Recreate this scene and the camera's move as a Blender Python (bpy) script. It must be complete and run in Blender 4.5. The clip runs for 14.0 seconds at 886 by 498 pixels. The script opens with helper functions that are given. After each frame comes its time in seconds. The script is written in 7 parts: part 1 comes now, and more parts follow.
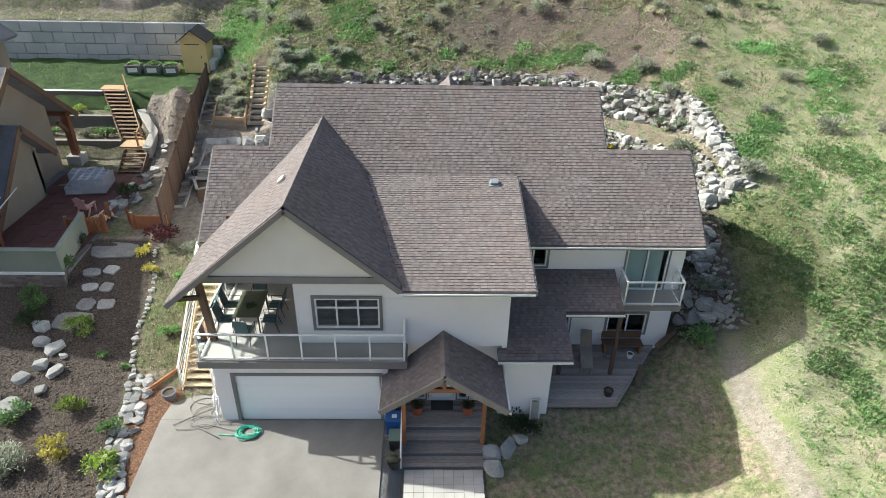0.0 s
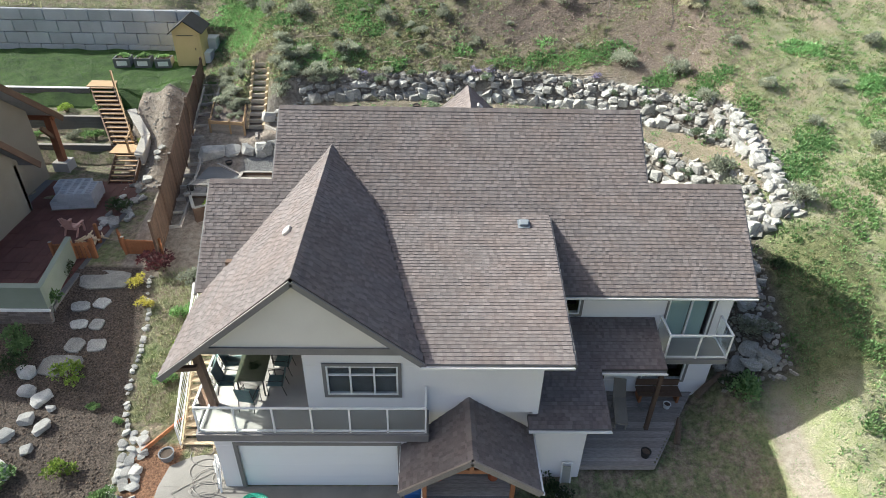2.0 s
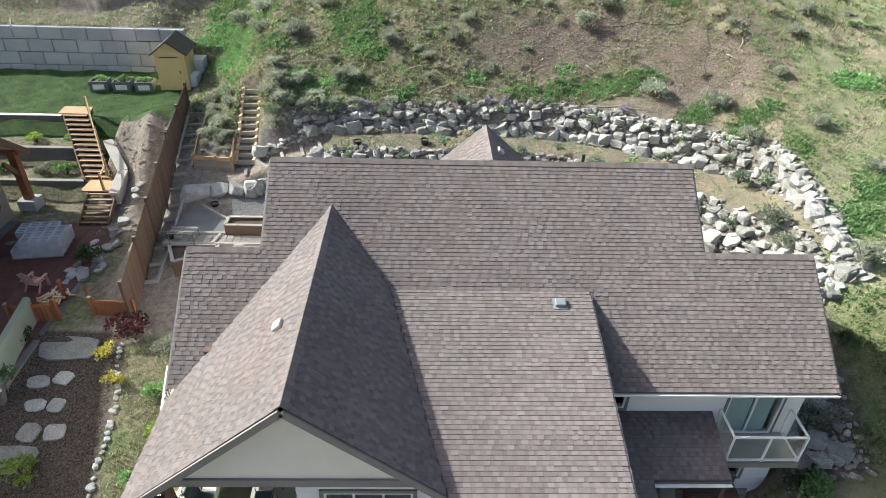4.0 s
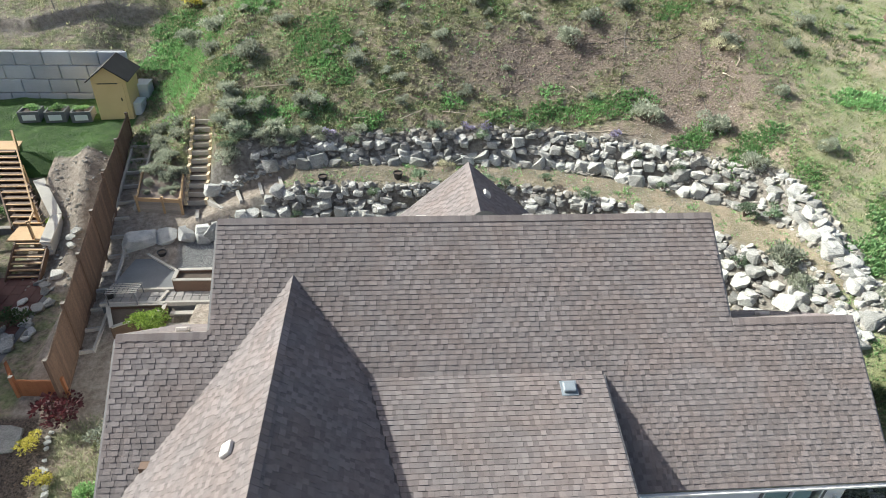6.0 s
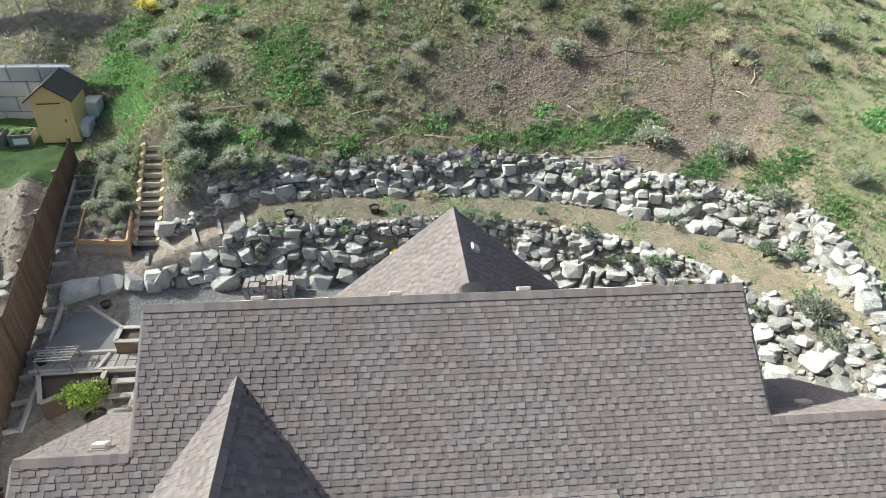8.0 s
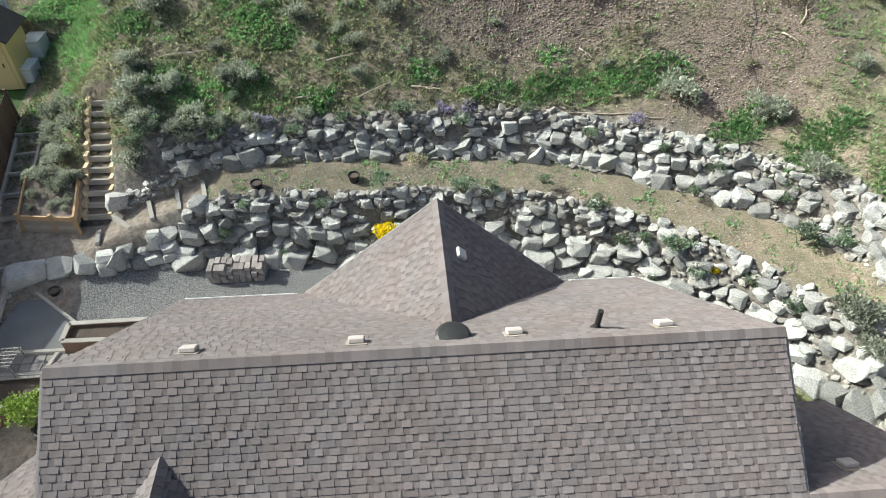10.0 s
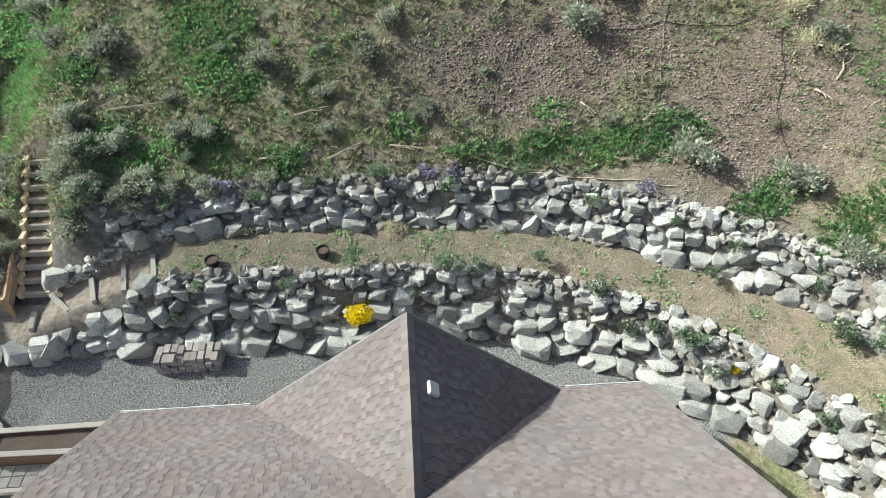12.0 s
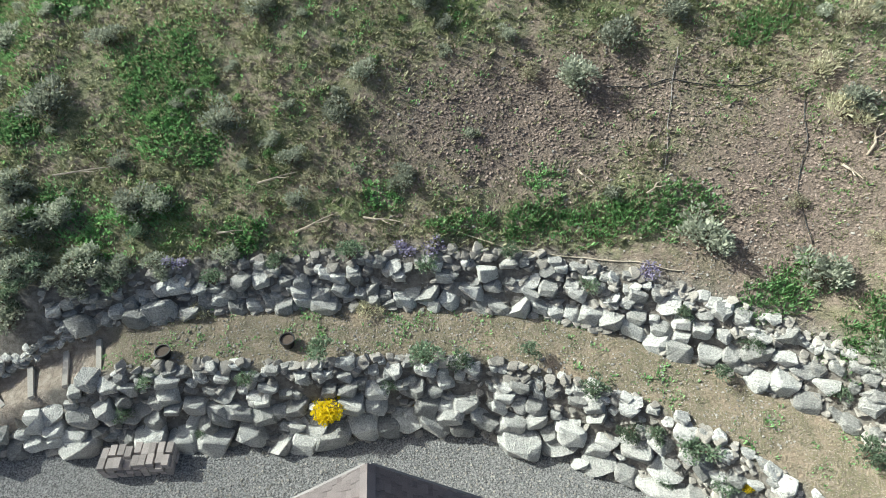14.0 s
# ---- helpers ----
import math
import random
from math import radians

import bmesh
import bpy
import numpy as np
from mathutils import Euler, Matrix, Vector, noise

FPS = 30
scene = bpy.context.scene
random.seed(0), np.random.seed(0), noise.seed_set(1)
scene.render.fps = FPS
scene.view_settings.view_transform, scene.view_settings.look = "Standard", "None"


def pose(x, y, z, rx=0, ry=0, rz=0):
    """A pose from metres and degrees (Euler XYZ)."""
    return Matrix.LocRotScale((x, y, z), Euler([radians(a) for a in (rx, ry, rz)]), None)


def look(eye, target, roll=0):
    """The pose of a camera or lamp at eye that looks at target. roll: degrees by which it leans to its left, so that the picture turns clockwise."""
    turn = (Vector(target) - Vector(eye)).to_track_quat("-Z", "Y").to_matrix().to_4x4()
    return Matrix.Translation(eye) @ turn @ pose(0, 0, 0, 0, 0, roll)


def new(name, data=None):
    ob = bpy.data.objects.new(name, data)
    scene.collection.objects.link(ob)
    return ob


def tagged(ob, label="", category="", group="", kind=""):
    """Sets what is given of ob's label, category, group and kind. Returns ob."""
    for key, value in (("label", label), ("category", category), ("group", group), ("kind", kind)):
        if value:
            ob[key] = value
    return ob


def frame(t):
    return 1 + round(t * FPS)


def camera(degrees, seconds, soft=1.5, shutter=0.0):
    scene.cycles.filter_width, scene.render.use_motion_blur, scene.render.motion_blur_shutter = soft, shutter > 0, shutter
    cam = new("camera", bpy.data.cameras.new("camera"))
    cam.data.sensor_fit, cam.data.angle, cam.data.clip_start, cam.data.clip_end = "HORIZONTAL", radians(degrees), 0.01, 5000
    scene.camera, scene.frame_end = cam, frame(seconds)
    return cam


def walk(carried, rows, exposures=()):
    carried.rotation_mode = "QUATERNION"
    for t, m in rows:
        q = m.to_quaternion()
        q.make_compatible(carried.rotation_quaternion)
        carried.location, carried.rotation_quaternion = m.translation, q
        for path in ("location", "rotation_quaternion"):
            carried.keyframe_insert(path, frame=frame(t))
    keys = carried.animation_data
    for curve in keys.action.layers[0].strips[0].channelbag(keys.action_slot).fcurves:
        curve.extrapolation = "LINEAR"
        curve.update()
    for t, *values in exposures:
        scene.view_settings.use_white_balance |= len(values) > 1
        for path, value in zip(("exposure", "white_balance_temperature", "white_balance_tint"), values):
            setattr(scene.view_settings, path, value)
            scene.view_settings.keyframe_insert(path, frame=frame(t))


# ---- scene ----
cam = camera(70.4, 14.0, soft=0.8)
PATH = [
    (0, (4.07, -16.145, 16.578), (4.116, -14.423, 15.562), 1.2),
    (0.5, (3.905, -15.395, 17.122), (3.948, -13.716, 16.037), 1.2),
    (1, (3.713, -14.543, 17.585), (3.754, -12.888, 16.463), 1.4),
    (1.5, (3.543, -13.613, 17.808), (3.577, -11.958, 16.686), 1.4),
    (2, (3.347, -12.589, 17.854), (3.392, -10.934, 16.733), 1.4),
    (2.5, (3.148, -11.527, 17.852), (3.201, -9.87, 16.733), 1.5),
    (3, (2.954, -10.469, 17.852), (3.006, -8.811, 16.734), 1.6),
    (3.2, (2.897, -10.058, 17.869), (2.946, -8.399, 16.752), 1.6),
    (5.3, (2.403, -6.281, 17.756), (2.515, -4.622, 16.644), 2.1),
    (5.5, (2.435, -5.959, 17.742), (2.556, -4.299, 16.633), 1.9),
    (6, (2.42, -5.106, 17.761), (2.575, -3.448, 16.653), 2.0),
    (6.5, (2.453, -4.256, 17.734), (2.629, -2.598, 16.629), 2.0),
    (7, (2.561, -3.382, 17.743), (2.748, -1.725, 16.64), 2.0),
    (7.5, (2.713, -2.451, 17.818), (2.904, -0.795, 16.713), 2.1),
    (8, (2.905, -1.545, 17.888), (3.095, 0.089, 16.75), 2.1),
    (8.2, (2.991, -1.155, 17.913), (3.177, 0.44, 16.721), 2.2),
    (10.3, (4.123, 2.785, 18.262), (4.265, 4.222, 16.879), 1.3),
    (10.5, (4.225, 3.167, 18.297), (4.365, 4.605, 16.913), 1.3),
    (11, (4.485, 4.084, 18.392), (4.621, 5.521, 17.007), 1.3),
    (11.5, (4.738, 5.006, 18.456), (4.869, 6.433, 17.062), 1.2),
    (12, (4.992, 5.897, 18.457), (5.117, 7.316, 17.053), 1.1),
    (12.5, (5.236, 6.787, 18.477), (5.356, 8.196, 17.062), 1.1),
    (13, (5.456, 7.666, 18.554), (5.573, 9.067, 17.131), 1.1),
    (13.5, (5.697, 8.474, 18.763), (5.809, 9.866, 17.33), 1.0),
    (14, (5.84, 9.196, 19.032), (5.956, 10.58, 17.593), 1.2),
]
walk(cam, [(t, look(eye, target, roll)) for t, eye, target, roll in PATH],
     [(0, 1.07, 6250, 5), (3, 1.08, 6200, 5), (6.5, 1.02, 6150, 4), (8, 0.98, 6100, 3), (11, 0.77, 6050, 1), (14, 0.76, 6000, 0)])

# ---- light ----
world = bpy.data.worlds.new("world")
scene.world = world
world.use_nodes = True
wn = world.node_tree.nodes
sky = wn.new("ShaderNodeTexSky")
sky.sky_type, sky.sun_disc = "NISHITA", False
sky.sun_elevation, sky.sun_rotation = radians(37.2), radians(286.8)
sky.altitude, sky.air_density, sky.dust_density = 400, 0.9, 9.0
wn["Background"].inputs["Strength"].default_value = 0.10
world.node_tree.links.new(sky.outputs[0], wn["Background"].inputs["Color"])
SUN_WAY = Vector((1.26, -0.38, -1.0)).normalized()
sun = new("sun", bpy.data.lights.new("sun", "SUN"))
sun.data.energy, sun.data.angle, sun.data.color = 5.0, radians(0.6), (1.0, 0.955, 0.85)
sun.matrix_world = look(-60 * SUN_WAY, (0, 0, 0))

# ---- materials ----
def nodes_of(name):
    m = bpy.data.materials.new(name)
    m.use_nodes = True
    t = m.node_tree
    return m, t, t.nodes["Principled BSDF"]


def add(t, kind, **sets):
    n = t.nodes.new(kind)
    for k, v in sets.items():
        if k in n.inputs:
            n.inputs[k].default_value = v
    return n


def rgb(c):
    return (*c, 1.0)


def mixed(t, fac, a, b, blend="MIX"):
    n = t.nodes.new("ShaderNodeMix")
    n.data_type, n.blend_type = "RGBA", blend
    for sock, v in ((n.inputs[0], fac), (n.inputs[6], a), (n.inputs[7], b)):
        if isinstance(v, bpy.types.NodeSocket):
            t.links.new(v, sock)
        elif isinstance(v, (int, float)):
            sock.default_value = v
        else:
            sock.default_value = rgb(v)
    return n.outputs[2]


def ramp(t, src, lo, hi):
    n = t.nodes.new("ShaderNodeMapRange")
    n.inputs["From Min"].default_value, n.inputs["From Max"].default_value = lo, hi
    t.links.new(src, n.inputs["Value"])
    return n.outputs[0]


def noise_of(t, scale, detail=4.0, rough=0.6, stretch=None):
    g = t.nodes.new("ShaderNodeNewGeometry")
    src = g.outputs["Position"]
    if stretch:
        m = t.nodes.new("ShaderNodeMapping")
        m.inputs["Scale"].default_value = stretch
        t.links.new(src, m.inputs["Vector"])
        src = m.outputs[0]
    n = add(t, "ShaderNodeTexNoise", Scale=scale, Detail=detail, Roughness=rough)
    t.links.new(src, n.inputs["Vector"])
    return n.outputs["Fac"]


def bumped(t, b, src, strength, distance):
    n = add(t, "ShaderNodeBump", Strength=strength, Distance=distance)
    t.links.new(src, n.inputs["Height"])
    t.links.new(n.outputs[0], b.inputs["Normal"])


def surface(name, c1, c2, fine=40.0, broad=1.5, rough=0.8, bump=0.3, depth=0.01, vary=0.0, per="object", stain=0.35, metal=0.0, stretch=None):
    """Two colours mixed by a broad noise, a fine grain, and where wanted a change from piece to piece."""
    m, t, b = nodes_of(name)
    big, small = noise_of(t, broad, 5.0, 0.6, stretch), noise_of(t, fine, 3.0, 0.6, stretch)
    col = mixed(t, ramp(t, big, 0.35, 0.65), c1, c2)
    col = mixed(t, stain, col, mixed(t, ramp(t, small, 0.3, 0.7), [0.55 * v for v in c1], [min(1, 1.35 * v) for v in c2]))
    if vary:
        if per == "object":
            r = t.nodes.new("ShaderNodeObjectInfo").outputs["Random"]
        else:
            r = t.nodes.new("ShaderNodeNewGeometry").outputs["Random Per Island"]
        h = add(t, "ShaderNodeHueSaturation")
        n = t.nodes.new("ShaderNodeMapRange")
        n.inputs["To Min"].default_value, n.inputs["To Max"].default_value = 1 - vary, 1 + vary
        t.links.new(r, n.inputs["Value"])
        t.links.new(n.outputs[0], h.inputs["Value"])
        t.links.new(col, h.inputs["Color"])
        col = h.outputs[0]
    t.links.new(col, b.inputs["Base Color"])
    b.inputs["Roughness"].default_value, b.inputs["Metallic"].default_value = rough, metal
    b.inputs["Diffuse Roughness"].default_value = 1.0 if rough >= 0.8 else 0.3
    if bump:
        bumped(t, b, small, bump, depth)
    return m


def glass_like(name, tint=(0.9, 0.95, 0.95), rough=0.02):
    m, t, b = nodes_of(name)
    b.inputs["Base Color"].default_value = rgb(tint)
    b.inputs["Transmission Weight"].default_value, b.inputs["Roughness"].default_value, b.inputs["IOR"].default_value = 1.0, rough, 1.1
    return m




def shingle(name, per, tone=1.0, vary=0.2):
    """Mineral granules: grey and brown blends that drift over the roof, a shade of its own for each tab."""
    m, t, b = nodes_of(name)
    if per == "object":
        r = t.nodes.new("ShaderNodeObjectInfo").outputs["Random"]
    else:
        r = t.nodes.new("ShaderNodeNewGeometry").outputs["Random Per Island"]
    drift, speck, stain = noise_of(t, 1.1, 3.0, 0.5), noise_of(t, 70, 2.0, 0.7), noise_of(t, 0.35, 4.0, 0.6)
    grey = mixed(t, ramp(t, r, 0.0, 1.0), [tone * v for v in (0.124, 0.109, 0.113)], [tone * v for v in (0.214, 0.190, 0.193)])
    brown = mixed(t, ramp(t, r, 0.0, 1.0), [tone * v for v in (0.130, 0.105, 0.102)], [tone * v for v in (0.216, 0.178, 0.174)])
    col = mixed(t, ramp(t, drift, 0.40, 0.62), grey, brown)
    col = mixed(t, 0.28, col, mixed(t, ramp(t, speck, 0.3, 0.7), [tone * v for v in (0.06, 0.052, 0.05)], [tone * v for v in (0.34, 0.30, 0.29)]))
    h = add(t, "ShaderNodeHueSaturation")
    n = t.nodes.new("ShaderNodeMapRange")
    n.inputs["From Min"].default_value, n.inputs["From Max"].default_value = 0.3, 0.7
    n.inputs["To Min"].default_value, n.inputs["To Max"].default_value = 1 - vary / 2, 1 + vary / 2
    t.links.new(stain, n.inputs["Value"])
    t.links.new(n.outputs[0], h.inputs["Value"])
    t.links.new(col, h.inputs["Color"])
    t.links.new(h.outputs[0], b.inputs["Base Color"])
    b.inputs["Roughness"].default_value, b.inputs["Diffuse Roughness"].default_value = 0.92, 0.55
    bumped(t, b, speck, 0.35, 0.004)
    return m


SHINGLE = shingle("shingle", "island", 0.92)
SHINGLE_ONE = shingle("shingle_single", "object", 0.92)
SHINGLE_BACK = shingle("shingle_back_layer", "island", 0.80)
UNDERLAY = surface("roof_underlay", (0.07, 0.06, 0.055), (0.09, 0.08, 0.075), 60, 1.0, 0.95)
SIDING = surface("siding", (0.79, 0.77, 0.785), (0.84, 0.82, 0.83), 60, 0.5, 0.6, 0.1, 0.003, stain=0.12)
STUCCO = surface("gable_board", (0.66, 0.63, 0.60), (0.72, 0.69, 0.655), 70, 0.6, 0.7, 0.15, 0.003, stain=0.12)
TRIM = surface("dark_trim", (0.17, 0.163, 0.165), (0.21, 0.20, 0.20), 60, 1.2, 0.6, 0.1, 0.003, stain=0.2)
WHITE = surface("white_paint", (0.74, 0.75, 0.76), (0.80, 0.80, 0.80), 50, 1.0, 0.45, 0.05, 0.002, stain=0.1)
DOOR_WHITE = surface("garage_door_paint", (0.83, 0.86, 0.89), (0.86, 0.88, 0.90), 40, 0.4, 0.45, 0.05, 0.002, stain=0.08)
GLASS = glass_like("glass")
# near-black colour standing in for the shade of unlit rooms
ROOM_SHADE = surface("room_shade_black", (0.02, 0.02, 0.022), (0.03, 0.03, 0.032), 20, 1, 0.9)
VINYL = surface("deck_membrane", (0.33, 0.315, 0.30), (0.39, 0.375, 0.355), 50, 0.6, 0.7, 0.1, 0.003, stain=0.2)
DECKWOOD = surface("grey_deck_boards", (0.24, 0.215, 0.205), (0.33, 0.30, 0.285), 30, 0.8, 0.8, 0.3, 0.004, 0.24, "object", 0.4, stretch=(0.15, 1, 1))
NEWWOOD = surface("pale_timber", (0.52, 0.41, 0.27), (0.64, 0.53, 0.37), 40, 1.5, 0.75, 0.2, 0.004, 0.1, "object", 0.3)
CEDAR = surface("cedar_stained", (0.27, 0.105, 0.045), (0.36, 0.15, 0.065), 40, 1.5, 0.7, 0.25, 0.004, 0.12, "object", 0.35)
FENCEWOOD = surface("weathered_fence", (0.072, 0.043, 0.031), (0.15, 0.096, 0.067), 40, 1.2, 0.85, 0.3, 0.005, 0.18, "object", 0.45, stretch=(1, 1, 0.15))
BROWNPOST = surface("brown_post", (0.095, 0.058, 0.04), (0.15, 0.092, 0.062), 40, 1.2, 0.7, 0.2, 0.004, 0.1, "object", 0.35)
GREYWOOD = surface("grey_timber", (0.22, 0.19, 0.16), (0.31, 0.275, 0.24), 40, 1.2, 0.85, 0.3, 0.005, 0.15, "object", 0.4)
DARKWOOD = surface("dark_grey_timber", (0.12, 0.12, 0.125), (0.19, 0.19, 0.195), 40, 1.2, 0.85, 0.3, 0.005, 0.15, "object", 0.4)
ROCK = surface("granite_boulder", (0.23, 0.234, 0.228), (0.44, 0.438, 0.418), 24, 2.6, 0.78, 1.0, 0.06, 0.42, "object", 0.55)
CONCRETE = surface("concrete", (0.40, 0.39, 0.37), (0.50, 0.49, 0.47), 60, 0.9, 0.85, 0.2, 0.004, 0.06, "object", 0.3)
BLOCK = surface("concrete_block", (0.40, 0.42, 0.45), (0.50, 0.52, 0.55), 30, 0.8, 0.85, 0.4, 0.01, 0.08, "object", 0.3)
CREAM = surface("cream_paint", (0.60, 0.47, 0.24), (0.66, 0.52, 0.28), 40, 0.8, 0.6, 0.1, 0.003, stain=0.15)
BLACKROOF = surface("black_shingle", (0.028, 0.027, 0.028), (0.045, 0.043, 0.043), 90, 1.5, 0.9, 0.4, 0.006)
BEIGE = surface("beige_stucco", (0.28, 0.255, 0.20), (0.33, 0.30, 0.24), 60, 0.6, 0.85, 0.2, 0.004, stain=0.2)
SAGE = surface("sage_stucco", (0.19, 0.225, 0.19), (0.235, 0.27, 0.228), 60, 0.6, 0.85, 0.2, 0.004, stain=0.2)
REDBRICK = surface("red_paving", (0.10, 0.042, 0.036), (0.145, 0.062, 0.05), 30, 0.9, 0.85, 0.3, 0.004, 0.12, "object", 0.35)
SLATE = surface("grey_shingle", (0.14, 0.15, 0.175), (0.21, 0.22, 0.245), 60, 1.0, 0.85, 0.3, 0.004, 0.15, "island", 0.35)
LEDGE = surface("ledge_stone", (0.15, 0.12, 0.11), (0.24, 0.20, 0.18), 25, 2.0, 0.9, 0.5, 0.01, 0.3, "object", 0.45)
BLACK = surface("black_plastic", (0.015, 0.015, 0.016), (0.025, 0.025, 0.026), 60, 2, 0.5, 0.05, 0.002)
METAL = surface("galvanised", (0.45, 0.45, 0.44), (0.55, 0.55, 0.54), 50, 2, 0.45, 0.05, 0.002, metal=0.5)
TERRACOTTA = surface("terracotta", (0.33, 0.09, 0.04), (0.40, 0.12, 0.055), 40, 2, 0.7, 0.1, 0.003)
BLUE = surface("blue_plastic", (0.02, 0.09, 0.30), (0.03, 0.12, 0.36), 40, 2, 0.45, 0.05, 0.002, stain=0.1)
GREENPL = surface("green_hose", (0.02, 0.27, 0.19), (0.03, 0.33, 0.23), 60, 3, 0.4, 0.0)
GREYHOSE = surface("grey_hose", (0.16, 0.15, 0.14), (0.24, 0.23, 0.22), 60, 3, 0.5, 0.0)
ASPHALT = surface("driveway_concrete", (0.135, 0.130, 0.121), (0.225, 0.217, 0.204), 30, 0.45, 0.75, 0.2, 0.002, stain=0.16)
SOIL = surface("soil", (0.075, 0.055, 0.042), (0.12, 0.09, 0.07), 25, 2.0, 0.95, 0.8, 0.03)
CHAIRFAB = surface("teal_fabric", (0.07, 0.13, 0.13), (0.12, 0.19, 0.19), 60, 6, 0.8, 0.1, 0.002)
PINK = surface("pink_wood", (0.50, 0.30, 0.26), (0.56, 0.35, 0.30), 60, 3, 0.6, 0.05, 0.002)


def leaf(name, c1, c2, vary=0.3):
    m, t, b = nodes_of(name)
    r = t.nodes.new("ShaderNodeNewGeometry").outputs["Random Per Island"]
    o = t.nodes.new("ShaderNodeObjectInfo").outputs["Random"]
    col = mixed(t, r, c1, c2)
    h = add(t, "ShaderNodeHueSaturation")
    n = t.nodes.new("ShaderNodeMapRange")
    n.inputs["To Min"].default_value, n.inputs["To Max"].default_value = 1 - vary, 1 + vary
    t.links.new(o, n.inputs["Value"])
    t.links.new(n.outputs[0], h.inputs["Value"])
    t.links.new(col, h.inputs["Color"])
    t.links.new(h.outputs[0], b.inputs["Base Color"])
    b.inputs["Roughness"].default_value = 0.7
    tr = t.nodes.new("ShaderNodeBsdfTranslucent")
    t.links.new(h.outputs[0], tr.inputs["Color"])
    ms = t.nodes.new("ShaderNodeMixShader")
    ms.inputs[0].default_value = 0.4
    t.links.new(b.outputs[0], ms.inputs[1])
    t.links.new(tr.outputs[0], ms.inputs[2])
    t.links.new(ms.outputs[0], t.nodes["Material Output"].inputs["Surface"])
    return m


SAGEBRUSH = leaf("sagebrush_leaf", (0.195, 0.225, 0.165), (0.375, 0.395, 0.32))
LUSH = leaf("lush_leaf", (0.125, 0.26, 0.10), (0.27, 0.44, 0.19))
ROCKPLANT = leaf("rockery_leaf", (0.09, 0.14, 0.085), (0.22, 0.28, 0.19))
TURF = leaf("turf_blade", (0.045, 0.125, 0.022), (0.11, 0.235, 0.045))
WEED = leaf("weed_leaf", (0.10, 0.20, 0.07), (0.23, 0.355, 0.145))
PALEGRASS = leaf("pale_bunch_grass", (0.30, 0.29, 0.19), (0.50, 0.48, 0.35))
DRYGRASS = leaf("dry_grass", (0.30, 0.265, 0.15), (0.52, 0.46, 0.30))
MIXGRASS = leaf("mixed_grass", (0.17, 0.195, 0.10), (0.38, 0.37, 0.24))
MEADOWGRASS = leaf("meadow_blade", (0.15, 0.20, 0.075), (0.36, 0.365, 0.20))
LIME = leaf("lime_leaf", (0.12, 0.20, 0.035), (0.26, 0.35, 0.07))
GOLD = leaf("golden_leaf", (0.30, 0.29, 0.05), (0.48, 0.42, 0.10))
YELLOW = leaf("yellow_flower", (0.62, 0.50, 0.01), (0.80, 0.66, 0.02))
MAROON = leaf("maroon_leaf", (0.05, 0.012, 0.018), (0.12, 0.03, 0.035))
CONIFER = leaf("juniper_leaf", (0.03, 0.055, 0.025), (0.07, 0.11, 0.045))
LILAC = leaf("lilac_flower", (0.20, 0.18, 0.28), (0.36, 0.33, 0.46))
BARK = surface("bark", (0.10, 0.07, 0.05), (0.16, 0.12, 0.09), 40, 3, 0.9, 0.6, 0.01)
STONES = surface("loose_stone", (0.18, 0.168, 0.15), (0.36, 0.342, 0.312), 30, 2.0, 0.9, 0.5, 0.01, 0.3, "island", 0.4)
PAVER = surface("paver_stone", (0.27, 0.24, 0.225), (0.40, 0.36, 0.34), 40, 3, 0.85, 0.3, 0.004, 0.25, "object", 0.35)
CAPWOOD = surface("grey_cap_timber", (0.36, 0.335, 0.30), (0.45, 0.42, 0.38), 40, 1.2, 0.85, 0.3, 0.005, 0.1, "object", 0.35)
PLANTER = surface("planter_concrete", (0.13, 0.135, 0.14), (0.19, 0.195, 0.20), 40, 2, 0.85, 0.2, 0.004, 0.08)
DARKPOST = surface("dark_brown_post", (0.07, 0.045, 0.035), (0.11, 0.07, 0.05), 40, 1.2, 0.7, 0.2, 0.004, 0.1, "object", 0.35)
CLOD = surface("soil_clod", (0.15, 0.115, 0.096), (0.32, 0.255, 0.215), 25, 2.0, 0.95, 0.6, 0.01, 0.3, "island", 0.45)
MULCH = surface("bark_chip", (0.05, 0.036, 0.028), (0.17, 0.125, 0.095), 25, 2.0, 0.95, 0.4, 0.01, 0.45, "island", 0.4)
PALEROCK = surface("pale_boulder", (0.33, 0.33, 0.32), (0.52, 0.515, 0.495), 26, 3.0, 0.9, 0.8, 0.03, 0.22, "object", 0.35)
TWIG = surface("dead_twig", (0.36, 0.30, 0.23), (0.48, 0.42, 0.34), 40, 3, 0.85, 0.3, 0.003)
GOLDWOOD = surface("golden_timber", (0.33, 0.215, 0.11), (0.43, 0.295, 0.165), 40, 1.5, 0.75, 0.2, 0.004, 0.1, "object", 0.35)
REDPOST = surface("red_brown_pillar", (0.17, 0.065, 0.035), (0.23, 0.09, 0.05), 40, 1.5, 0.7, 0.2, 0.004)
OLIVE = leaf("olive_tuft", (0.095, 0.125, 0.06), (0.25, 0.265, 0.155))
PATIOSTONE = surface("patio_stone", (0.22, 0.205, 0.195), (0.31, 0.29, 0.275), 40, 1.5, 0.85, 0.2, 0.004, 0.12, "object", 0.35)

# ---- building helpers ----
def mesh_of(name, bm, mat, smooth=False):
    me = bpy.data.meshes.new(name)
    bm.normal_update()
    bm.to_mesh(me)
    bm.free()
    me.materials.append(mat)
    if smooth:
        me.polygons.foreach_set("use_smooth", [True] * len(me.polygons))
    return me


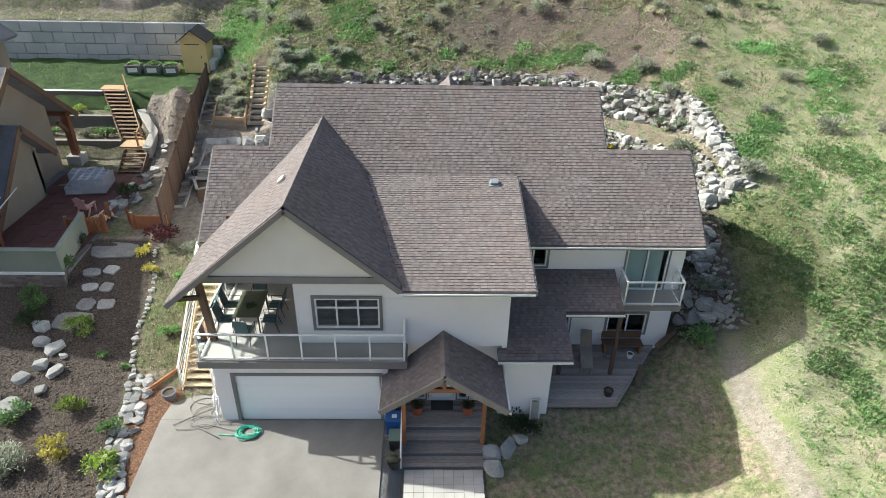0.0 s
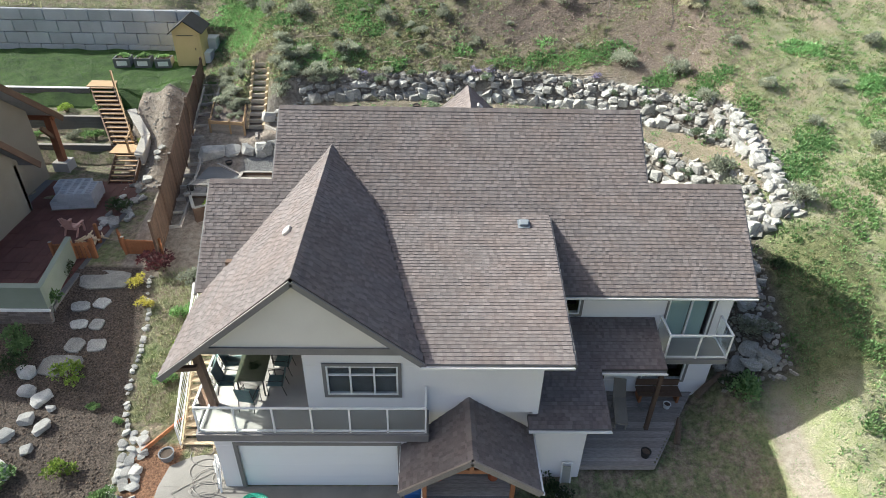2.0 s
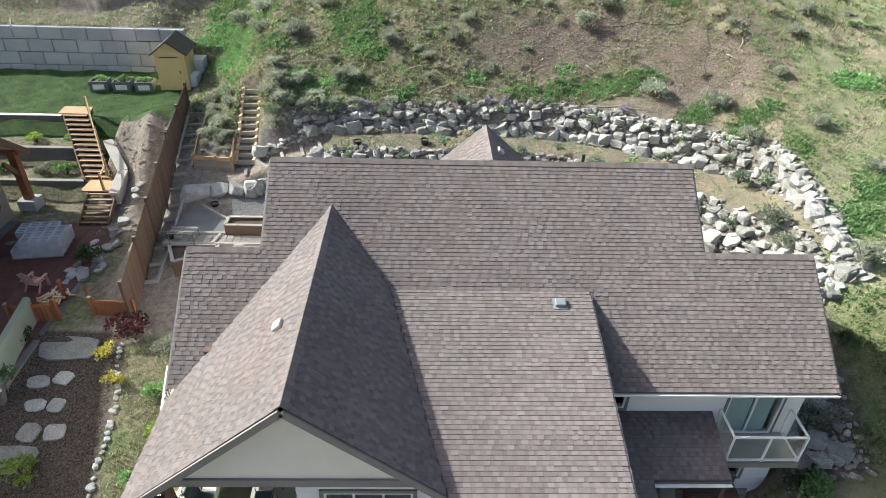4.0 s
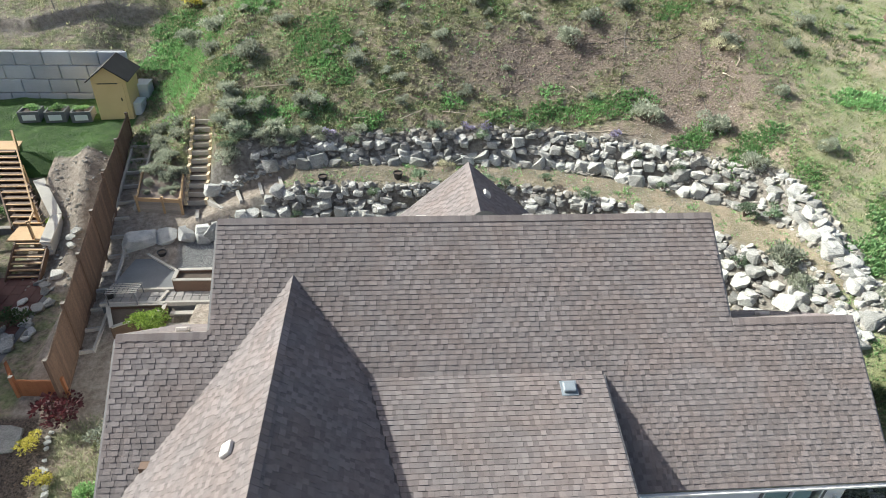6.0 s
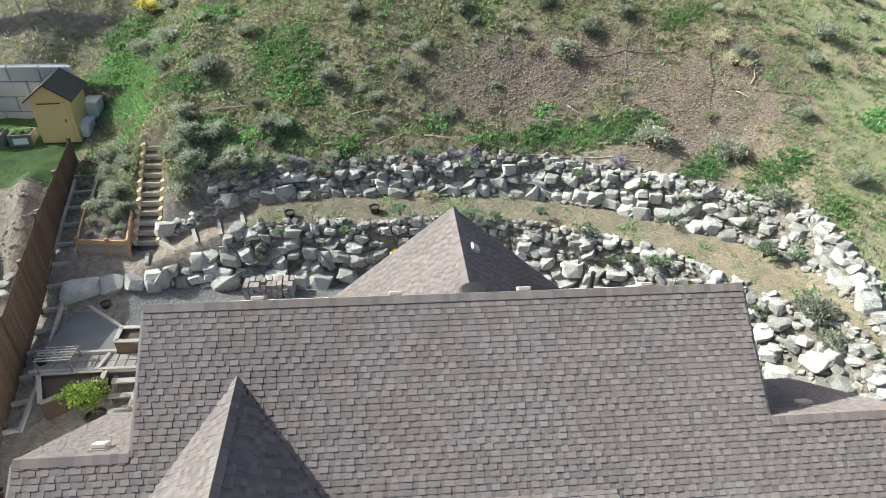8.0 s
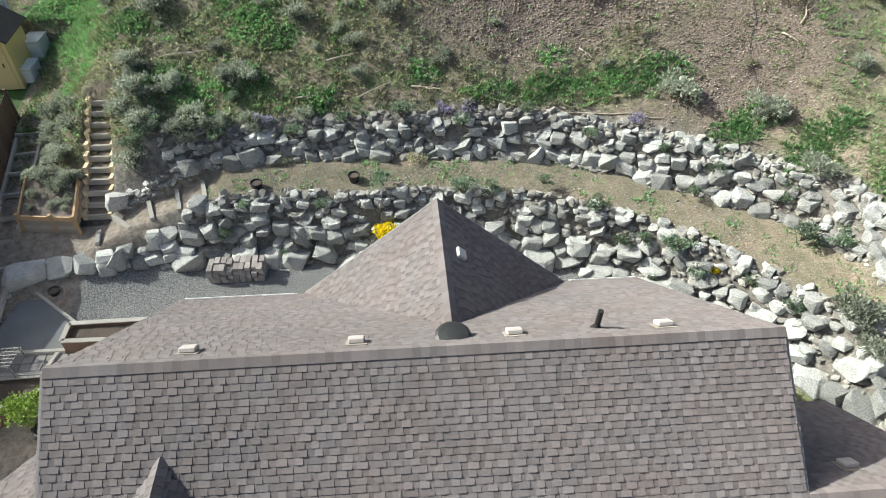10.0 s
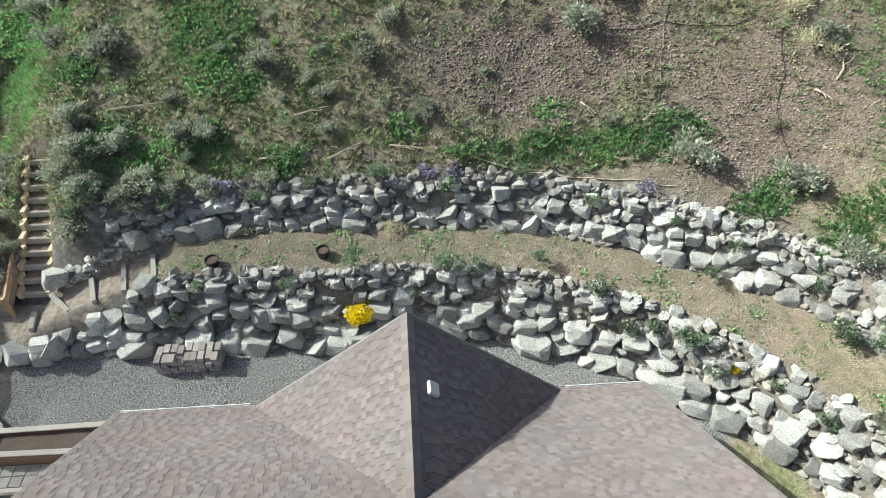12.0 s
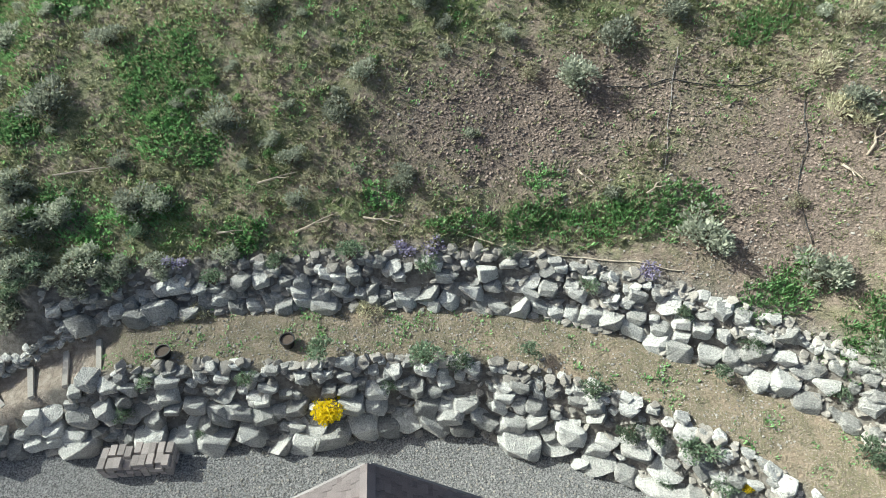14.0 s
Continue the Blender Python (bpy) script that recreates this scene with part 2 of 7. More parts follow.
def part(name, bm, material, parent, label="", smooth=False):
    ob = new(name, mesh_of(name, bm, material, smooth))
    ob.parent = parent
    if parent is not None and parent.matrix_basis != Matrix.Identity(4):
        ob.matrix_parent_inverse = Matrix.Identity(4)
    return tagged(ob, label)


def thing(name, label, category, at=(0, 0, 0), turn=0.0, group="", kind=""):
    ob = new(name)
    ob.matrix_basis = pose(*at, 0, 0, turn)
    return tagged(ob, label, category, group, kind)


def box(bm, x0, x1, y0, y1, z0, z1):
    v = [bm.verts.new((x, y, z)) for x in (x0, x1) for y in (y0, y1) for z in (z0, z1)]
    for f in ((0, 1, 3, 2), (4, 6, 7, 5), (0, 4, 5, 1), (2, 3, 7, 6), (0, 2, 6, 4), (1, 5, 7, 3)):
        bm.faces.new([v[i] for i in f])
    return bm


def boxes(*specs):
    bm = bmesh.new()
    for s in specs:
        box(bm, *s)
    return bm


def beam(bm, p, q, w, h, up=(0, 0, 1)):
    """A square bar from p to q, w wide and h high."""
    p, q = Vector(p), Vector(q)
    d = (q - p).normalized()
    up = Vector(up)
    if abs(d.dot(up)) > 0.98:
        up = Vector((0, 1, 0))
    s = d.cross(up).normalized()
    u = s.cross(d)
    v = [bm.verts.new(c + s * a * w / 2 + u * b * h / 2) for c in (p, q) for a in (-1, 1) for b in (-1, 1)]
    for f in ((0, 1, 3, 2), (4, 6, 7, 5), (0, 4, 5, 1), (2, 3, 7, 6), (0, 2, 6, 4), (1, 5, 7, 3)):
        bm.faces.new([v[i] for i in f])
    return bm


def beams(w, h, *ends):
    bm = bmesh.new()
    for p, q in ends:
        beam(bm, p, q, w, h)
    return bm


def tube(bm, pts, radius, sides=8, caps=True):
    """A round bar along a line of points; radius may be a list."""
    pts = [Vector(p) for p in pts]
    rad = radius if isinstance(radius, (list, tuple)) else [radius] * len(pts)
    rings = []
    for i, p in enumerate(pts):
        d = (pts[min(i + 1, len(pts) - 1)] - pts[max(i - 1, 0)]).normalized()
        a = d.cross(Vector((0, 0, 1)) if abs(d.z) < 0.95 else Vector((1, 0, 0))).normalized()
        b = d.cross(a)
        rings.append([bm.verts.new(p + (a * math.cos(k * math.tau / sides) + b * math.sin(k * math.tau / sides)) * rad[i]) for k in range(sides)])
    for r, s in zip(rings, rings[1:]):
        for k in range(sides):
            bm.faces.new((r[k], r[(k + 1) % sides], s[(k + 1) % sides], s[k]))
    if caps:
        bm.faces.new(rings[0][::-1])
        bm.faces.new(rings[-1])
    return bm


def slab(bm, pts, thick):
    """A flat polygon with a thickness below it."""
    pts = [Vector(p) for p in pts]
    n = (pts[1] - pts[0]).cross(pts[2] - pts[0]).normalized()
    if n.z < 0:
        pts, n = pts[::-1], -n
    top = [bm.verts.new(p) for p in pts]
    low = [bm.verts.new(p - n * thick) for p in pts]
    bm.faces.new(top)
    bm.faces.new(low[::-1])
    for i in range(len(pts)):
        j = (i + 1) % len(pts)
        bm.faces.new((top[i], low[i], low[j], top[j]))
    return bm


def lathe(bm, profile, sides=16, at=(0, 0, 0)):
    rings = []
    for r, z in profile:
        rings.append([bm.verts.new((at[0] + r * math.cos(k * math.tau / sides), at[1] + r * math.sin(k * math.tau / sides), at[2] + z)) for k in range(sides)])
    for r, s in zip(rings, rings[1:]):
        for k in range(sides):
            bm.faces.new((r[k], r[(k + 1) % sides], s[(k + 1) % sides], s[k]))
    bm.faces.new(rings[0][::-1])
    bm.faces.new(rings[-1])
    return bm


# ---- ground ----
LOWER = [(-9.0, 16.6), (-6.2, 17.2), (-4.2, 17.65), (0.0, 17.7), (3.0, 17.5), (5.8, 17.6), (7.6, 17.4), (9.5, 16.8), (11.5, 15.8), (12.6, 14.95), (13.8, 14.0), (14.9, 12.7), (15.7, 11.6), (16.2, 10.2), (16.4, 8.6)]
UPPER = [(-8.0, 18.0), (-4.5, 19.3), (-3.2, 19.9), (-1.6, 20.1), (0.8, 20.35), (4.9, 20.25), (8.3, 19.95), (9.9, 19.55), (11.9, 18.7), (13.6, 17.8), (15.0, 16.9), (16.4, 15.7), (17.2, 14.0), (17.5, 12.0), (17.6, 9.0)]


def smooth(a, b, v):
    w = np.clip((v - a) / (b - a), 0, 1)
    return w * w * (3 - 2 * w)


def signed(line, x, y):
    """Distance to a line of points, positive on its left hand as it goes from the second point to the first."""
    best, sign = np.full(np.shape(x), 1e9), np.ones(np.shape(x))
    for (ax, ay), (bx, by) in zip(line, line[1:]):
        dx, dy = bx - ax, by - ay
        w = np.clip(((x - ax) * dx + (y - ay) * dy) / (dx * dx + dy * dy), 0, 1)
        d = np.hypot(x - ax - w * dx, y - ay - w * dy)
        near = d < best
        best = np.where(near, d, best)
        sign = np.where(near, np.where(dx * (y - ay) - dy * (x - ax) > 0, 1, -1), sign)
    return best * sign


def right_slope(y):
    return np.where(y > 0, -0.4 + 0.47 * y, -0.4 + 0.1 * y) - 0.004 * np.maximum(y - 24, 0) ** 2


def left_slope(y):
    return np.interp(y, [-40, 0, 8.5, 10, 13, 15, 16.2, 18.5, 24, 36, 90], [-4.5, -0.05, 1.65, 1.9, 2.6, 2.95, 3.1, 3.95, 5.3, 9.0, 20])


def path_share(x, y):
    """One on the stepped path from the garden stair up to the terrace, nought beside it."""
    middle = np.interp(x, [-6.3, -5.7, -4.8, -4.05, -3.2, -2.35, -1.6], [18.1, 18.2, 18.6, 18.78, 19.02, 19.25, 19.3])
    return smooth(0.8, 0.5, np.abs(y - middle)) * smooth(-6.5, -6.0, x) * smooth(-1.6, -2.2, x)


def height(x, y):
    """The ground without its small bumps."""
    x, y = np.asarray(x, float), np.asarray(y, float)
    d1, d2 = signed(LOWER, x, y), signed(UPPER, x, y)
    zr, zl = right_slope(y), left_slope(y)
    yard = 3.15 - 0.45 * (1 - smooth(8.0, 12.0, y)) * 0
    inner = np.minimum(yard, zr) * smooth(10, 13, x) + np.minimum(yard, left_slope(y)) * (1 - smooth(10, 13, x))
    inner = np.where(y > 12, np.where(x > -5.0, yard, np.minimum(zl, yard + 0 * x)), inner)
    steep = 0.42 + 0.24 * smooth(-5, 3, x)
    hill = 5.2 + 0.2 * smooth(0.9, 2.6, d1) + (0.95 + 0.4 * smooth(-3, 12, x)) * smooth(0.0, 0.8, d2)
    up = np.maximum(d2 - 0.8, 0)
    hill = hill + steep * up - 0.004 * np.maximum(up - 6, 0) ** 2 * (up < 40) - 0.004 * 34 ** 2 * (up >= 40)
    z = inner + (hill - inner) * np.clip(d1 / 0.95, 0, 1)
    # the right-hand slope cuts the terraces off
    cap = zr + 0.25 + 0.9 * (1 - smooth(14.5, 17.5, x))
    cap = np.where(x < 13, 1e3, cap)
    z = np.minimum(z, cap)
    z = np.where((x > 14.5), z + (zr - z) * smooth(16.8, 18.6, x), z)
    # the left side rises more gently
    mid = -4.5 - 2.5 * smooth(18.5, 22.5, y)
    z = zl + (z - zl) * np.where(y > 16, smooth(mid - 2.0, mid + 2.0, x), 1.0) if np.ndim(x) else z
    front = smooth(0.5, 3.0, y)
    drive = np.where(y < 0, 0.06 * y, 0.0) - 0.02
    f = drive + (right_slope(y) - drive) * smooth(2.7, 3.3, x)
    f = f + (zl - f) * (1 - smooth(-6.6, -4.4, x))
    shelf = np.minimum(zr, -0.35 + 0.05 * y) + (zr - np.minimum(zr, -0.35 + 0.05 * y)) * smooth(12.6, 15.2, x - 0.25 * (y - 3))
    side = np.where(x < -3.0, zl, np.where(x > 6.0, shelf, 0.0))
    f = np.where(x > 6.0, np.minimum(f, side + 0.1), f)
    low = f + (side - f) * front
    z = np.where(y < 12, low + (z - low) * smooth(8.5, 12.0, y), z)
    # next door: a sunken court, a bank, a lawn and the high ground behind the block wall
    court = 1.85 + (4.65 - 1.85) * smooth(17.0, 23.2, y) + 0.75 * smooth(23.2, 28.5, y) + 2.4 * smooth(28.6, 28.8, y) + 0.3 * np.maximum(y - 28.7, 0) - 0.002 * np.maximum(y - 28.7, 0) ** 2 * (y < 80)
    deep = np.where((x < -13.3) & (y > 16.5) & (y < 23.2), np.where(y < 19.4, 1.85, np.where(y < 21.3, 2.8, 3.65)), court)
    z = np.where((np.abs(x + 6.1) < 0.55) & (y > 18.9) & (y < 23.0), np.minimum(z, 4.12 + 0.651 * (y - 19.2) - 0.12), z)
    z = np.where((x > -8.6) & (x < -6.1) & (y > 18.4) & (y < 21), np.minimum(z, 4.0 + 0.27 * (y - 18.5)), z)
    tread = np.interp(x, [-6.3, -5.7, -5.0, -4.05, -3.2, -2.35, -1.6], [3.93, 4.03, 4.28, 4.6, 4.81, 4.96, 5.15])
    z = z + (tread - z) * path_share(x, y)
    high = deep + (np.minimum(deep, zl + 0.05) - deep) * smooth(-14.0, -11.6, x)
    deep = np.where(y > 28.62, high, deep)
    east = np.where(y > 24.5, smooth(-10.9, -8.6, x), smooth(-10.4, -9.7, x))
    z = np.where(y > 9.0, deep + (z - deep) * np.where(y > 8, east, 1), z)
    z = np.where((x < -11.4) & (y <= 9.0) & (y > 6.7), 1.8, z)
    # an earth cut on the high bank behind the block wall
    z = z + 0.5 * smooth(0.0, 0.3, y - np.maximum(31.0 + 0.6 * (x + 15.5), 30.3)) * smooth(-10.2, -11.6, x) * smooth(60, 40, y)
    # a heap of spoil along the fence next door
    z = z + 0.55 * np.exp(-((x + 11.05 + 0.08 * (y - 17)) / 0.6) ** 2) * smooth(15.5, 18.0, y) * smooth(25.0, 23.0, y)
    # the meadow rises away from the house
    mid = 17.2 - 2.8 * smooth(4, -4, y)
    rise = 1.4 * smooth(mid - 2.0, mid + 1.6, x) + 0.1 * np.clip(x - 20, 0, 10)
    return z + rise * (1 - 0.7 * smooth(8, 15, y))


def bumps(x, y):
    return 0.05 * np.sin(1.7 * x + 0.6 * y) * np.sin(1.3 * y - 0.5 * x) + 0.03 * np.sin(4.1 * x - 2.3 * y + 1) * np.sin(3.7 * y + 1.1 * x)


def rough_zone(x, y):
    """Where the ground is wild rather than laid flat."""
    d2 = signed(UPPER, x, y)
    return np.clip(smooth(0.2, 1.2, d2) + smooth(16, 18, x), 0, 1)


def ground_z(x, y):
    a, b = np.array([float(x)]), np.array([float(y)])
    return float((height(a, b) + bumps(a, b) * (0.2 + rough_zone(a, b)))[0])


def axis_of(lo, hi, step, reach):
    near = np.arange(lo, hi + step / 2, step)
    out = [step]
    while sum(out) < reach:
        out.append(out[-1] * 1.35)
    steps = np.cumsum(out)
    return np.concatenate((lo - steps[::-1], near, hi + steps))


def build_ground():
    xs, ys = axis_of(-24, 30, 0.2, 700), axis_of(-6, 42, 0.2, 700)
    X, Y = np.meshgrid(xs, ys)
    nx, ny = len(xs), len(ys)
    x, y = X.ravel(), Y.ravel()
    z = height(x, y) + bumps(x, y) * (0.2 + rough_zone(x, y))
    idx = np.arange(nx * ny).reshape(ny, nx)
    quads = np.stack((idx[:-1, :-1], idx[:-1, 1:], idx[1:, 1:], idx[1:, :-1]), -1).reshape(-1, 4)
    me = bpy.data.meshes.new("ground")
    me.from_pydata(np.stack((x, y, z), 1).tolist(), [], quads.tolist())
    d1, d2 = signed(LOWER, x, y), signed(UPPER, x, y)
    lawn = ((x < -10.6) & (y > 22.8) & (y < 28.6)).astype(float)
    gravel = smooth(0.35, -0.1, d1) * smooth(13.2, 13.8, y) * smooth(-6.4, -6.0, x) * (x < 13.5)
    gravel = np.maximum(gravel, ((x > 2.55) & (x < 3.3) & (y < 0.6) & (y > -8)).astype(float))
    mulch = smooth(-6.5, -6.9, x - 0.12 * y * -1) * (y < 9.6) * (x > -16)
    mulch = np.where((y < 9.6) & (x > -16), smooth(0.25, -0.25, x - (-6.75 - 0.17 * y)), 0.0) * smooth(-9.5, -8.0, y + 0.4 * np.sin(x))
    terrace = smooth(0.7, 1.1, d1) * smooth(0.3, -0.1, d2) * (y > 10.5) * (x > -7)
    hill = smooth(0.5, 1.0, d2) * (x > -10.2)
    scree = hill * np.exp(-(((x - 9.5) / 5.5) ** 2 + ((y - 24.0) / 2.0) ** 2) ** 2)
    scree = np.maximum(scree, hill * np.exp(-(((x - 15.8) / 3.6) ** 2 + ((y - 20.8) / 3.2) ** 2) ** 2))
    bank = ((x < -9.6) & (x > -13.4) & (y > 16) & (y < 23.4)).astype(float)
    side = (((x > -9.7) & (x < -3.6) & (y > 9) & (y < 18.9)) | ((x > -9.9) & (x < -8.4) & (y > 9) & (y < 24))).astype(float)
    east_edge = 3.0 * smooth(10, 17, y)
    meadow = smooth(14.8 + east_edge, 16.5 + 1.8 * east_edge, x)
    side = np.maximum(side, smooth(-6.4, -6.0, x) * smooth(-1.9, -2.5, x) * smooth(0.7, 1.0, d1) * smooth(0.2, -0.1, d2))
    for name, v in (("lawn", lawn), ("gravel", gravel), ("mulch", mulch), ("terrace", terrace), ("scree", scree), ("dirt", np.maximum(np.maximum(bank, side), smooth(0.8, 0.4, np.abs(y - 0.1 - np.maximum(31.0 + 0.6 * (x + 15.5), 30.3))) * (x > -19) * (x < -10.6))), ("meadow", meadow), ("track", smooth(0.55, 0.3, np.abs(x - 15.65 - 0.02 * (y + 3) ** 2 * 0.3)) * smooth(3.0, 2.2, y) * smooth(-12, -7, y)), ("overgrown", smooth(15.6, 16.8, x) * smooth(21.0, 19.5, x) * smooth(2.2, 3.4, y) * smooth(9.0, 7.6, y)), ("shade_soil", smooth(14.0, 14.4, x) * smooth(17.2, 16.4, x) * smooth(3.0, 3.8, y) * smooth(10.5, 9.6, y)), ("bark", ((x > -6.6) & (x < -5.0) & (y < 1.6) & (y > -8.5)).astype(float)), ("rubble", np.maximum(smooth(-0.2, 0.0, d1) * smooth(1.1, 0.9, d1), smooth(-0.15, 0.05, d2) * smooth(1.3, 0.9, d2)) * (x > -7) * (y > 9.5))):
        a = me.attributes.new(name, "FLOAT", "POINT")
        a.data.foreach_set("value", np.ascontiguousarray(v, dtype=np.float32))
    m, t, b = nodes_of("ground")

    def att(name):
        n = t.nodes.new("ShaderNodeAttribute")
        n.attribute_name = name
        return n.outputs["Fac"]

    big, mid, fine, tiny = noise_of(t, 0.35, 5), noise_of(t, 1.5, 6, 0.7), noise_of(t, 4.5, 5, 0.75), noise_of(t, 15, 3, 0.75)
    earth = mixed(t, ramp(t, fine, 0.36, 0.64), (0.15, 0.12, 0.09), (0.39, 0.32, 0.245))
    grass = mixed(t, ramp(t, fine, 0.36, 0.64), (0.10, 0.118, 0.05), (0.28, 0.285, 0.155))
    wild = mixed(t, ramp(t, mid, 0.42, 0.56), earth, grass)
    lush = mixed(t, ramp(t, fine, 0.3, 0.7), (0.10, 0.16, 0.045), (0.20, 0.25, 0.095))
    wild = mixed(t, ramp(t, big, 0.57, 0.68), wild, lush)
    mead = mixed(t, ramp(t, mid, 0.38, 0.62), (0.32, 0.305, 0.215), (0.215, 0.25, 0.115))
    mead = mixed(t, ramp(t, fine, 0.5, 0.72), mead, (0.19, 0.235, 0.095))
    mead = mixed(t, ramp(t, tiny, 0.52, 0.75), mead, (0.30, 0.295, 0.18))
    mead = mixed(t, ramp(t, big, 0.5, 0.66), mead, mixed(t, ramp(t, fine, 0.4, 0.6), (0.26, 0.23, 0.145), (0.39, 0.335, 0.26)))
    col = mixed(t, att("meadow"), wild, mead)
    scr = mixed(t, ramp(t, tiny, 0.34, 0.66), (0.09, 0.07, 0.058), (0.26, 0.206, 0.172))
    scr = mixed(t, ramp(t, fine, 0.55, 0.75), scr, (0.20, 0.162, 0.13))
    scr = mixed(t, ramp(t, tiny, 0.62, 0.72), scr, (0.40, 0.335, 0.295))
    col = mixed(t, att("scree"), col, scr)
    ter = mixed(t, ramp(t, mid, 0.36, 0.64), (0.15, 0.128, 0.095), (0.315, 0.258, 0.20))
    ter = mixed(t, ramp(t, tiny, 0.45, 0.65), ter, (0.165, 0.155, 0.085))
    ter = mixed(t, ramp(t, fine, 0.5, 0.7), ter, (0.13, 0.125, 0.075))
    ter = mixed(t, ramp(t, noise_of(t, 28, 2, 0.7), 0.58, 0.68), ter, (0.36, 0.325, 0.275))
    bare = mixed(t, ramp(t, tiny, 0.35, 0.65), (0.20, 0.158, 0.115), (0.36, 0.29, 0.215))
    ter = mixed(t, ramp(t, noise_of(t, 0.8, 5, 0.65), 0.52, 0.66), ter, bare)
    col = mixed(t, att("terrace"), col, ter)
    rub = mixed(t, ramp(t, fine, 0.35, 0.65), (0.12, 0.105, 0.09), (0.28, 0.26, 0.23))
    col = mixed(t, att("rubble"), col, rub)
    drt = mixed(t, ramp(t, fine, 0.36, 0.64), (0.22, 0.18, 0.145), (0.42, 0.365, 0.305))
    col = mixed(t, att("overgrown"), col, mixed(t, ramp(t, fine, 0.36, 0.64), (0.085, 0.10, 0.04), (0.19, 0.20, 0.095)))
    col = mixed(t, att("shade_soil"), col, mixed(t, ramp(t, fine, 0.36, 0.64), (0.055, 0.045, 0.036), (0.16, 0.14, 0.115)))
    col = mixed(t, att("dirt"), col, drt)
    col = mixed(t, att("track"), col, mixed(t, ramp(t, fine, 0.36, 0.64), (0.24, 0.21, 0.17), (0.34, 0.305, 0.26)))
    col = mixed(t, att("bark"), col, mixed(t, ramp(t, tiny, 0.36, 0.64), (0.11, 0.055, 0.032), (0.34, 0.18, 0.10)))
    mul = mixed(t, ramp(t, tiny, 0.36, 0.64), (0.022, 0.016, 0.013), (0.165, 0.128, 0.103))
    col = mixed(t, att("mulch"), col, mul)
    grv = mixed(t, ramp(t, noise_of(t, 21, 3, 0.8), 0.38, 0.62), (0.075, 0.076, 0.078), (0.325, 0.325, 0.322))
    col = mixed(t, att("gravel"), col, grv)
    lwn = mixed(t, ramp(t, mid, 0.35, 0.65), (0.032, 0.08, 0.016), (0.075, 0.15, 0.032))
    col = mixed(t, att("lawn"), col, lwn)
    t.links.new(col, b.inputs["Base Color"])
    b.inputs["Roughness"].default_value, b.inputs["Diffuse Roughness"].default_value = 0.95, 1.0
    add_n = t.nodes.new("ShaderNodeMath")
    t.links.new(fine, add_n.inputs[0])
    t.links.new(tiny, add_n.inputs[1])
    bumped(t, b, add_n.outputs[0], 1.0, 0.09)
    me.materials.append(m)
    me.polygons.foreach_set("use_smooth", [True] * len(me.polygons))
    tagged(new("ground", me), "dry grassy hillside with gravel yard, mulch bed and patchy lawn", "ground", kind="structure")


build_ground()

# ---- the house ----
house = thing("house", "two-storey grey house with lap siding and brown shingle roofs", "house")
tab_store = []
TAB_WIDTHS = (0.13, 0.15, 0.17, 0.19)


def main_z(y):
    return 5.25 + 0.76 * (y - 3.45)


def rear_z(y):
    return 9.40 - 0.805 * (y - 8.91)


def gable_z(x):
    return 8.476 - 0.85 * abs(x + 0.08)


def rear_gable_z(x):
    return 8.349 - 0.876 * abs(x - 5.0)


def low_z(y):
    return 5.657 + 0.225 * y


def bounds(rows, v):
    for (va, a0, a1), (vb, b0, b1) in zip(rows, rows[1:]):
        if v <= vb + 1e-6:
            w = 0 if vb == va else (v - va) / (vb - va)
            return a0 + (b0 - a0) * w, a1 + (b1 - a1) * w
    return rows[-1][1:]


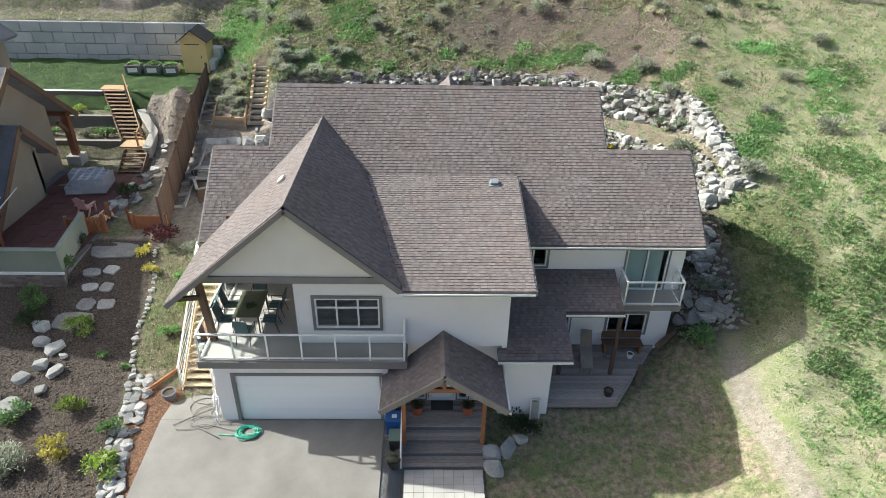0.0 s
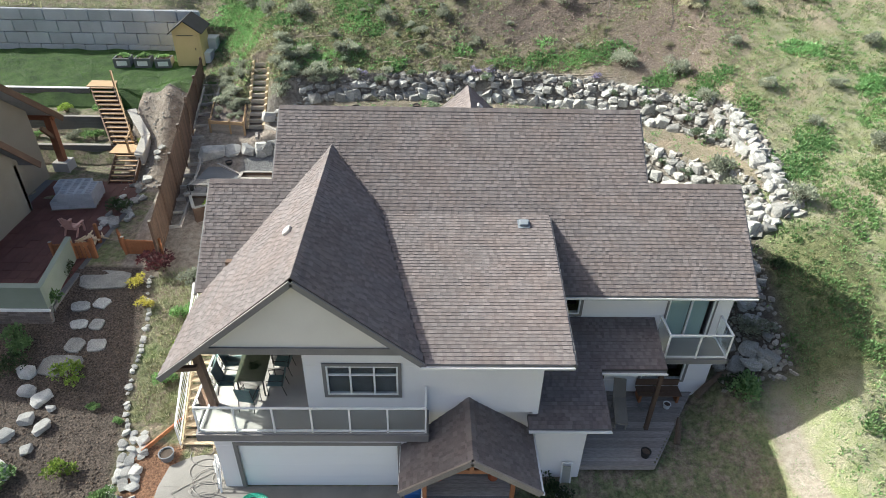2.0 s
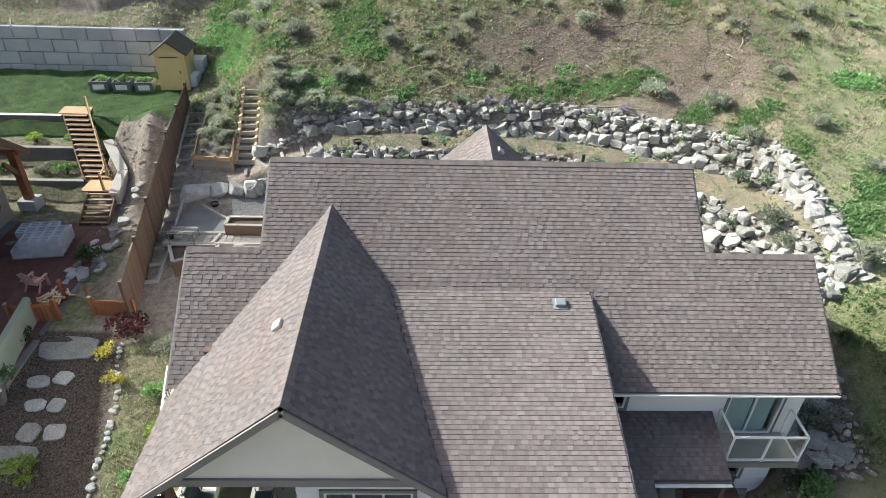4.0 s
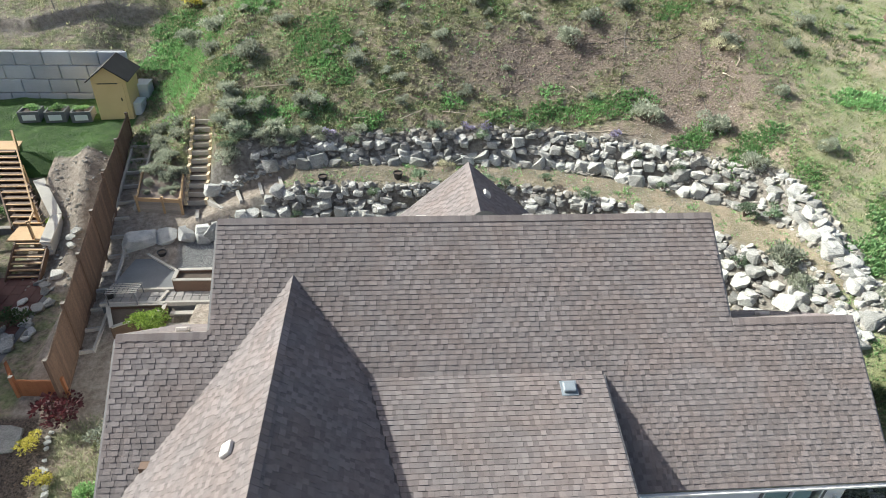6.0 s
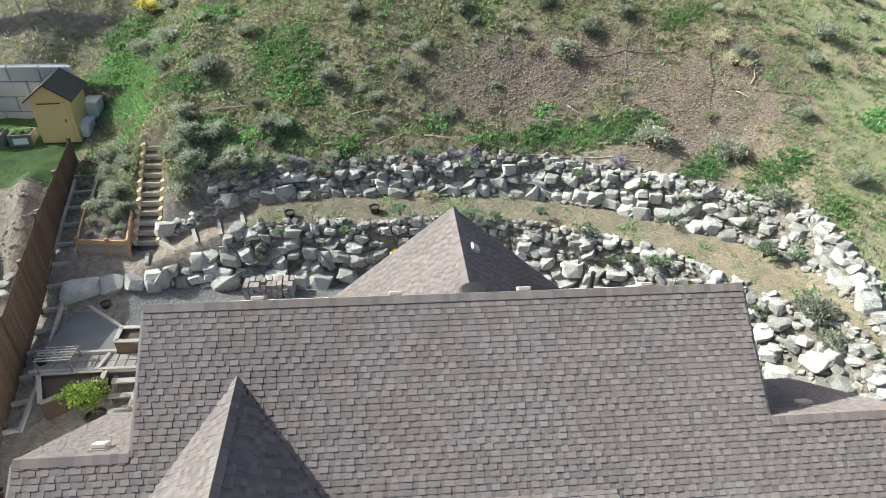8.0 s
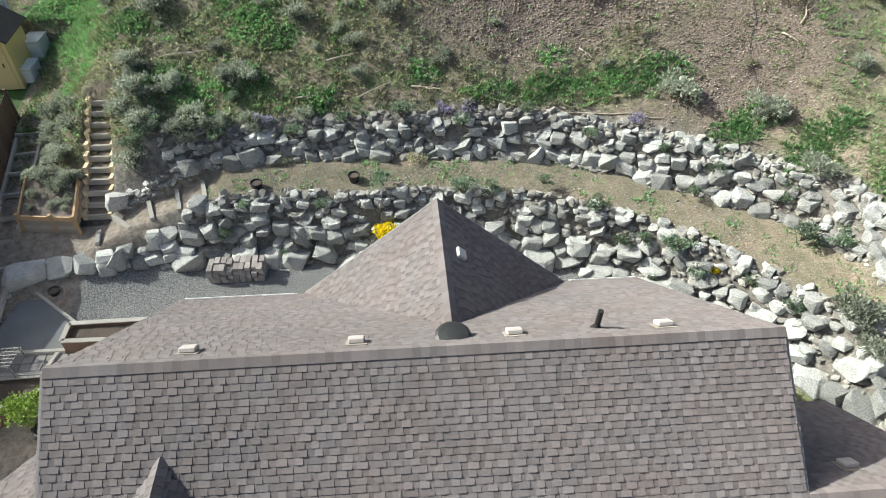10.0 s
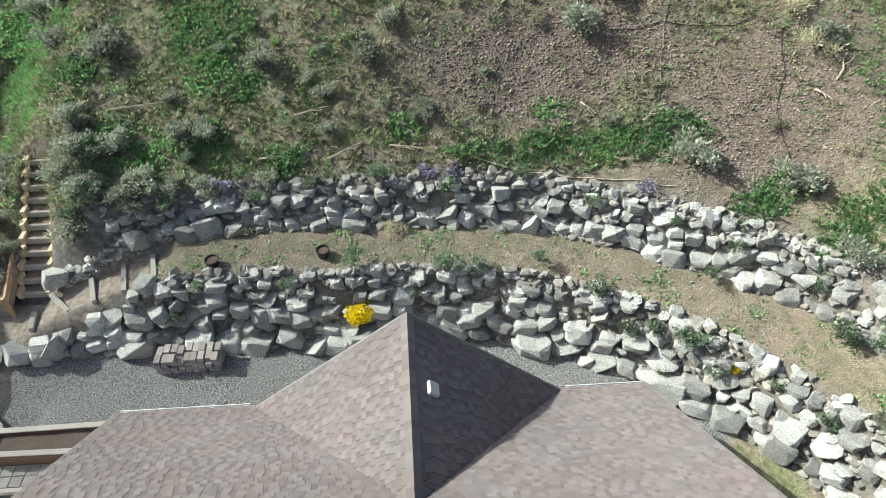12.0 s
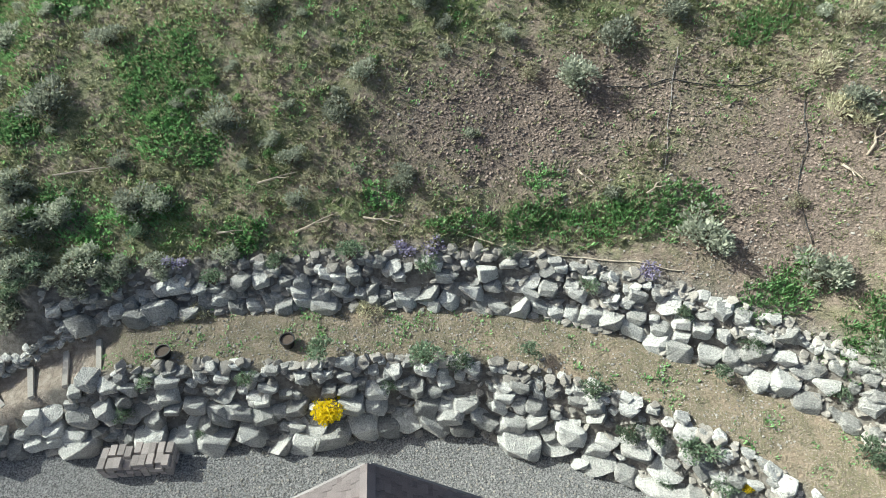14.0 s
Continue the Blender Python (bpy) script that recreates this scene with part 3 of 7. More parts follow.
def roof_face(name, origin, along, upward, rows, skip=None, course=0.127, label="brown asphalt shingle roof slope", near=None):
    """One roof slope: a slab and its shingles. rows: (distance up the slope, first, last) along the eave."""
    O, U, V = Vector(origin), Vector(along).normalized(), Vector(upward).normalized()
    N = U.cross(V).normalized()
    if N.z < 0:
        N = -N
    bm = bmesh.new()
    for (va, a0, a1), (vb, b0, b1) in zip(rows, rows[1:]):
        pts = [(va, a0), (va, a1), (vb, b1), (vb, b0)]
        if abs(b1 - b0) < 0.02:
            pts = pts[:3]
        if abs(a1 - a0) < 0.02:
            pts = [pts[0]] + pts[2:]
        slab(bm, [O + V * v + U * u for v, u in pts], 0.16)
    roof = part("roof", bm, UNDERLAY, house, label)
    rng = random.Random(name)
    top = rows[-1][0]
    tabs, backs = ([], []), ([], [])

    def lay_tab(store, b0, b1, t0, t1, v0, v1, lift, thin):
        verts, faces = store
        k = len(verts)
        for uu, vv, nn in ((b0, v0, lift), (b1, v0, lift), (t1, v1, thin), (t0, v1, thin), (b0, v0, 0.0), (b1, v0, 0.0)):
            verts.append(tuple(O + U * uu + V * vv + N * nn))
        faces += [(k, k + 1, k + 2, k + 3), (k + 4, k + 5, k + 1, k), (k + 4, k, k + 3), (k + 5, k + 2, k + 1)]

    v = -0.03
    while v < top - 0.03:
        v1 = min(v + course * 1.12, top)
        lo, hi = bounds(rows, max(v, 0)), bounds(rows, v1)
        start, end = min(lo[0], hi[0]), max(lo[1], hi[1])
        u, lap = start - rng.random() * 0.3, 0
        while u < end:
            tab = lap % 2 == 0
            w = rng.choice(TAB_WIDTHS) if tab else rng.uniform(0.08, 0.13)
            lap += 1
            e = u + w - (0.004 if tab else -0.004)
            b0, b1 = max(u, lo[0]), min(e, lo[1])
            t0, t1 = max(u, hi[0]), min(e, hi[1])
            mid = O + V * (v + course / 2) + U * (u + w / 2)
            whole = b1 - b0 > w - 0.02 and t1 - t0 > w - 0.02
            u += w
            if b1 - b0 < 0.02 or t1 - t0 < -0.02 or (skip and skip(mid.x, mid.y)):
                continue
            t1 = max(t1, t0 + 0.002)
            dip = rng.random() * 0.003
            if not tab:
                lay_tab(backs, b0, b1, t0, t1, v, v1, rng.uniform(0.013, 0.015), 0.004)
            elif near and whole and near(mid.x, mid.y) and len(tab_store) < 290:
                tab_store.append((roof, O + V * v + U * b0 + N * 0.004, U, V, N, w))
            else:
                lay_tab(tabs, b0, b1, t0, t1, v - dip, v1, rng.choice((0.020, 0.022, 0.024, 0.027)), 0.006)
        v += course
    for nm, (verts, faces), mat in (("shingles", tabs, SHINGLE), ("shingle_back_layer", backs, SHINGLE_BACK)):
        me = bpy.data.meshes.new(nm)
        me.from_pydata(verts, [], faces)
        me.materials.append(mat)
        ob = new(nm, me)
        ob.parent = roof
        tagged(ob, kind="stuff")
    return roof


def ridge_cap(p, q, parent, width=0.14, drop=0.76):
    """Cap shingles folded over a ridge."""
    p, q = Vector(p), Vector(q)
    d = (q - p)
    n = max(2, int(d.length / 0.15))
    s = d.normalized().cross(Vector((0, 0, 1))).normalized()
    step = d / n
    out = d.normalized()
    bm = bmesh.new()
    row = [[bm.verts.new(step * f + s * side * width + Vector((0, 0, lift - abs(side) * width * drop))) for side in (-1, 0, 1)] for f, lift in ((0, 0.038), (1.15, 0.030))]
    low = [bm.verts.new(v.co - Vector((0, 0, 0.02))) for v in row[0]]
    for a, b in ((0, 1), (1, 2)):
        bm.faces.new((row[0][a], row[0][b], row[1][b], row[1][a]))
        bm.faces.new((low[a], low[b], row[0][b], row[0][a]))
    me = mesh_of("cap_shingle", bm, SHINGLE_ONE)
    for k in range(n):
        ob = new("cap_shingle", me)
        ob.parent = parent
        ob.location = p + step * k


def under_other(x, y):
    z = main_z(y)
    return (gable_z(x) > z + 0.1 and x > -4.0) or (1.6 < x < 7.38 and low_z(y) > z + 0.05)


slope_m, slope_r = math.hypot(1, 0.76), math.hypot(1, 0.805)
f1, f2 = (6.6 - 3.45) * slope_m, (8.91 - 3.45) * slope_m
r_main = roof_face("front", (0, 3.45, 5.25), (1, 0, 0), (0, 1, 0.76), [(0, -4.14, 14.16), (f1, -4.14, 14.16), (f1 + 0.001, -2.01, 10.9), (f2, -2.01, 10.9)], under_other, near=lambda x, y: y > 8.2 and 1.0 < x < 8.5)
roof_face("rear", (0, 14.35, rear_z(14.35)), (1, 0, 0), (0, -1, 0.805), [(0, -2.01, 10.9), ((14.35 - 8.91) * slope_r, -2.01, 10.9)], lambda x, y: rear_gable_z(x) > rear_z(y) + 0.06 and y > 10.2, near=lambda x, y: y < 9.8 and 3.0 < x < 8.5)
ridge_cap((-2.01, 8.91, 9.40), (10.9, 8.91, 9.40), r_main)
for x0, x1 in ((-4.14, -1.6), (10.5, 14.16)):
    r = roof_face("wing%d" % x0, (0, 9.85, main_z(6.6) - 0.76 * 3.25), (1, 0, 0), (0, -1, 0.76), [(0, x0, x1), (3.25 * slope_m, x0, x1)])
    ridge_cap((x0 if x0 < 0 else 10.95, 6.6, main_z(6.6)), (-2.06 if x0 < 0 else x1, 6.6, main_z(6.6)), r)
sg = math.hypot(1, 0.85)
zl_eave = gable_z(-4.08)
r_gl = roof_face("gable_l", (-4.08, 0, zl_eave), (0, 1, 0), (1, 0, 0.85), [(0, -0.1, 3.23), (4.0 * sg, -0.1, 7.69)])
x_e = -0.08 + (8.476 - low_z(-0.12)) / 0.85
x_k = -0.08 + (8.476 - low_z(5.66)) / 0.85
roof_face("gable_r", (x_e, 0, gable_z(x_e)), (0, 1, 0), (-1, 0, 0.85), [(0, -0.1, -0.08), ((x_e - x_k) * sg, -0.1, 5.66), ((x_e + 0.08) * sg, -0.1, 7.69)])
ridge_cap((-0.08, -0.1, 8.476), (-0.08, 7.66, 8.476), r_gl, drop=0.83)
sl = math.hypot(1, 0.225)
roof_face("low", (0, -0.12, low_z(-0.12)), (1, 0, 0), (0, 1, 0.225), [(0, x_e, 7.42), (5.78 * sl, x_k, 7.42)])
srg = math.hypot(1, 0.876)
for side in (-1, 1):
    xe = 5.0 + side * 3.8
    r = roof_face("rear_gable%d" % side, (xe, 14.26, rear_gable_z(xe)), (0, -1, 0), (-side, 0, 0.876), [(0, 0, 0.02), (3.8 * srg, 0, 14.26 - 10.215)])
ridge_cap((5.0, 14.26, 8.349), (5.0, 10.25, 8.349), r, drop=0.85)
sp = math.hypot(1, 0.70)
for side in (-1, 1):
    xe = 4.6 + side * 2.02
    r_p = roof_face("porch%d" % side, (xe, -1.66, 2.10), (0, 1, 0), (-side, 0, 0.70), [(0, 0, 1.7 if side < 0 else 2.26), (2.02 * sp, 0, 2.26)], label="brown shingle porch roof slope")
ridge_cap((4.6, -1.66, 3.514), (4.6, 0.58, 3.514), r_p, drop=0.68)
sm = math.hypot(1, 0.32)
roof_face("mid_a", (0, 0.17, 2.65), (1, 0, 0), (0, 1, 0.32), [(0, 6.45, 9.0), (0.42 * sm, 6.45, 9.0), (0.421 * sm, 6.76, 9.0), (1.87 * sm, 6.76, 9.0), (1.871 * sm, 6.76, 11.17), (3.8 * sm, 6.76, 11.17)], label="low brown shingle lean-to roof")

# single shingles near the main ridge
tab_meshes = {}
for w in TAB_WIDTHS:
    bm = bmesh.new()
    c = [bm.verts.new(p) for p in ((0, 0, 0.018), (w - 0.004, 0, 0.018), (w - 0.004, 0.142, 0.003), (0, 0.142, 0.003), (0, 0, -0.004), (w - 0.004, 0, -0.004))]
    for f in ((0, 1, 2, 3), (4, 5, 1, 0), (4, 0, 3), (5, 2, 1)):
        bm.faces.new([c[i] for i in f])
    tab_meshes[w] = mesh_of("shingle", bm, SHINGLE_ONE)
for roof, at, U, V, N, w in tab_store:
    ob = new("shingle", tab_meshes[w])
    flip = U.cross(V).dot(N) < 0
    if flip:
        at, U = at + U * (w - 0.004), -U
    ob.parent = roof
    ob.matrix_basis = Matrix(((U.x, V.x, N.x, at.x), (U.y, V.y, N.y, at.y), (U.z, V.z, N.z, at.z), (0, 0, 0, 1)))


def cut(a0, a1, holes):
    """The pieces of a stretch that lie outside the holes."""
    out = [(a0, a1)]
    for h0, h1 in holes:
        out = [p for s, e in out for p in ((s, min(e, h0)), (max(s, h1), e)) if p[1] - p[0] > 0.01]
    return out


def lap_wall(axis, at, outward, a0, a1, z0, z1, holes=(), label="", mat=None, edge=None):
    """A wall of lap siding with real openings. axis 'y': the wall lies at y = at and runs along x. edge(z) narrows it under a slope."""
    bm, core, boards = bmesh.new(), bmesh.new(), bmesh.new()

    def put(s, e, b, t, d0, d1, d2=None):
        d2 = d1 if d2 is None else d2
        ps = []
        for a in (s, e):
            for d, z in ((d0, b), (d1, b), (d2, t), (d0, t)):
                o = at + outward * d
                ps.append(bm.verts.new((a, o, z) if axis == "y" else (o, a, z)))
        for f in ((0, 1, 2, 3), (7, 6, 5, 4), (1, 5, 6, 2), (0, 4, 5, 1), (3, 2, 6, 7), (0, 3, 7, 4)):
            bm.faces.new([ps[i] for i in f])

    zs = sorted({z0, z1, *[h for o in holes for h in o[2:] if z0 < h < z1]})
    for b, t in zip(zs, zs[1:]):
        gaps = sorted((o[0], o[1]) for o in holes if o[2] < t - 0.01 and o[3] > b + 0.01)
        for s, e in cut(a0, a1, gaps):
            bm = core
            put(s, e, b, t, -0.15, 0.0)
        z = b
        while z < t - 0.005:
            zt = min(z + 0.13, t)
            for s, e in cut(a0, a1, gaps):
                bm = boards
                put(s, e, z, zt, 0.001, 0.030, 0.006)
            z = zt
    for b_ in (core, boards):
        bmesh.ops.recalc_face_normals(b_, faces=b_.faces[:])
    wall = part("wall", core, mat or SIDING, house, label)
    tagged(part("siding", boards, mat or SIDING, wall), kind="stuff")
    return wall


def gable_panel(axis, at, pts, thick=0.15, mat=None):
    """A three- or more-cornered wall under a roof. pts: (along, z)."""
    bm = bmesh.new()
    ring = [[bm.verts.new((a, at + o, z) if axis == "y" else (at + o, a, z)) for a, z in pts] for o in (0, thick)]
    bm.faces.new(ring[0])
    bm.faces.new(ring[1][::-1])
    for i in range(len(pts)):
        j = (i + 1) % len(pts)
        bm.faces.new((ring[0][i], ring[1][i], ring[1][j], ring[0][j]))
    bmesh.ops.recalc_face_normals(bm, faces=bm.faces[:])
    return part("wall", bm, mat or SIDING, house)


def window(x0, x1, z0, z1, y, bars=(), transom=None, frame_mat=None, blinds=False, trim=0.09):
    """A window in a wall that faces the front. bars: where uprights stand between the sides."""
    win = part("window", boxes((x0 - trim, x1 + trim, y - 0.035, y + 0.01, z1, z1 + trim), (x0 - trim, x1 + trim, y - 0.035, y + 0.01, z0 - trim, z0), (x0 - trim, x0, y - 0.035, y + 0.01, z0, z1), (x1, x1 + trim, y - 0.035, y + 0.01, z0, z1)), TRIM, house, "window with dark surround")
    w = 0.055
    fr = boxes((x0, x1, y - 0.02, y + 0.06, z1 - w, z1), (x0, x1, y - 0.02, y + 0.06, z0, z0 + w), (x0, x0 + w, y - 0.02, y + 0.06, z0 + w, z1 - w), (x1 - w, x1, y - 0.02, y + 0.06, z0 + w, z1 - w))
    for b in bars:
        box(fr, b - w / 2, b + w / 2, y - 0.018, y + 0.055, z0 + w, z1 - w)
    if transom:
        box(fr, x0 + w, x1 - w, y - 0.016, y + 0.05, transom - w / 2, transom + w / 2)
    part("frame", fr, WHITE, win, "white frame")
    xs = [x0 + w, *bars, x1 - w]
    zs = [z0 + w, *([transom] if transom else []), z1 - w]
    for a, b in zip(xs, xs[1:]):
        for c, d in zip(zs, zs[1:]):
            p = part("pane", boxes((a, b, y + 0.02, y + 0.03, c, d)), GLASS, win)
            p.visible_shadow = False
    if blinds:
        bl = bmesh.new()
        z = z0 + w + 0.02
        while z < z1 - w:
            beam(bl, (x0 + w, y + 0.085, z), (x1 - w, y + 0.085, z), 0.035, 0.006, (0, -0.6, 1))
            z += 0.05
        part("blind", bl, GREYHOSE, win, "dark grey slatted blind")
    # added dark board behind the panes: interior shade put in as colour
    part("room_shade_board", boxes((x0, x1, y + 0.55, y + 0.6, z0, z1)), ROOM_SHADE, win)
    return win


# lower storey and garage
lap_wall("y", 0.0, -1, -3.1, 2.72, -0.3, 2.70, [(-2.44, 2.44, -0.3, 2.07)], "grey lap siding wall round the garage door")
lap_wall("x", -3.1, -1, 0.0, 3.9, -0.3, 2.78)
lap_wall("x", 2.72, 1, -0.0, 0.95, -0.3, 2.6)
lap_wall("y", 0.95, -1, 2.72, 6.75, -0.3, 2.9, [(3.62, 4.0, 0.15, 1.95), (4.1, 5.02, 0.08, 2.1), (5.15, 5.55, 0.15, 1.95)])
lap_wall("y", 0.55, -1, 6.62, 8.4, -0.5, 2.75)
lap_wall("x", 8.4, 1, 0.55, 4.0, -0.5, 2.6)
lap_wall("x", 6.62, -1, 0.55, 0.95, -0.3, 2.7)
# upper storey
lap_wall("y", 0.6, -1, -0.25, 6.75, 2.9, 5.72, [(0.38, 2.48, 3.66, 4.84)], "upper grey lap siding wall")
lap_wall("x", 6.75, 1, 0.6, 5.3, 2.7, 5.72)
gable_panel("x", 6.6, [(0.6, 5.72), (5.3, 5.72), (5.3, low_z(5.3) - 0.17), (0.6, low_z(0.6) - 0.17)])
lap_wall("x", -0.25, -1, 0.6, 4.4, 2.9, 5.96)
lap_wall("y", 4.4, -1, -3.7, -0.25, 2.9, 5.3, [(-2.2, -0.6, 3.05, 5.05)])
lap_wall("y", 4.0, -1, 6.75, 13.75, -0.5, 5.2, [(7.98, 8.52, 4.0, 4.82), (11.55, 13.15, 2.95, 4.85), (11.25, 12.8, 0.85, 1.8), (9.35, 9.75, 0.3, 2.2)], "grey lap siding wall of the side wing")
lap_wall("x", 13.75, 1, 4.0, 9.4, -0.5, 5.3)
lap_wall("x", -3.75, -1, 3.9, 9.4, -0.3, 5.3)
lap_wall("y", 9.4, 1, -3.75, -1.6, 1.5, 5.3)
lap_wall("y", 9.4, 1, 10.5, 13.75, 1.5, 5.3)
for xw, s in ((-1.6, -1), (10.5, 1)):
    lap_wall("x", xw, s, 5.0, 13.9, 2.0, 5.2)
    gable_panel("x", xw - (0.15 if s > 0 else 0), [(5.0, 5.2), (13.9, 5.2), (13.9, rear_z(13.9) - 0.2), (8.91, 9.2), (5.0, main_z(5.0) - 0.2)])
for xw in (-3.75, 13.6):
    gable_panel("x", xw, [(4.0, 5.3), (9.4, 5.3), (6.6, main_z(6.6) - 0.2)])
lap_wall("y", 13.9, 1, -1.6, 10.5, 2.8, 5.2)
gable_panel("y", 13.95, [(1.7, 5.2), (8.3, 5.2), (5.0, 8.1)])
# front gable face with its dark beam
gable_panel("y", 0.14, [(-2.95, 5.95), (2.82, 5.95), (-0.08, 8.476 - 0.22)], mat=STUCCO)
part("beam", boxes((-3.02, 2.9, 0.08, 0.42, 5.72, 5.95)), TRIM, house, "dark beam under the gable")
part("soffit", boxes((-2.9, -0.26, 0.3, 4.4, 5.96, 6.0)), STUCCO, house)


def rake(p, q, w=0.05, h=0.17, mat=None):
    part("fascia", beams(w, h, (p, q)), mat or TRIM, house)


y_f = -0.13
rake((-4.1, y_f, zl_eave - 0.13), (-0.08, y_f, 8.476 - 0.14))
rake((x_e, y_f, gable_z(x_e) - 0.13), (-0.08, y_f, 8.476 - 0.14))
rake((7.45, -0.12, low_z(-0.12) - 0.11), (7.45, 5.6, low_z(5.6) - 0.11))
for xr in (-2.04, 10.93):
    rake((xr, 6.7, main_z(6.7) - 0.12), (xr, 8.91, 9.27))
    rake((xr, 14.35, rear_z(14.35) - 0.12), (xr, 8.91, 9.27))
for xr in (-4.17, 14.19):
    rake((xr, 3.45, 5.12), (xr, 6.6, main_z(6.6) - 0.13))
    rake((xr, 9.85, main_z(6.6) - 2.6), (xr, 6.6, main_z(6.6) - 0.13))
for s in (-1, 1):
    rake((5 + s * 3.8, 14.29, 4.9), (5, 14.29, 8.23))
    rake((4.6 + s * 2.04, -1.69, 2.02), (4.6, -1.69, 3.43), 0.06, 0.2, GREYWOOD)


def gutter(x0, x1, y, z, side=-1, mat=None):
    part("gutter", boxes((x0, x1, y + side * 0.11 if side < 0 else y, y if side < 0 else y + 0.11, z - 0.10, z - 0.085), (x0, x1, y + side * 0.11 - 0.006, y + side * 0.11 + 0.006, z - 0.1, z - 0.04)), mat or WHITE, house, "white gutter")


gutter(x_e - 0.1, 7.4, -0.13, low_z(-0.12) - 0.02)
gutter(7.5, 14.15, 3.44, 5.23)
gutter(6.45, 9.0, 0.16, 2.63)
gutter(9.02, 11.17, 2.03, 3.23)
gutter(-2.0, 1.1, 14.36, rear_z(14.35) - 0.02, 1)
gutter(8.9, 10.9, 14.36, rear_z(14.35) - 0.02, 1)
part("gutter", boxes((2.52, 2.6, -1.6, 0.0, 1.98, 2.06)), WHITE, house, "white gutter")
part("gutter", boxes((6.64, 6.72, -1.6, 0.55, 1.98, 2.06)), WHITE, house, "white gutter")
part("downpipe", beams(0.07, 0.07, ((6.72, -1.62, 2.0), (6.72, -1.62, 1.9))), WHITE, house)
part("fascia", boxes((6.45, 9.0, 0.17, 0.2, 2.42, 2.6)), TRIM, house)
part("fascia", boxes((9.0, 11.17, 2.06, 2.09, 3.0, 3.18)), TRIM, house)
part("fascia", boxes((x_e, 7.4, -0.11, -0.08, 5.4, 5.6)), TRIM, house)
part("fascia", boxes((7.5, 14.15, 3.47, 3.5, 5.0, 5.2)), TRIM, house)
part("soffit", boxes((3.4, 7.4, -0.08, 0.58, 5.41, 5.44)), STUCCO, house)
part("soffit", boxes((7.5, 14.1, 3.5, 4.0, 5.02, 5.05)), STUCCO, house)

# garage door and trim
part("trim", boxes((-2.56, -2.44, -0.05, 0.02, -0.1, 2.19), (2.44, 2.56, -0.05, 0.02, -0.1, 2.19), (-2.44, 2.44, -0.05, 0.02, 2.07, 2.19)), TRIM, house, "dark door surround")
gdoor = part("garage_door", boxes((-2.44, 2.44, 0.09, 0.1, -0.02, 2.07)), DOOR_WHITE, house, "white sectional garage door")
for k in range(4):
    b = boxes((-2.43, 2.43, 0.05, 0.09, -0.02 + k * 0.523, 0.501 + k * 0.523))
    bmesh.ops.bevel(b, geom=b.edges[:], offset=0.004, segments=1, affect="EDGES")
    part("panel", b, DOOR_WHITE, gdoor)

window(0.38, 2.48, 3.66, 4.84, 0.57, (1.08, 1.78), 4.47, blinds=True, trim=0.1)
window(7.98, 8.52, 4.0, 4.82, 3.97, ())
w_ = window(11.55, 13.15, 2.95, 4.85, 3.97, (12.35,), trim=0.06)
part("curtain", boxes((11.62, 12.3, 4.03, 4.05, 3.0, 4.8), (12.42, 12.95, 4.05, 4.07, 3.0, 4.8)), surface("teal_curtain", (0.33, 0.43, 0.42), (0.42, 0.52, 0.50), 20, 4, 0.8, 0.2, 0.01, stretch=(6, 1, 0.2)), w_, "pale teal curtain")
window(11.25, 12.8, 0.85, 1.8, 3.97, (12.05,))
window(-2.2, -0.6, 3.05, 5.05, 4.37, (-1.4,), trim=0.06)
window(3.62, 4.0, 0.15, 1.95, 0.92, (), trim=0.05)
window(5.15, 5.55, 0.15, 1.95, 0.92, (), trim=0.05)
window(9.35, 9.75, 0.3, 2.2, 3.97, (), trim=0.05)
door = part("front_door", boxes((4.12, 5.0, 0.95, 1.0, 0.08, 2.08)), WHITE, house, "white front door")
part("panel", boxes((4.24, 4.88, 0.93, 0.95, 0.2, 0.95), (4.24, 4.88, 0.93, 0.95, 1.1, 1.95)), DOOR_WHITE, door)
part("handle", beams(0.03, 0.03, ((4.2, 0.9, 1.0), (4.2, 0.9, 1.15))), METAL, door)

# deck over the garage
part("deck_floor", boxes((-3.35, 3.35, -0.34, 0.58, 2.94, 3.0), (-3.35, -0.26, 0.58, 4.24, 2.94, 3.0)), VINYL, house, "pale vinyl deck floor")
part("fascia", boxes((-3.39, 3.39, -0.40, -0.34, 2.70, 2.97), (-3.41, -3.35, -0.34, 4.2, 2.70, 2.97), (3.35, 3.39, -0.34, 0.58, 2.70, 2.97)), TRIM, house, "dark deck edge")
part("soffit", boxes((-3.35, 3.35, -0.34, -0.0, 2.70, 2.73)), STUCCO, house)


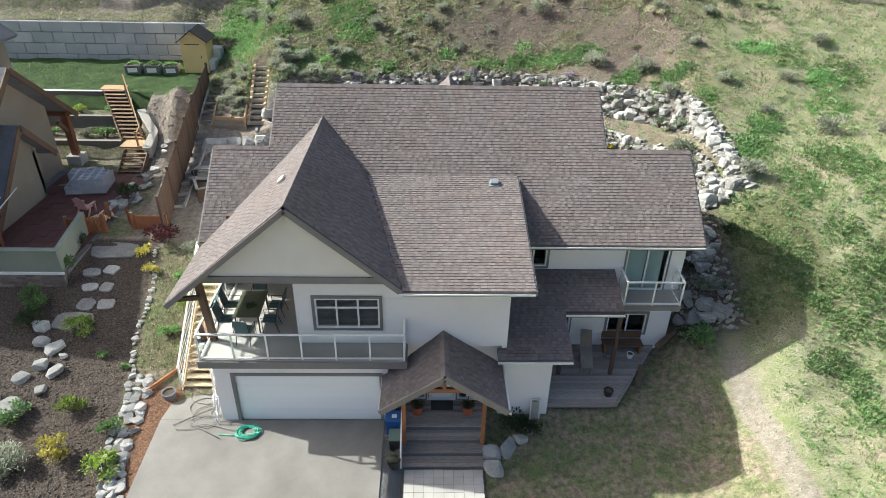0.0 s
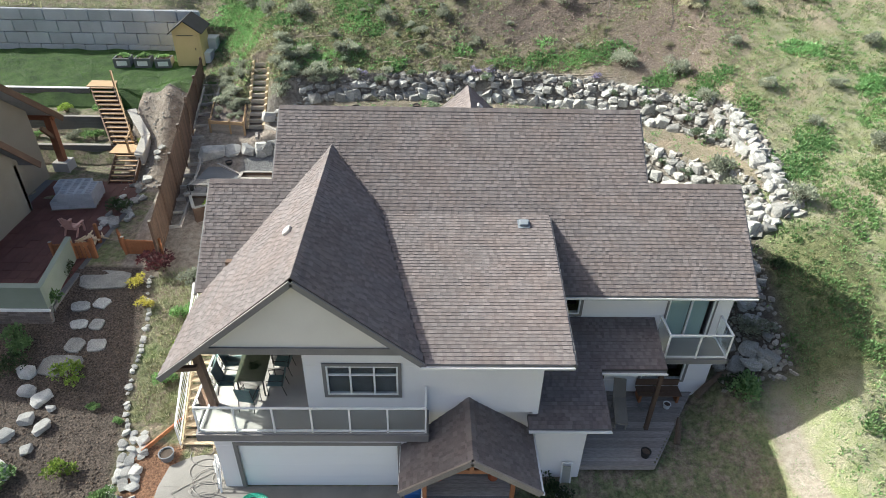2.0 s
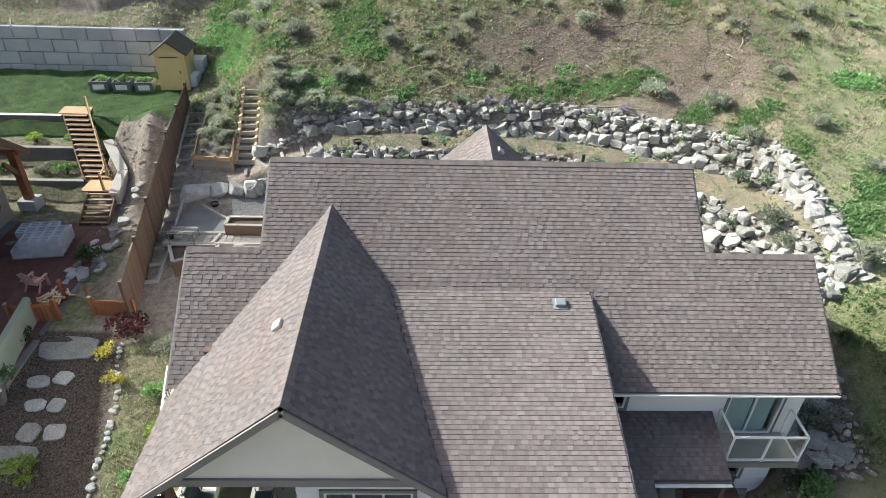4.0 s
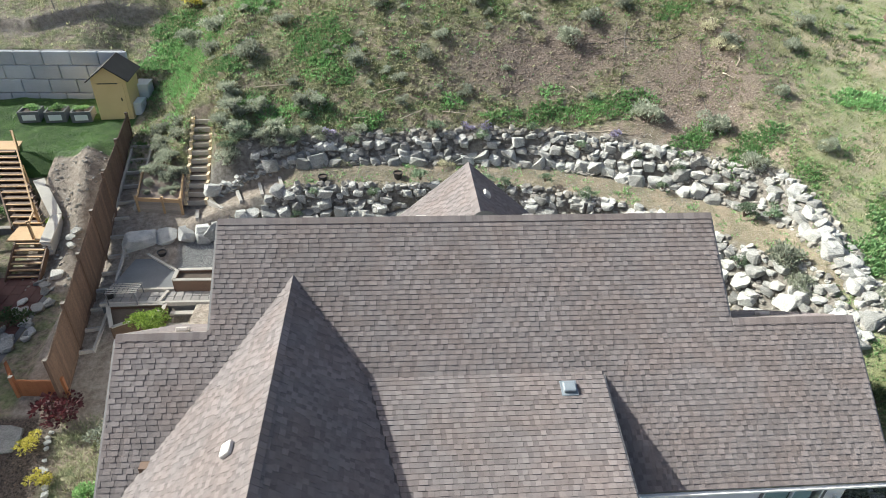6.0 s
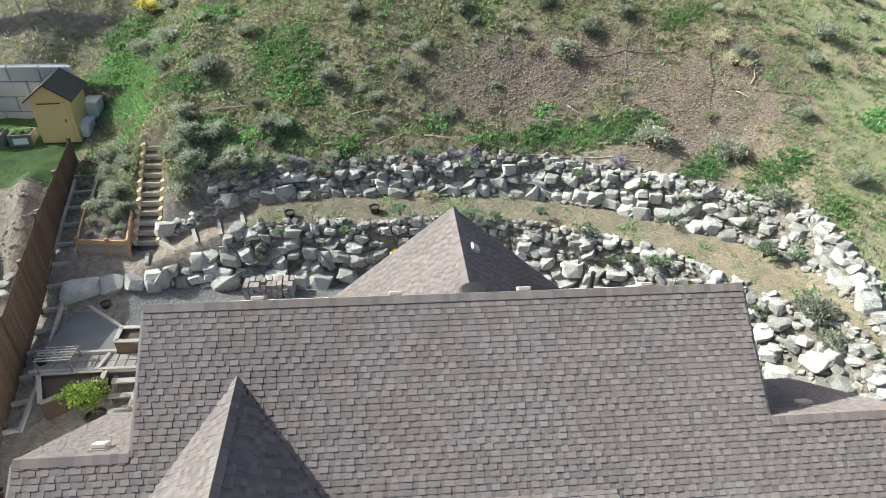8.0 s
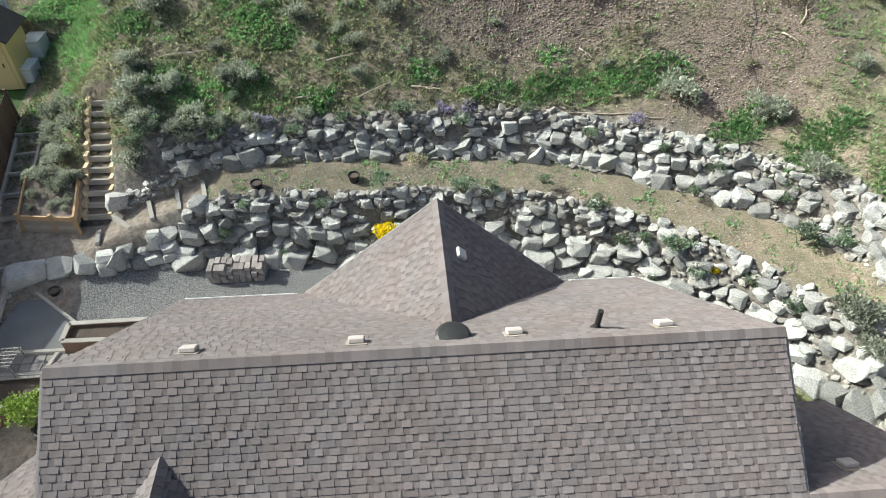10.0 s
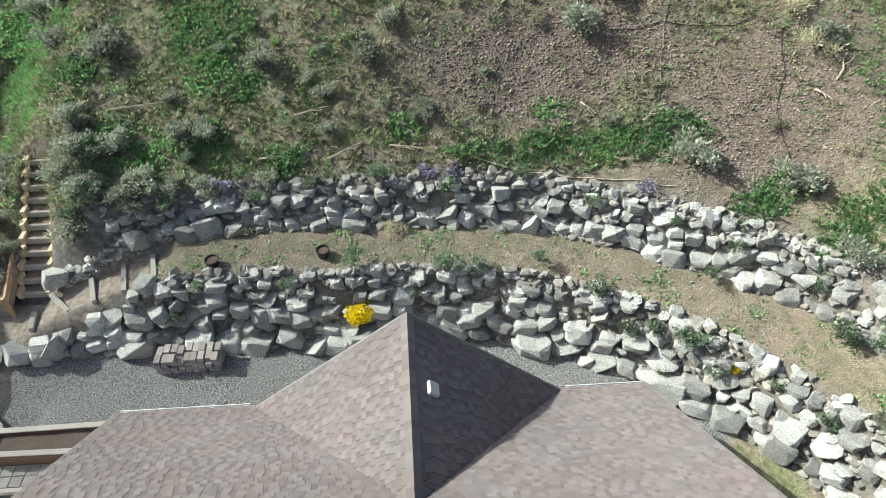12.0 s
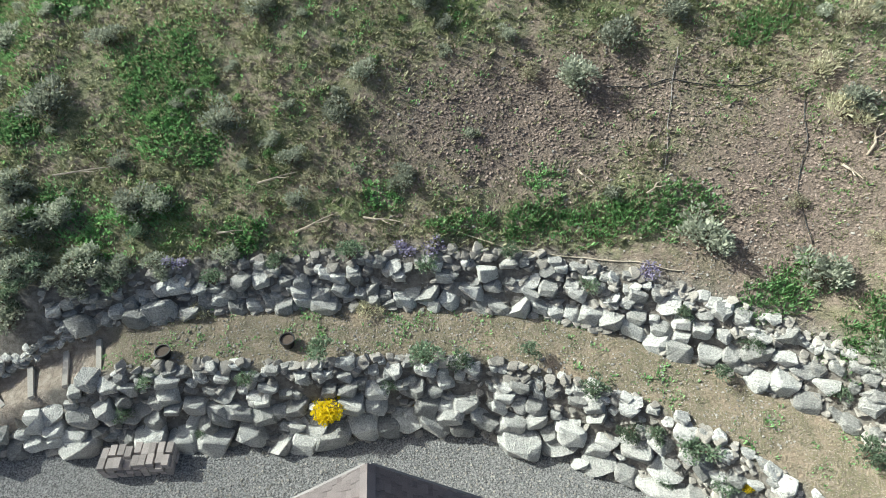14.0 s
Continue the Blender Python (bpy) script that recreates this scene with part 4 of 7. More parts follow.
def glass_rail(pts, z, posts, high=1.02, joins=False):
    """A framed glass rail along pts; joins: it starts at the corner post of another rail."""
    rail = part("railing", bmesh.new(), WHITE, house, "white framed glass railing")
    for p, q in zip(pts, pts[1:]):
        turned = joins or p != pts[0]
        part("top_rail", beams(0.06, 0.045, ((*p, z + high + (0.003 if turned else 0)), (*q, z + high + (0.003 if turned else 0)))), WHITE, rail)
        part("bottom_rail", beams(0.05, 0.04, ((*p, z + 0.07), (*q, z + 0.07))), WHITE, rail)
        n = posts.pop(0)
        for k in range(n + 1):
            x, y = (p[0] + (q[0] - p[0]) * k / n, p[1] + (q[1] - p[1]) * k / n)
            if k or not turned:
                part("post", beams(0.05, 0.05, ((x, y, z), (x, y, z + high - 0.02))), WHITE, rail)
            if k < n:
                x2, y2 = (p[0] + (q[0] - p[0]) * (k + 1) / n, p[1] + (q[1] - p[1]) * (k + 1) / n)
                g = part("pane", beams(0.012, high - 0.16, ((x, y, z + high / 2 + 0.03), (x2, y2, z + high / 2 + 0.03))), GLASS, rail)
                g.visible_shadow = False


glass_rail([(-3.3, -0.3), (3.3, -0.3)], 3.0, [6])
glass_rail([(3.3, -0.27), (3.3, 0.55)], 3.0, [1], joins=True)
glass_rail([(-3.3, -0.27), (-3.3, 4.0)], 3.0, [4], joins=True)
part("post", beams(0.2, 0.2, ((-3.15, 0.72, 3.0), (-3.15, 0.35, 5.74))), BROWNPOST, house, "brown timber post")
part("bracket", beams(0.12, 0.14, ((-3.95, 0.2, 5.02), (-3.1, 0.2, 5.1))), BROWNPOST, house)
part("post", beams(0.2, 0.2, ((-3.15, 4.2, 3.0), (-3.15, 4.2, 5.95))), BROWNPOST, house)

# side balcony
part("balcony_floor", boxes((11.35, 13.55, 2.88, 3.98, 2.72, 2.92)), TRIM, house, "small balcony")
part("balcony_mat", boxes((11.38, 13.52, 2.92, 3.98, 2.92, 2.94)), VINYL, house)
glass_rail([(11.4, 3.95), (11.4, 2.93), (13.5, 2.93), (13.5, 3.95)], 2.94, [1, 2, 1])
part("soffit", boxes((11.36, 13.54, 2.9, 3.98, 2.69, 2.715)), STUCCO, house)

# porch: floor, steps, posts and truss
bm = bmesh.new()
porch = part("porch", boxes((3.2, 6.05, -0.36, 0.93, -0.6, 0.02)), DARKWOOD, house, "grey timber porch with wide steps")
for k in range(9):
    part("board", boxes((3.2, 6.05, -0.36 + k * 0.143, -0.36 + k * 0.143 + 0.136, 0.022, 0.05)), DECKWOOD, porch)
for k in range(3):
    z, y = -0.10 - 0.15 * k, -0.36 - 0.45 * (k + 1)
    part("riser", boxes((3.2, 6.05, y + 0.03, y + 0.45, z - 0.35, z - 0.03)), DARKWOOD, porch)
    for j in range(3):
        part("board", boxes((3.2, 6.05, y + j * 0.15, y + j * 0.15 + 0.143, z - 0.03, z)), DECKWOOD, porch)
for x in (3.28, 5.97):
    part("post", beams(0.13, 0.13, ((x, -0.85, -0.3), (x, -0.85, 2.05))), CEDAR, house, "cedar porch post")
part("truss", beams(0.12, 0.16, ((4.0, -1.45, 2.78), (5.2, -1.45, 2.78)), ((4.6, -1.45, 2.78), (4.6, -1.45, 3.3))), CEDAR, house, "cedar truss under the porch gable")
part("handrail", beams(0.05, 0.05, ((3.2, -0.45, 0.95), (3.2, -1.75, 0.40)), ((3.2, -0.45, 0.05), (3.2, -0.45, 0.95)), ((3.2, -1.75, -0.45), (3.2, -1.75, 0.40))), WHITE, house, "white handrail")

# side deck of grey boards
sdeck = thing("side_deck", "low grey timber deck beside the house", "deck")
for k in range(27):
    y0 = 0.70 + k * 0.14
    x1 = min(11.0 + (y0 - 0.7) * 0.72, 13.7)
    if y0 < 4.0:
        part("board", boxes((8.45, x1, y0, y0 + 0.132, 0.17, 0.2)), DECKWOOD, sdeck)
part("rim", beams(0.04, 0.2, ((8.45, 0.68, 0.08), (11.0, 0.68, 0.08)), ((11.0, 0.68, 0.08), (13.3, 3.98, 0.08))), DECKWOOD, sdeck)
part("underside", boxes((8.5, 10.9, 0.8, 3.95, -0.6, 0.16)), DARKWOOD, sdeck)
for x, y in ((9.1, 2.2), (11.1, 2.2)):
    part("post", beams(0.13, 0.13, ((x, y, 0.2), (x, y, 3.02))), DARKPOST, house, "brown timber post")

# ---- boulder walls ----
def boulder_mesh(seed, flat=0.75):
    """A skewed, angular block of broken rock."""
    rng = random.Random(seed)
    bm = bmesh.new()
    skew = [rng.uniform(-0.2, 0.2) for _ in range(4)]
    for _ in range(24):
        a, h = rng.uniform(0, math.tau), rng.uniform(-0.9, 0.9)
        r = math.sqrt(1 - h * h) ** 0.6
        p = [math.copysign(abs(c) ** 0.58, c) * rng.uniform(0.80, 1.04) for c in (r * math.cos(a), r * math.sin(a), h)]
        x, y, z = p[0] + skew[0] * p[2], p[1] + skew[1] * p[2], p[2] + skew[2] * p[0] + skew[3] * p[1]
        bm.verts.new((0.47 * x, 0.47 * y, 0.47 * flat * z))
    res = bmesh.ops.convex_hull(bm, input=bm.verts[:])
    bmesh.ops.delete(bm, geom=[g for g in res["geom_interior"] if isinstance(g, bmesh.types.BMVert)], context="VERTS")
    bmesh.ops.dissolve_limit(bm, angle_limit=0.22, verts=bm.verts[:], edges=bm.edges[:])
    bmesh.ops.bevel(bm, geom=bm.edges[:], offset=0.02, segments=1, affect="EDGES", clamp_overlap=True)
    return mesh_of("boulder", bm, ROCK)


BOULDERS = [boulder_mesh(100 + i, 0.72 + 0.3 * (i % 5) / 4) for i in range(24)]

PALE_BOULDERS = []
for me_ in BOULDERS[:12]:
    PALE_BOULDERS.append(me_.copy())
    PALE_BOULDERS[-1].materials[0] = PALEROCK


def along(line, s):
    for (ax, ay), (bx, by) in zip(line, line[1:]):
        d = math.hypot(bx - ax, by - ay)
        if s <= d:
            return ax + (bx - ax) * s / d, ay + (by - ay) * s / d, math.atan2(by - ay, bx - ax)
        s -= d
    return None


def lay(rng, x, y, z, size, wall, turn, squash=1.0):
    ob = new("boulder", rng.choice(BOULDERS))
    ob.parent = wall
    ob.matrix_basis = Matrix.LocRotScale((x, y, z), Euler((rng.uniform(-0.24, 0.24), rng.uniform(-0.2, 0.2), turn + rng.uniform(-0.3, 0.3))), (size * rng.uniform(0.9, 1.2), size * rng.uniform(0.85, 1.05), size * squash * rng.uniform(0.9, 1.15)))
    return ob


def rock_wall(line, first, rows, label, seed, step=0.66):
    rng = random.Random(seed)
    wall = thing("boulder_wall", label, "retaining wall")
    for k, (off, lift, size, late) in enumerate(rows):
        s = first + late + rng.random() * 0.4
        while True:
            p = along(line, s)
            if p is None:
                break
            x, y, a = p
            j = off + rng.uniform(-0.14, 0.14)
            px, py = x - math.sin(a) * j, y + math.cos(a) * j
            sz = size * rng.choice((0.62, 0.8, 0.95, 1.1, 1.3)) * rng.uniform(0.92, 1.08)
            if path_share(px, py) < 0.35:
                lay(rng, px, py, ground_z(px, py) + lift + 0.01, sz * 1.06, wall, a)
            s += sz * rng.uniform(0.76, 0.88)
    return wall


rock_wall(LOWER, 3.6, [(0.07, 0.08, 0.82, 0), (0.29, 0.14, 0.64, 0), (0.50, 0.12, 0.56, 1.2), (0.72, 0.06, 0.46, 2.4), (0.92, 0.0, 0.32, 3.4)], "grey granite boulder retaining wall above the gravel yard", 5)
rock_wall(UPPER, 5.0, [(0.10, 0.05, 0.62, 0), (0.32, 0.09, 0.5, 0), (0.54, 0.04, 0.42, 5), (0.75, 0.0, 0.36, 13)], "grey boulder wall along the foot of the hill", 9)


def scatter_stones(name, label, spots, seed, mat=None):
    """Many small angular stones in one mesh."""
    rng = random.Random(seed)
    verts, faces = [], []
    shapes = [([v.co.copy() for v in m.vertices], [tuple(q.vertices) for q in m.polygons]) for m in BOULDERS[:6]]
    spots = np.array(spots)
    level = height(spots[:, 0], spots[:, 1]) + bumps(spots[:, 0], spots[:, 1]) * (0.2 + rough_zone(spots[:, 0], spots[:, 1]))
    for (x, y, size), gz in zip(spots.tolist(), level.tolist()):
        vs, fs = rng.choice(shapes)
        m = Matrix.LocRotScale((x, y, gz + size * 0.15), Euler((rng.uniform(-0.5, 0.5), rng.uniform(-0.5, 0.5), rng.uniform(0, 6.28))), (size * rng.uniform(0.8, 1.3), size, size * rng.uniform(0.7, 1.0)))
        i = len(verts)
        verts += [tuple(m @ v) for v in vs]
        faces += [tuple(i + k for k in f) for f in fs]
    me = bpy.data.meshes.new(name)
    me.from_pydata(verts, [], faces)
    me.materials.append(mat or STONES)
    return tagged(new(name, me), label, "stones", kind="stuff")


rng = random.Random(31)
spots = []
for line, first, width, count in ((LOWER, 3.6, 1.1, 1500), (UPPER, 4.8, 0.95, 1300)):
    for _ in range(count):
        p = along(line, first + rng.random() * 29)
        if p:
            off = rng.uniform(-0.15, width)
            spots.append((p[0] - math.sin(p[2]) * off, p[1] + math.cos(p[2]) * off, rng.choice((0.1, 0.14, 0.18, 0.24, 0.32))))
for _ in range(420):
    spots.append((rng.uniform(14.3, 16.6), rng.uniform(3.4, 10), rng.uniform(0.08, 0.26)))
spots = [p for p in spots if path_share(p[0], p[1]) < 0.3]
scatter_stones("rubble", "small grey stones wedged between the boulders", spots, 3)
spots = [(rng.uniform(4, 20), rng.uniform(19, 28), rng.uniform(0.025, 0.09)) for _ in range(900)]
spots += [(rng.uniform(-1, 15), rng.uniform(15.5, 20), rng.uniform(0.025, 0.07)) for _ in range(2600)]
spots += [(rng.uniform(-13, -9.8), rng.uniform(16, 23), rng.uniform(0.03, 0.16)) for _ in range(250)]
clods = [(rng.gauss(10, 3.2), rng.gauss(23.8, 1.2), rng.uniform(0.03, 0.10)) for _ in range(3400)] + [(rng.gauss(15.8, 1.8), rng.gauss(20.9, 1.6), rng.uniform(0.03, 0.09)) for _ in range(1700)]
scatter_stones("soil_clods", "brown clods and pebbles on the bare slope", [c for c, d in zip(clods, signed(UPPER, *np.array(clods).T[:2])) if d > 0.9], 6, CLOD)
chips = [(rng.uniform(-13, -6.4), rng.uniform(-5, 9), rng.uniform(0.03, 0.085)) for _ in range(5200)]
scatter_stones("bark_chips", "dark brown bark chips of the mulch bed", [c for c in chips if c[0] < -6.95 - 0.17 * c[1] and not (c[0] < -11.2 and c[1] > 6)], 8, MULCH)
scatter_stones("loose_stones", "loose pale stones on bare ground", spots, 4)

# ---- plants ----
def blades_mesh(name, mat, base, size, count, spread, rng, wide=0.16, lean=0.7, quad=False):
    """Clumps of leaves: base (n, 3), size (n,); each clump has count leaves that lean outward."""
    n = len(base)
    b = np.repeat(base, count, 0)
    s = np.repeat(size, count)
    ang = rng.uniform(0, math.tau, n * count)
    out = np.sqrt(rng.uniform(0, 1, n * count)) * spread * s
    root = b + np.stack((np.cos(ang) * out, np.sin(ang) * out, np.zeros(n * count)), 1)
    h = s * rng.uniform(0.55, 1.1, n * count)
    l = lean * rng.uniform(0.2, 1.0, n * count) * h
    tip = root + np.stack((np.cos(ang) * l, np.sin(ang) * l, h), 1)
    side = np.stack((-np.sin(ang), np.cos(ang), np.zeros(n * count)), 1) * (wide * s * rng.uniform(0.6, 1.2, n * count))[:, None]
    if quad:
        mid = (root + tip) / 2
        verts = np.stack((root, mid + side, tip, mid - side), 1).reshape(-1, 3)
        k = 4
    else:
        verts = np.stack((root - side / 2, root + side / 2, tip), 1).reshape(-1, 3)
        k = 3
    me = bpy.data.meshes.new(name)
    m = n * count
    me.vertices.add(m * k)
    me.vertices.foreach_set("co", verts.ravel().astype(np.float32))
    me.loops.add(m * k)
    me.loops.foreach_set("vertex_index", np.arange(m * k, dtype=np.int32))
    me.polygons.add(m)
    me.polygons.foreach_set("loop_start", np.arange(0, m * k, k, dtype=np.int32))
    me.polygons.foreach_set("loop_total", np.full(m, k, dtype=np.int32))
    me.update(calc_edges=True)
    me.materials.append(mat)
    return me


def on_ground(x, y):
    return np.stack((x, y, height(x, y) + bumps(x, y) * (0.2 + rough_zone(x, y)) - 0.01), 1)


def field(name, label, mat, x, y, size, count, seed, spread=0.8, wide=0.2, lean=0.8, quad=False):
    rng = np.random.RandomState(seed)
    sz = rng.uniform(size[0], size[1], len(x))
    me = blades_mesh(name, mat, on_ground(x, y), sz, count, spread, rng, wide, lean, quad)
    return tagged(new(name, me), label, "grass", kind="stuff")


def patchy(x, y, scale, seed):
    s = seed * 1.37
    return 0.5 + 0.25 * (np.sin(x * scale + s) * np.cos(y * scale * 1.1 - s) + np.sin((x + y) * scale * 0.63 + 2 * s) * np.cos((x - y) * scale * 0.71 + s))


rs = np.random.RandomState(7)


def sown(n, x0, x1, y0, y1, keep):
    x, y = rs.uniform(x0, x1, n), rs.uniform(y0, y1, n)
    k = keep(x, y) > rs.uniform(0, 1, n)
    return x[k], y[k]


def scree_at(x, y):
    return np.maximum(np.exp(-(((x - 9.5) / 5.5) ** 2 + ((y - 24.0) / 2.0) ** 2) ** 2), np.exp(-(((x - 15.8) / 3.6) ** 2 + ((y - 20.8) / 3.2) ** 2) ** 2))


def hill_keep(x, y):
    return (signed(UPPER, x, y) > 0.9) * (1 - 0.85 * scree_at(x, y)) * (0.25 + 0.9 * patchy(x, y, 1.1, 3)) * (x > -10.5)


field("hill_grass", "mixed green and dry grass on the hillside", MIXGRASS, *sown(22000, -10, 17.5, 20.5, 36, hill_keep), (0.06, 0.17), 8, 11, spread=1.0, wide=0.26, lean=1.2, quad=True)
field("dry_grass", "straw-coloured grass tufts on the hillside", DRYGRASS, *sown(9000, -10, 19, 20.5, 38, lambda x, y: hill_keep(x, y) * (1.1 - patchy(x, y, 0.8, 5))), (0.06, 0.15), 8, 12, spread=1.0, wide=0.16, lean=1.2)
field("meadow_grass", "pale meadow grass with green patches", MEADOWGRASS, *sown(16000, 14.8, 32, -4, 36, lambda x, y: (signed(UPPER, x, y) > 0.6) * (0.2 + 0.9 * patchy(x, y, 0.9, 2))), (0.08, 0.2), 6, 13)
field("meadow_dry_grass", "dry meadow grass", DRYGRASS, *sown(7000, 14.8, 32, -4, 36, lambda x, y: (signed(UPPER, x, y) > 0.6) * (0.9 - 0.7 * patchy(x, y, 0.9, 2))), (0.07, 0.18), 6, 14, wide=0.12)
field("lawn_grass", "patchy front lawn", WEED, *sown(9000, 6.2, 17, -5, 3.4, lambda x, y: ((x > 13.4) | (y < 0.55) | (x - 11 > (y - 0.6) * 0.75)) * (0.15 + 0.7 * patchy(x, y, 1.3, 8))), (0.05, 0.12), 5, 15)
field("terrace_grass", "thin dry grass on the terrace", MIXGRASS, *sown(11000, -4, 17, 12, 20.6, lambda x, y: (signed(LOWER, x, y) > 1.2) * (signed(UPPER, x, y) < -0.1) * (0.1 + 0.7 * patchy(x, y, 1.6, 4)) * (x > -2.3)), (0.04, 0.10), 5, 16)
field("hill_tufts", "olive green bunch grass tufts on the hillside", OLIVE, *sown(5200, -10, 24, 20.5, 36, lambda x, y: (signed(UPPER, x, y) > 1.0) * (1 - 0.75 * scree_at(x, y)) * (0.2 + 0.7 * patchy(x, y, 2.7, 41))), (0.12, 0.30), 13, 42, spread=0.6, wide=0.16, lean=1.0)
field("meadow_tufts", "olive and green tufts scattered in the meadow", OLIVE, *sown(5200, 16.8, 31, -4, 22, lambda x, y: 0.1 + 0.6 * patchy(x, y, 3.3, 45)), (0.07, 0.2), 8, 46, spread=0.6, wide=0.16)
field("terrace_weeds", "small green weeds on the terrace", LUSH, *sown(9000, -2.2, 17, 12, 20.6, lambda x, y: (signed(LOWER, x, y) > 1.1) * (signed(UPPER, x, y) < -0.05) * np.clip(2.4 * (0.6 * patchy(x, y, 2.1, 31) + 0.5 * patchy(x, y, 6.1, 33) - 0.5), 0, 0.8)), (0.05, 0.12), 6, 34, wide=0.24, quad=True)
field("side_grass", "rough grass strip beside the house", MIXGRASS, *sown(5000, -9, -3.9, 2.2, 9.4, lambda x, y: (x > -6.6 - 0.17 * y) * (x < -4.0 - (y < 4.5) * 1.3) * (0.25 + 0.7 * patchy(x, y, 1.2, 6))), (0.07, 0.2), 6, 17)
field("lawn", "green mown lawn next door", TURF, *sown(9000, -24, -10.9, 23.2, 28.4, lambda x, y: 0.9 + 0 * x), (0.04, 0.09), 5, 18)
field("bank_grass", "grass on the high bank behind the block wall", MIXGRASS, *sown(5000, -24, -10, 28.8, 40, lambda x, y: 0.3 + 0.6 * patchy(x, y, 1.0, 9)), (0.1, 0.26), 6, 19)


def weeds(spots, label, mat, seed, per=330, size=(0.07, 0.17), name="weed_patch"):
    rng = np.random.RandomState(seed)
    for cx, cy, rx, ry in spots:
        n = int(per * rx * ry * 1.6)
        a, r = rng.uniform(0, math.tau, n), np.sqrt(rng.uniform(0, 1, n)) * rng.uniform(0.7, 1.15, n)
        x, y = cx + rx * r * np.cos(a), cy + ry * r * np.sin(a)
        keep = 0.6 * patchy(x, y, 3.1, seed) + 0.55 * patchy(x, y, 7.3, seed + 3) + 0.3 * (1.0 - r) > rng.uniform(0.3, 0.9, n)
        x, y = x[keep], y[keep]
        me = blades_mesh(name, mat, on_ground(x, y), rng.uniform(size[0], size[1], len(x)), 7, 0.8, rng, 0.26, 0.9, True)
        tagged(new(name, me), label, "weeds", kind="stuff")


weeds([(-9.2, 30.4, 1.3, 1.2), (-10.2, 28.8, 0.7, 0.9), (-7.4, 24.6, 1.2, 0.9), (-6.6, 28.2, 1.3, 1.2), (-0.9, 24.5, 1.0, 0.8), (-2.8, 22.2, 1.0, 0.6), (1.3, 21.7, 0.9, 0.5), (16.7, 17.1, 1.1, 0.7), (15.6, 18.8, 0.8, 0.6), (20.5, 13.1, 1.0, 1.0), (18.9, 11.6, 1.1, 0.9), (24.6, 16.4, 1.2, 0.9), (22.0, 18.7, 1.2, 0.7), (-1.1, 26.2, 1.5, 1.9), (-9.0, 29.2, 1.9, 2.2), (-8.0, 27.3, 1.6, 1.6), (-9.6, 32.5, 1.4, 2.2), (12.7, 21.0, 1.5, 0.75), (11.2, 21.1, 1.3, 0.6), (9.4, 21.4, 1.5, 0.55), (7.4, 21.6, 1.0, 0.45), (-1.2, 22.5, 1.0, 0.6), (1.6, 21.7, 0.45, 0.35), (14.7, 18.5, 0.8, 0.5), (17.2, 17.5, 1.0, 0.6), (15.7, 24.9, 1.0, 0.6), (-4.4, 29.3, 1.4, 0.7), (5.2, 22.4, 0.6, 0.4), (-3.6, 22.9, 0.8, 0.5), (-2.2, 21.2, 0.9, 0.4), (0.2, 24.0, 0.8, 0.5), (-5.6, 25.0, 1.2, 0.7), (9.6, 22.3, 0.4, 0.4)], "bright green leafy weeds on the hillside", LUSH, 21, 240, (0.08, 0.18))
weeds([(18.4, 5.4, 1.2, 1.2), (17.6, 6.9, 0.9, 0.9), (19.2, 3.9, 0.9, 0.8), (16.9, 4.2, 0.7, 0.8), (18.7, 1.3, 0.7, 0.7), (19.5, 0.4, 0.7, 0.8), (19.9, -1.0, 0.8, 0.7), (21.1, 4.2, 1.2, 1.1), (22.8, 5.0, 1.3, 1.1), (23.5, 9.9, 1.2, 1.2), (20.5, 8.4, 0.8, 0.7), (20.6, 2.6, 1.3, 1.0), (19.2, 1.0, 0.9, 0.6), (19.2, -0.8, 0.8, 0.7), (22.4, 4.5, 1.6, 1.4), (20.5, 9.4, 1.1, 1.0), (22.6, 10.5, 1.4, 1.2), (19.6, 11.7, 1.1, 0.9), (24.2, 14.6, 1.3, 1.1), (18.3, 15.4, 0.8, 0.8), (24.4, 8.0, 1.6, 1.5), (21.4, 6.6, 1.0, 0.9), (26.0, 17.0, 1.5, 1.3), (18.2, 1.2, 0.5, 0.4), (20.8, 13.6, 1.0, 0.8), (17.9, 8.4, 0.7, 0.7), (23.4, 18.0, 1.2, 0.9)], "fresh green weeds in the meadow", WEED, 22, 170, (0.06, 0.15))
field("meadow_weeds", "scattered fresh green weeds in the meadow", WEED, *sown(34000, 16.3, 32, -4, 34, lambda x, y: np.clip(2.2 * (0.6 * patchy(x, y, 2.3, 12) + 0.5 * patchy(x, y, 5.9, 14) - 0.40 + 0.14 * smooth(17.5, 20, x) * smooth(13, 9, y)), 0, 0.85)), (0.05, 0.12), 6, 24, wide=0.26, quad=True)
field("hill_weeds", "scattered green weeds on the hillside", LUSH, *sown(16000, -10, 17, 20.8, 36, lambda x, y: (signed(UPPER, x, y) > 0.8) * np.clip(2.0 * (0.6 * patchy(x, y, 1.9, 15) + 0.5 * patchy(x, y, 5.3, 16) - 0.45), 0, 0.8) * (1 - 0.9 * scree_at(x, y))), (0.06, 0.15), 7, 25, wide=0.26, quad=True)


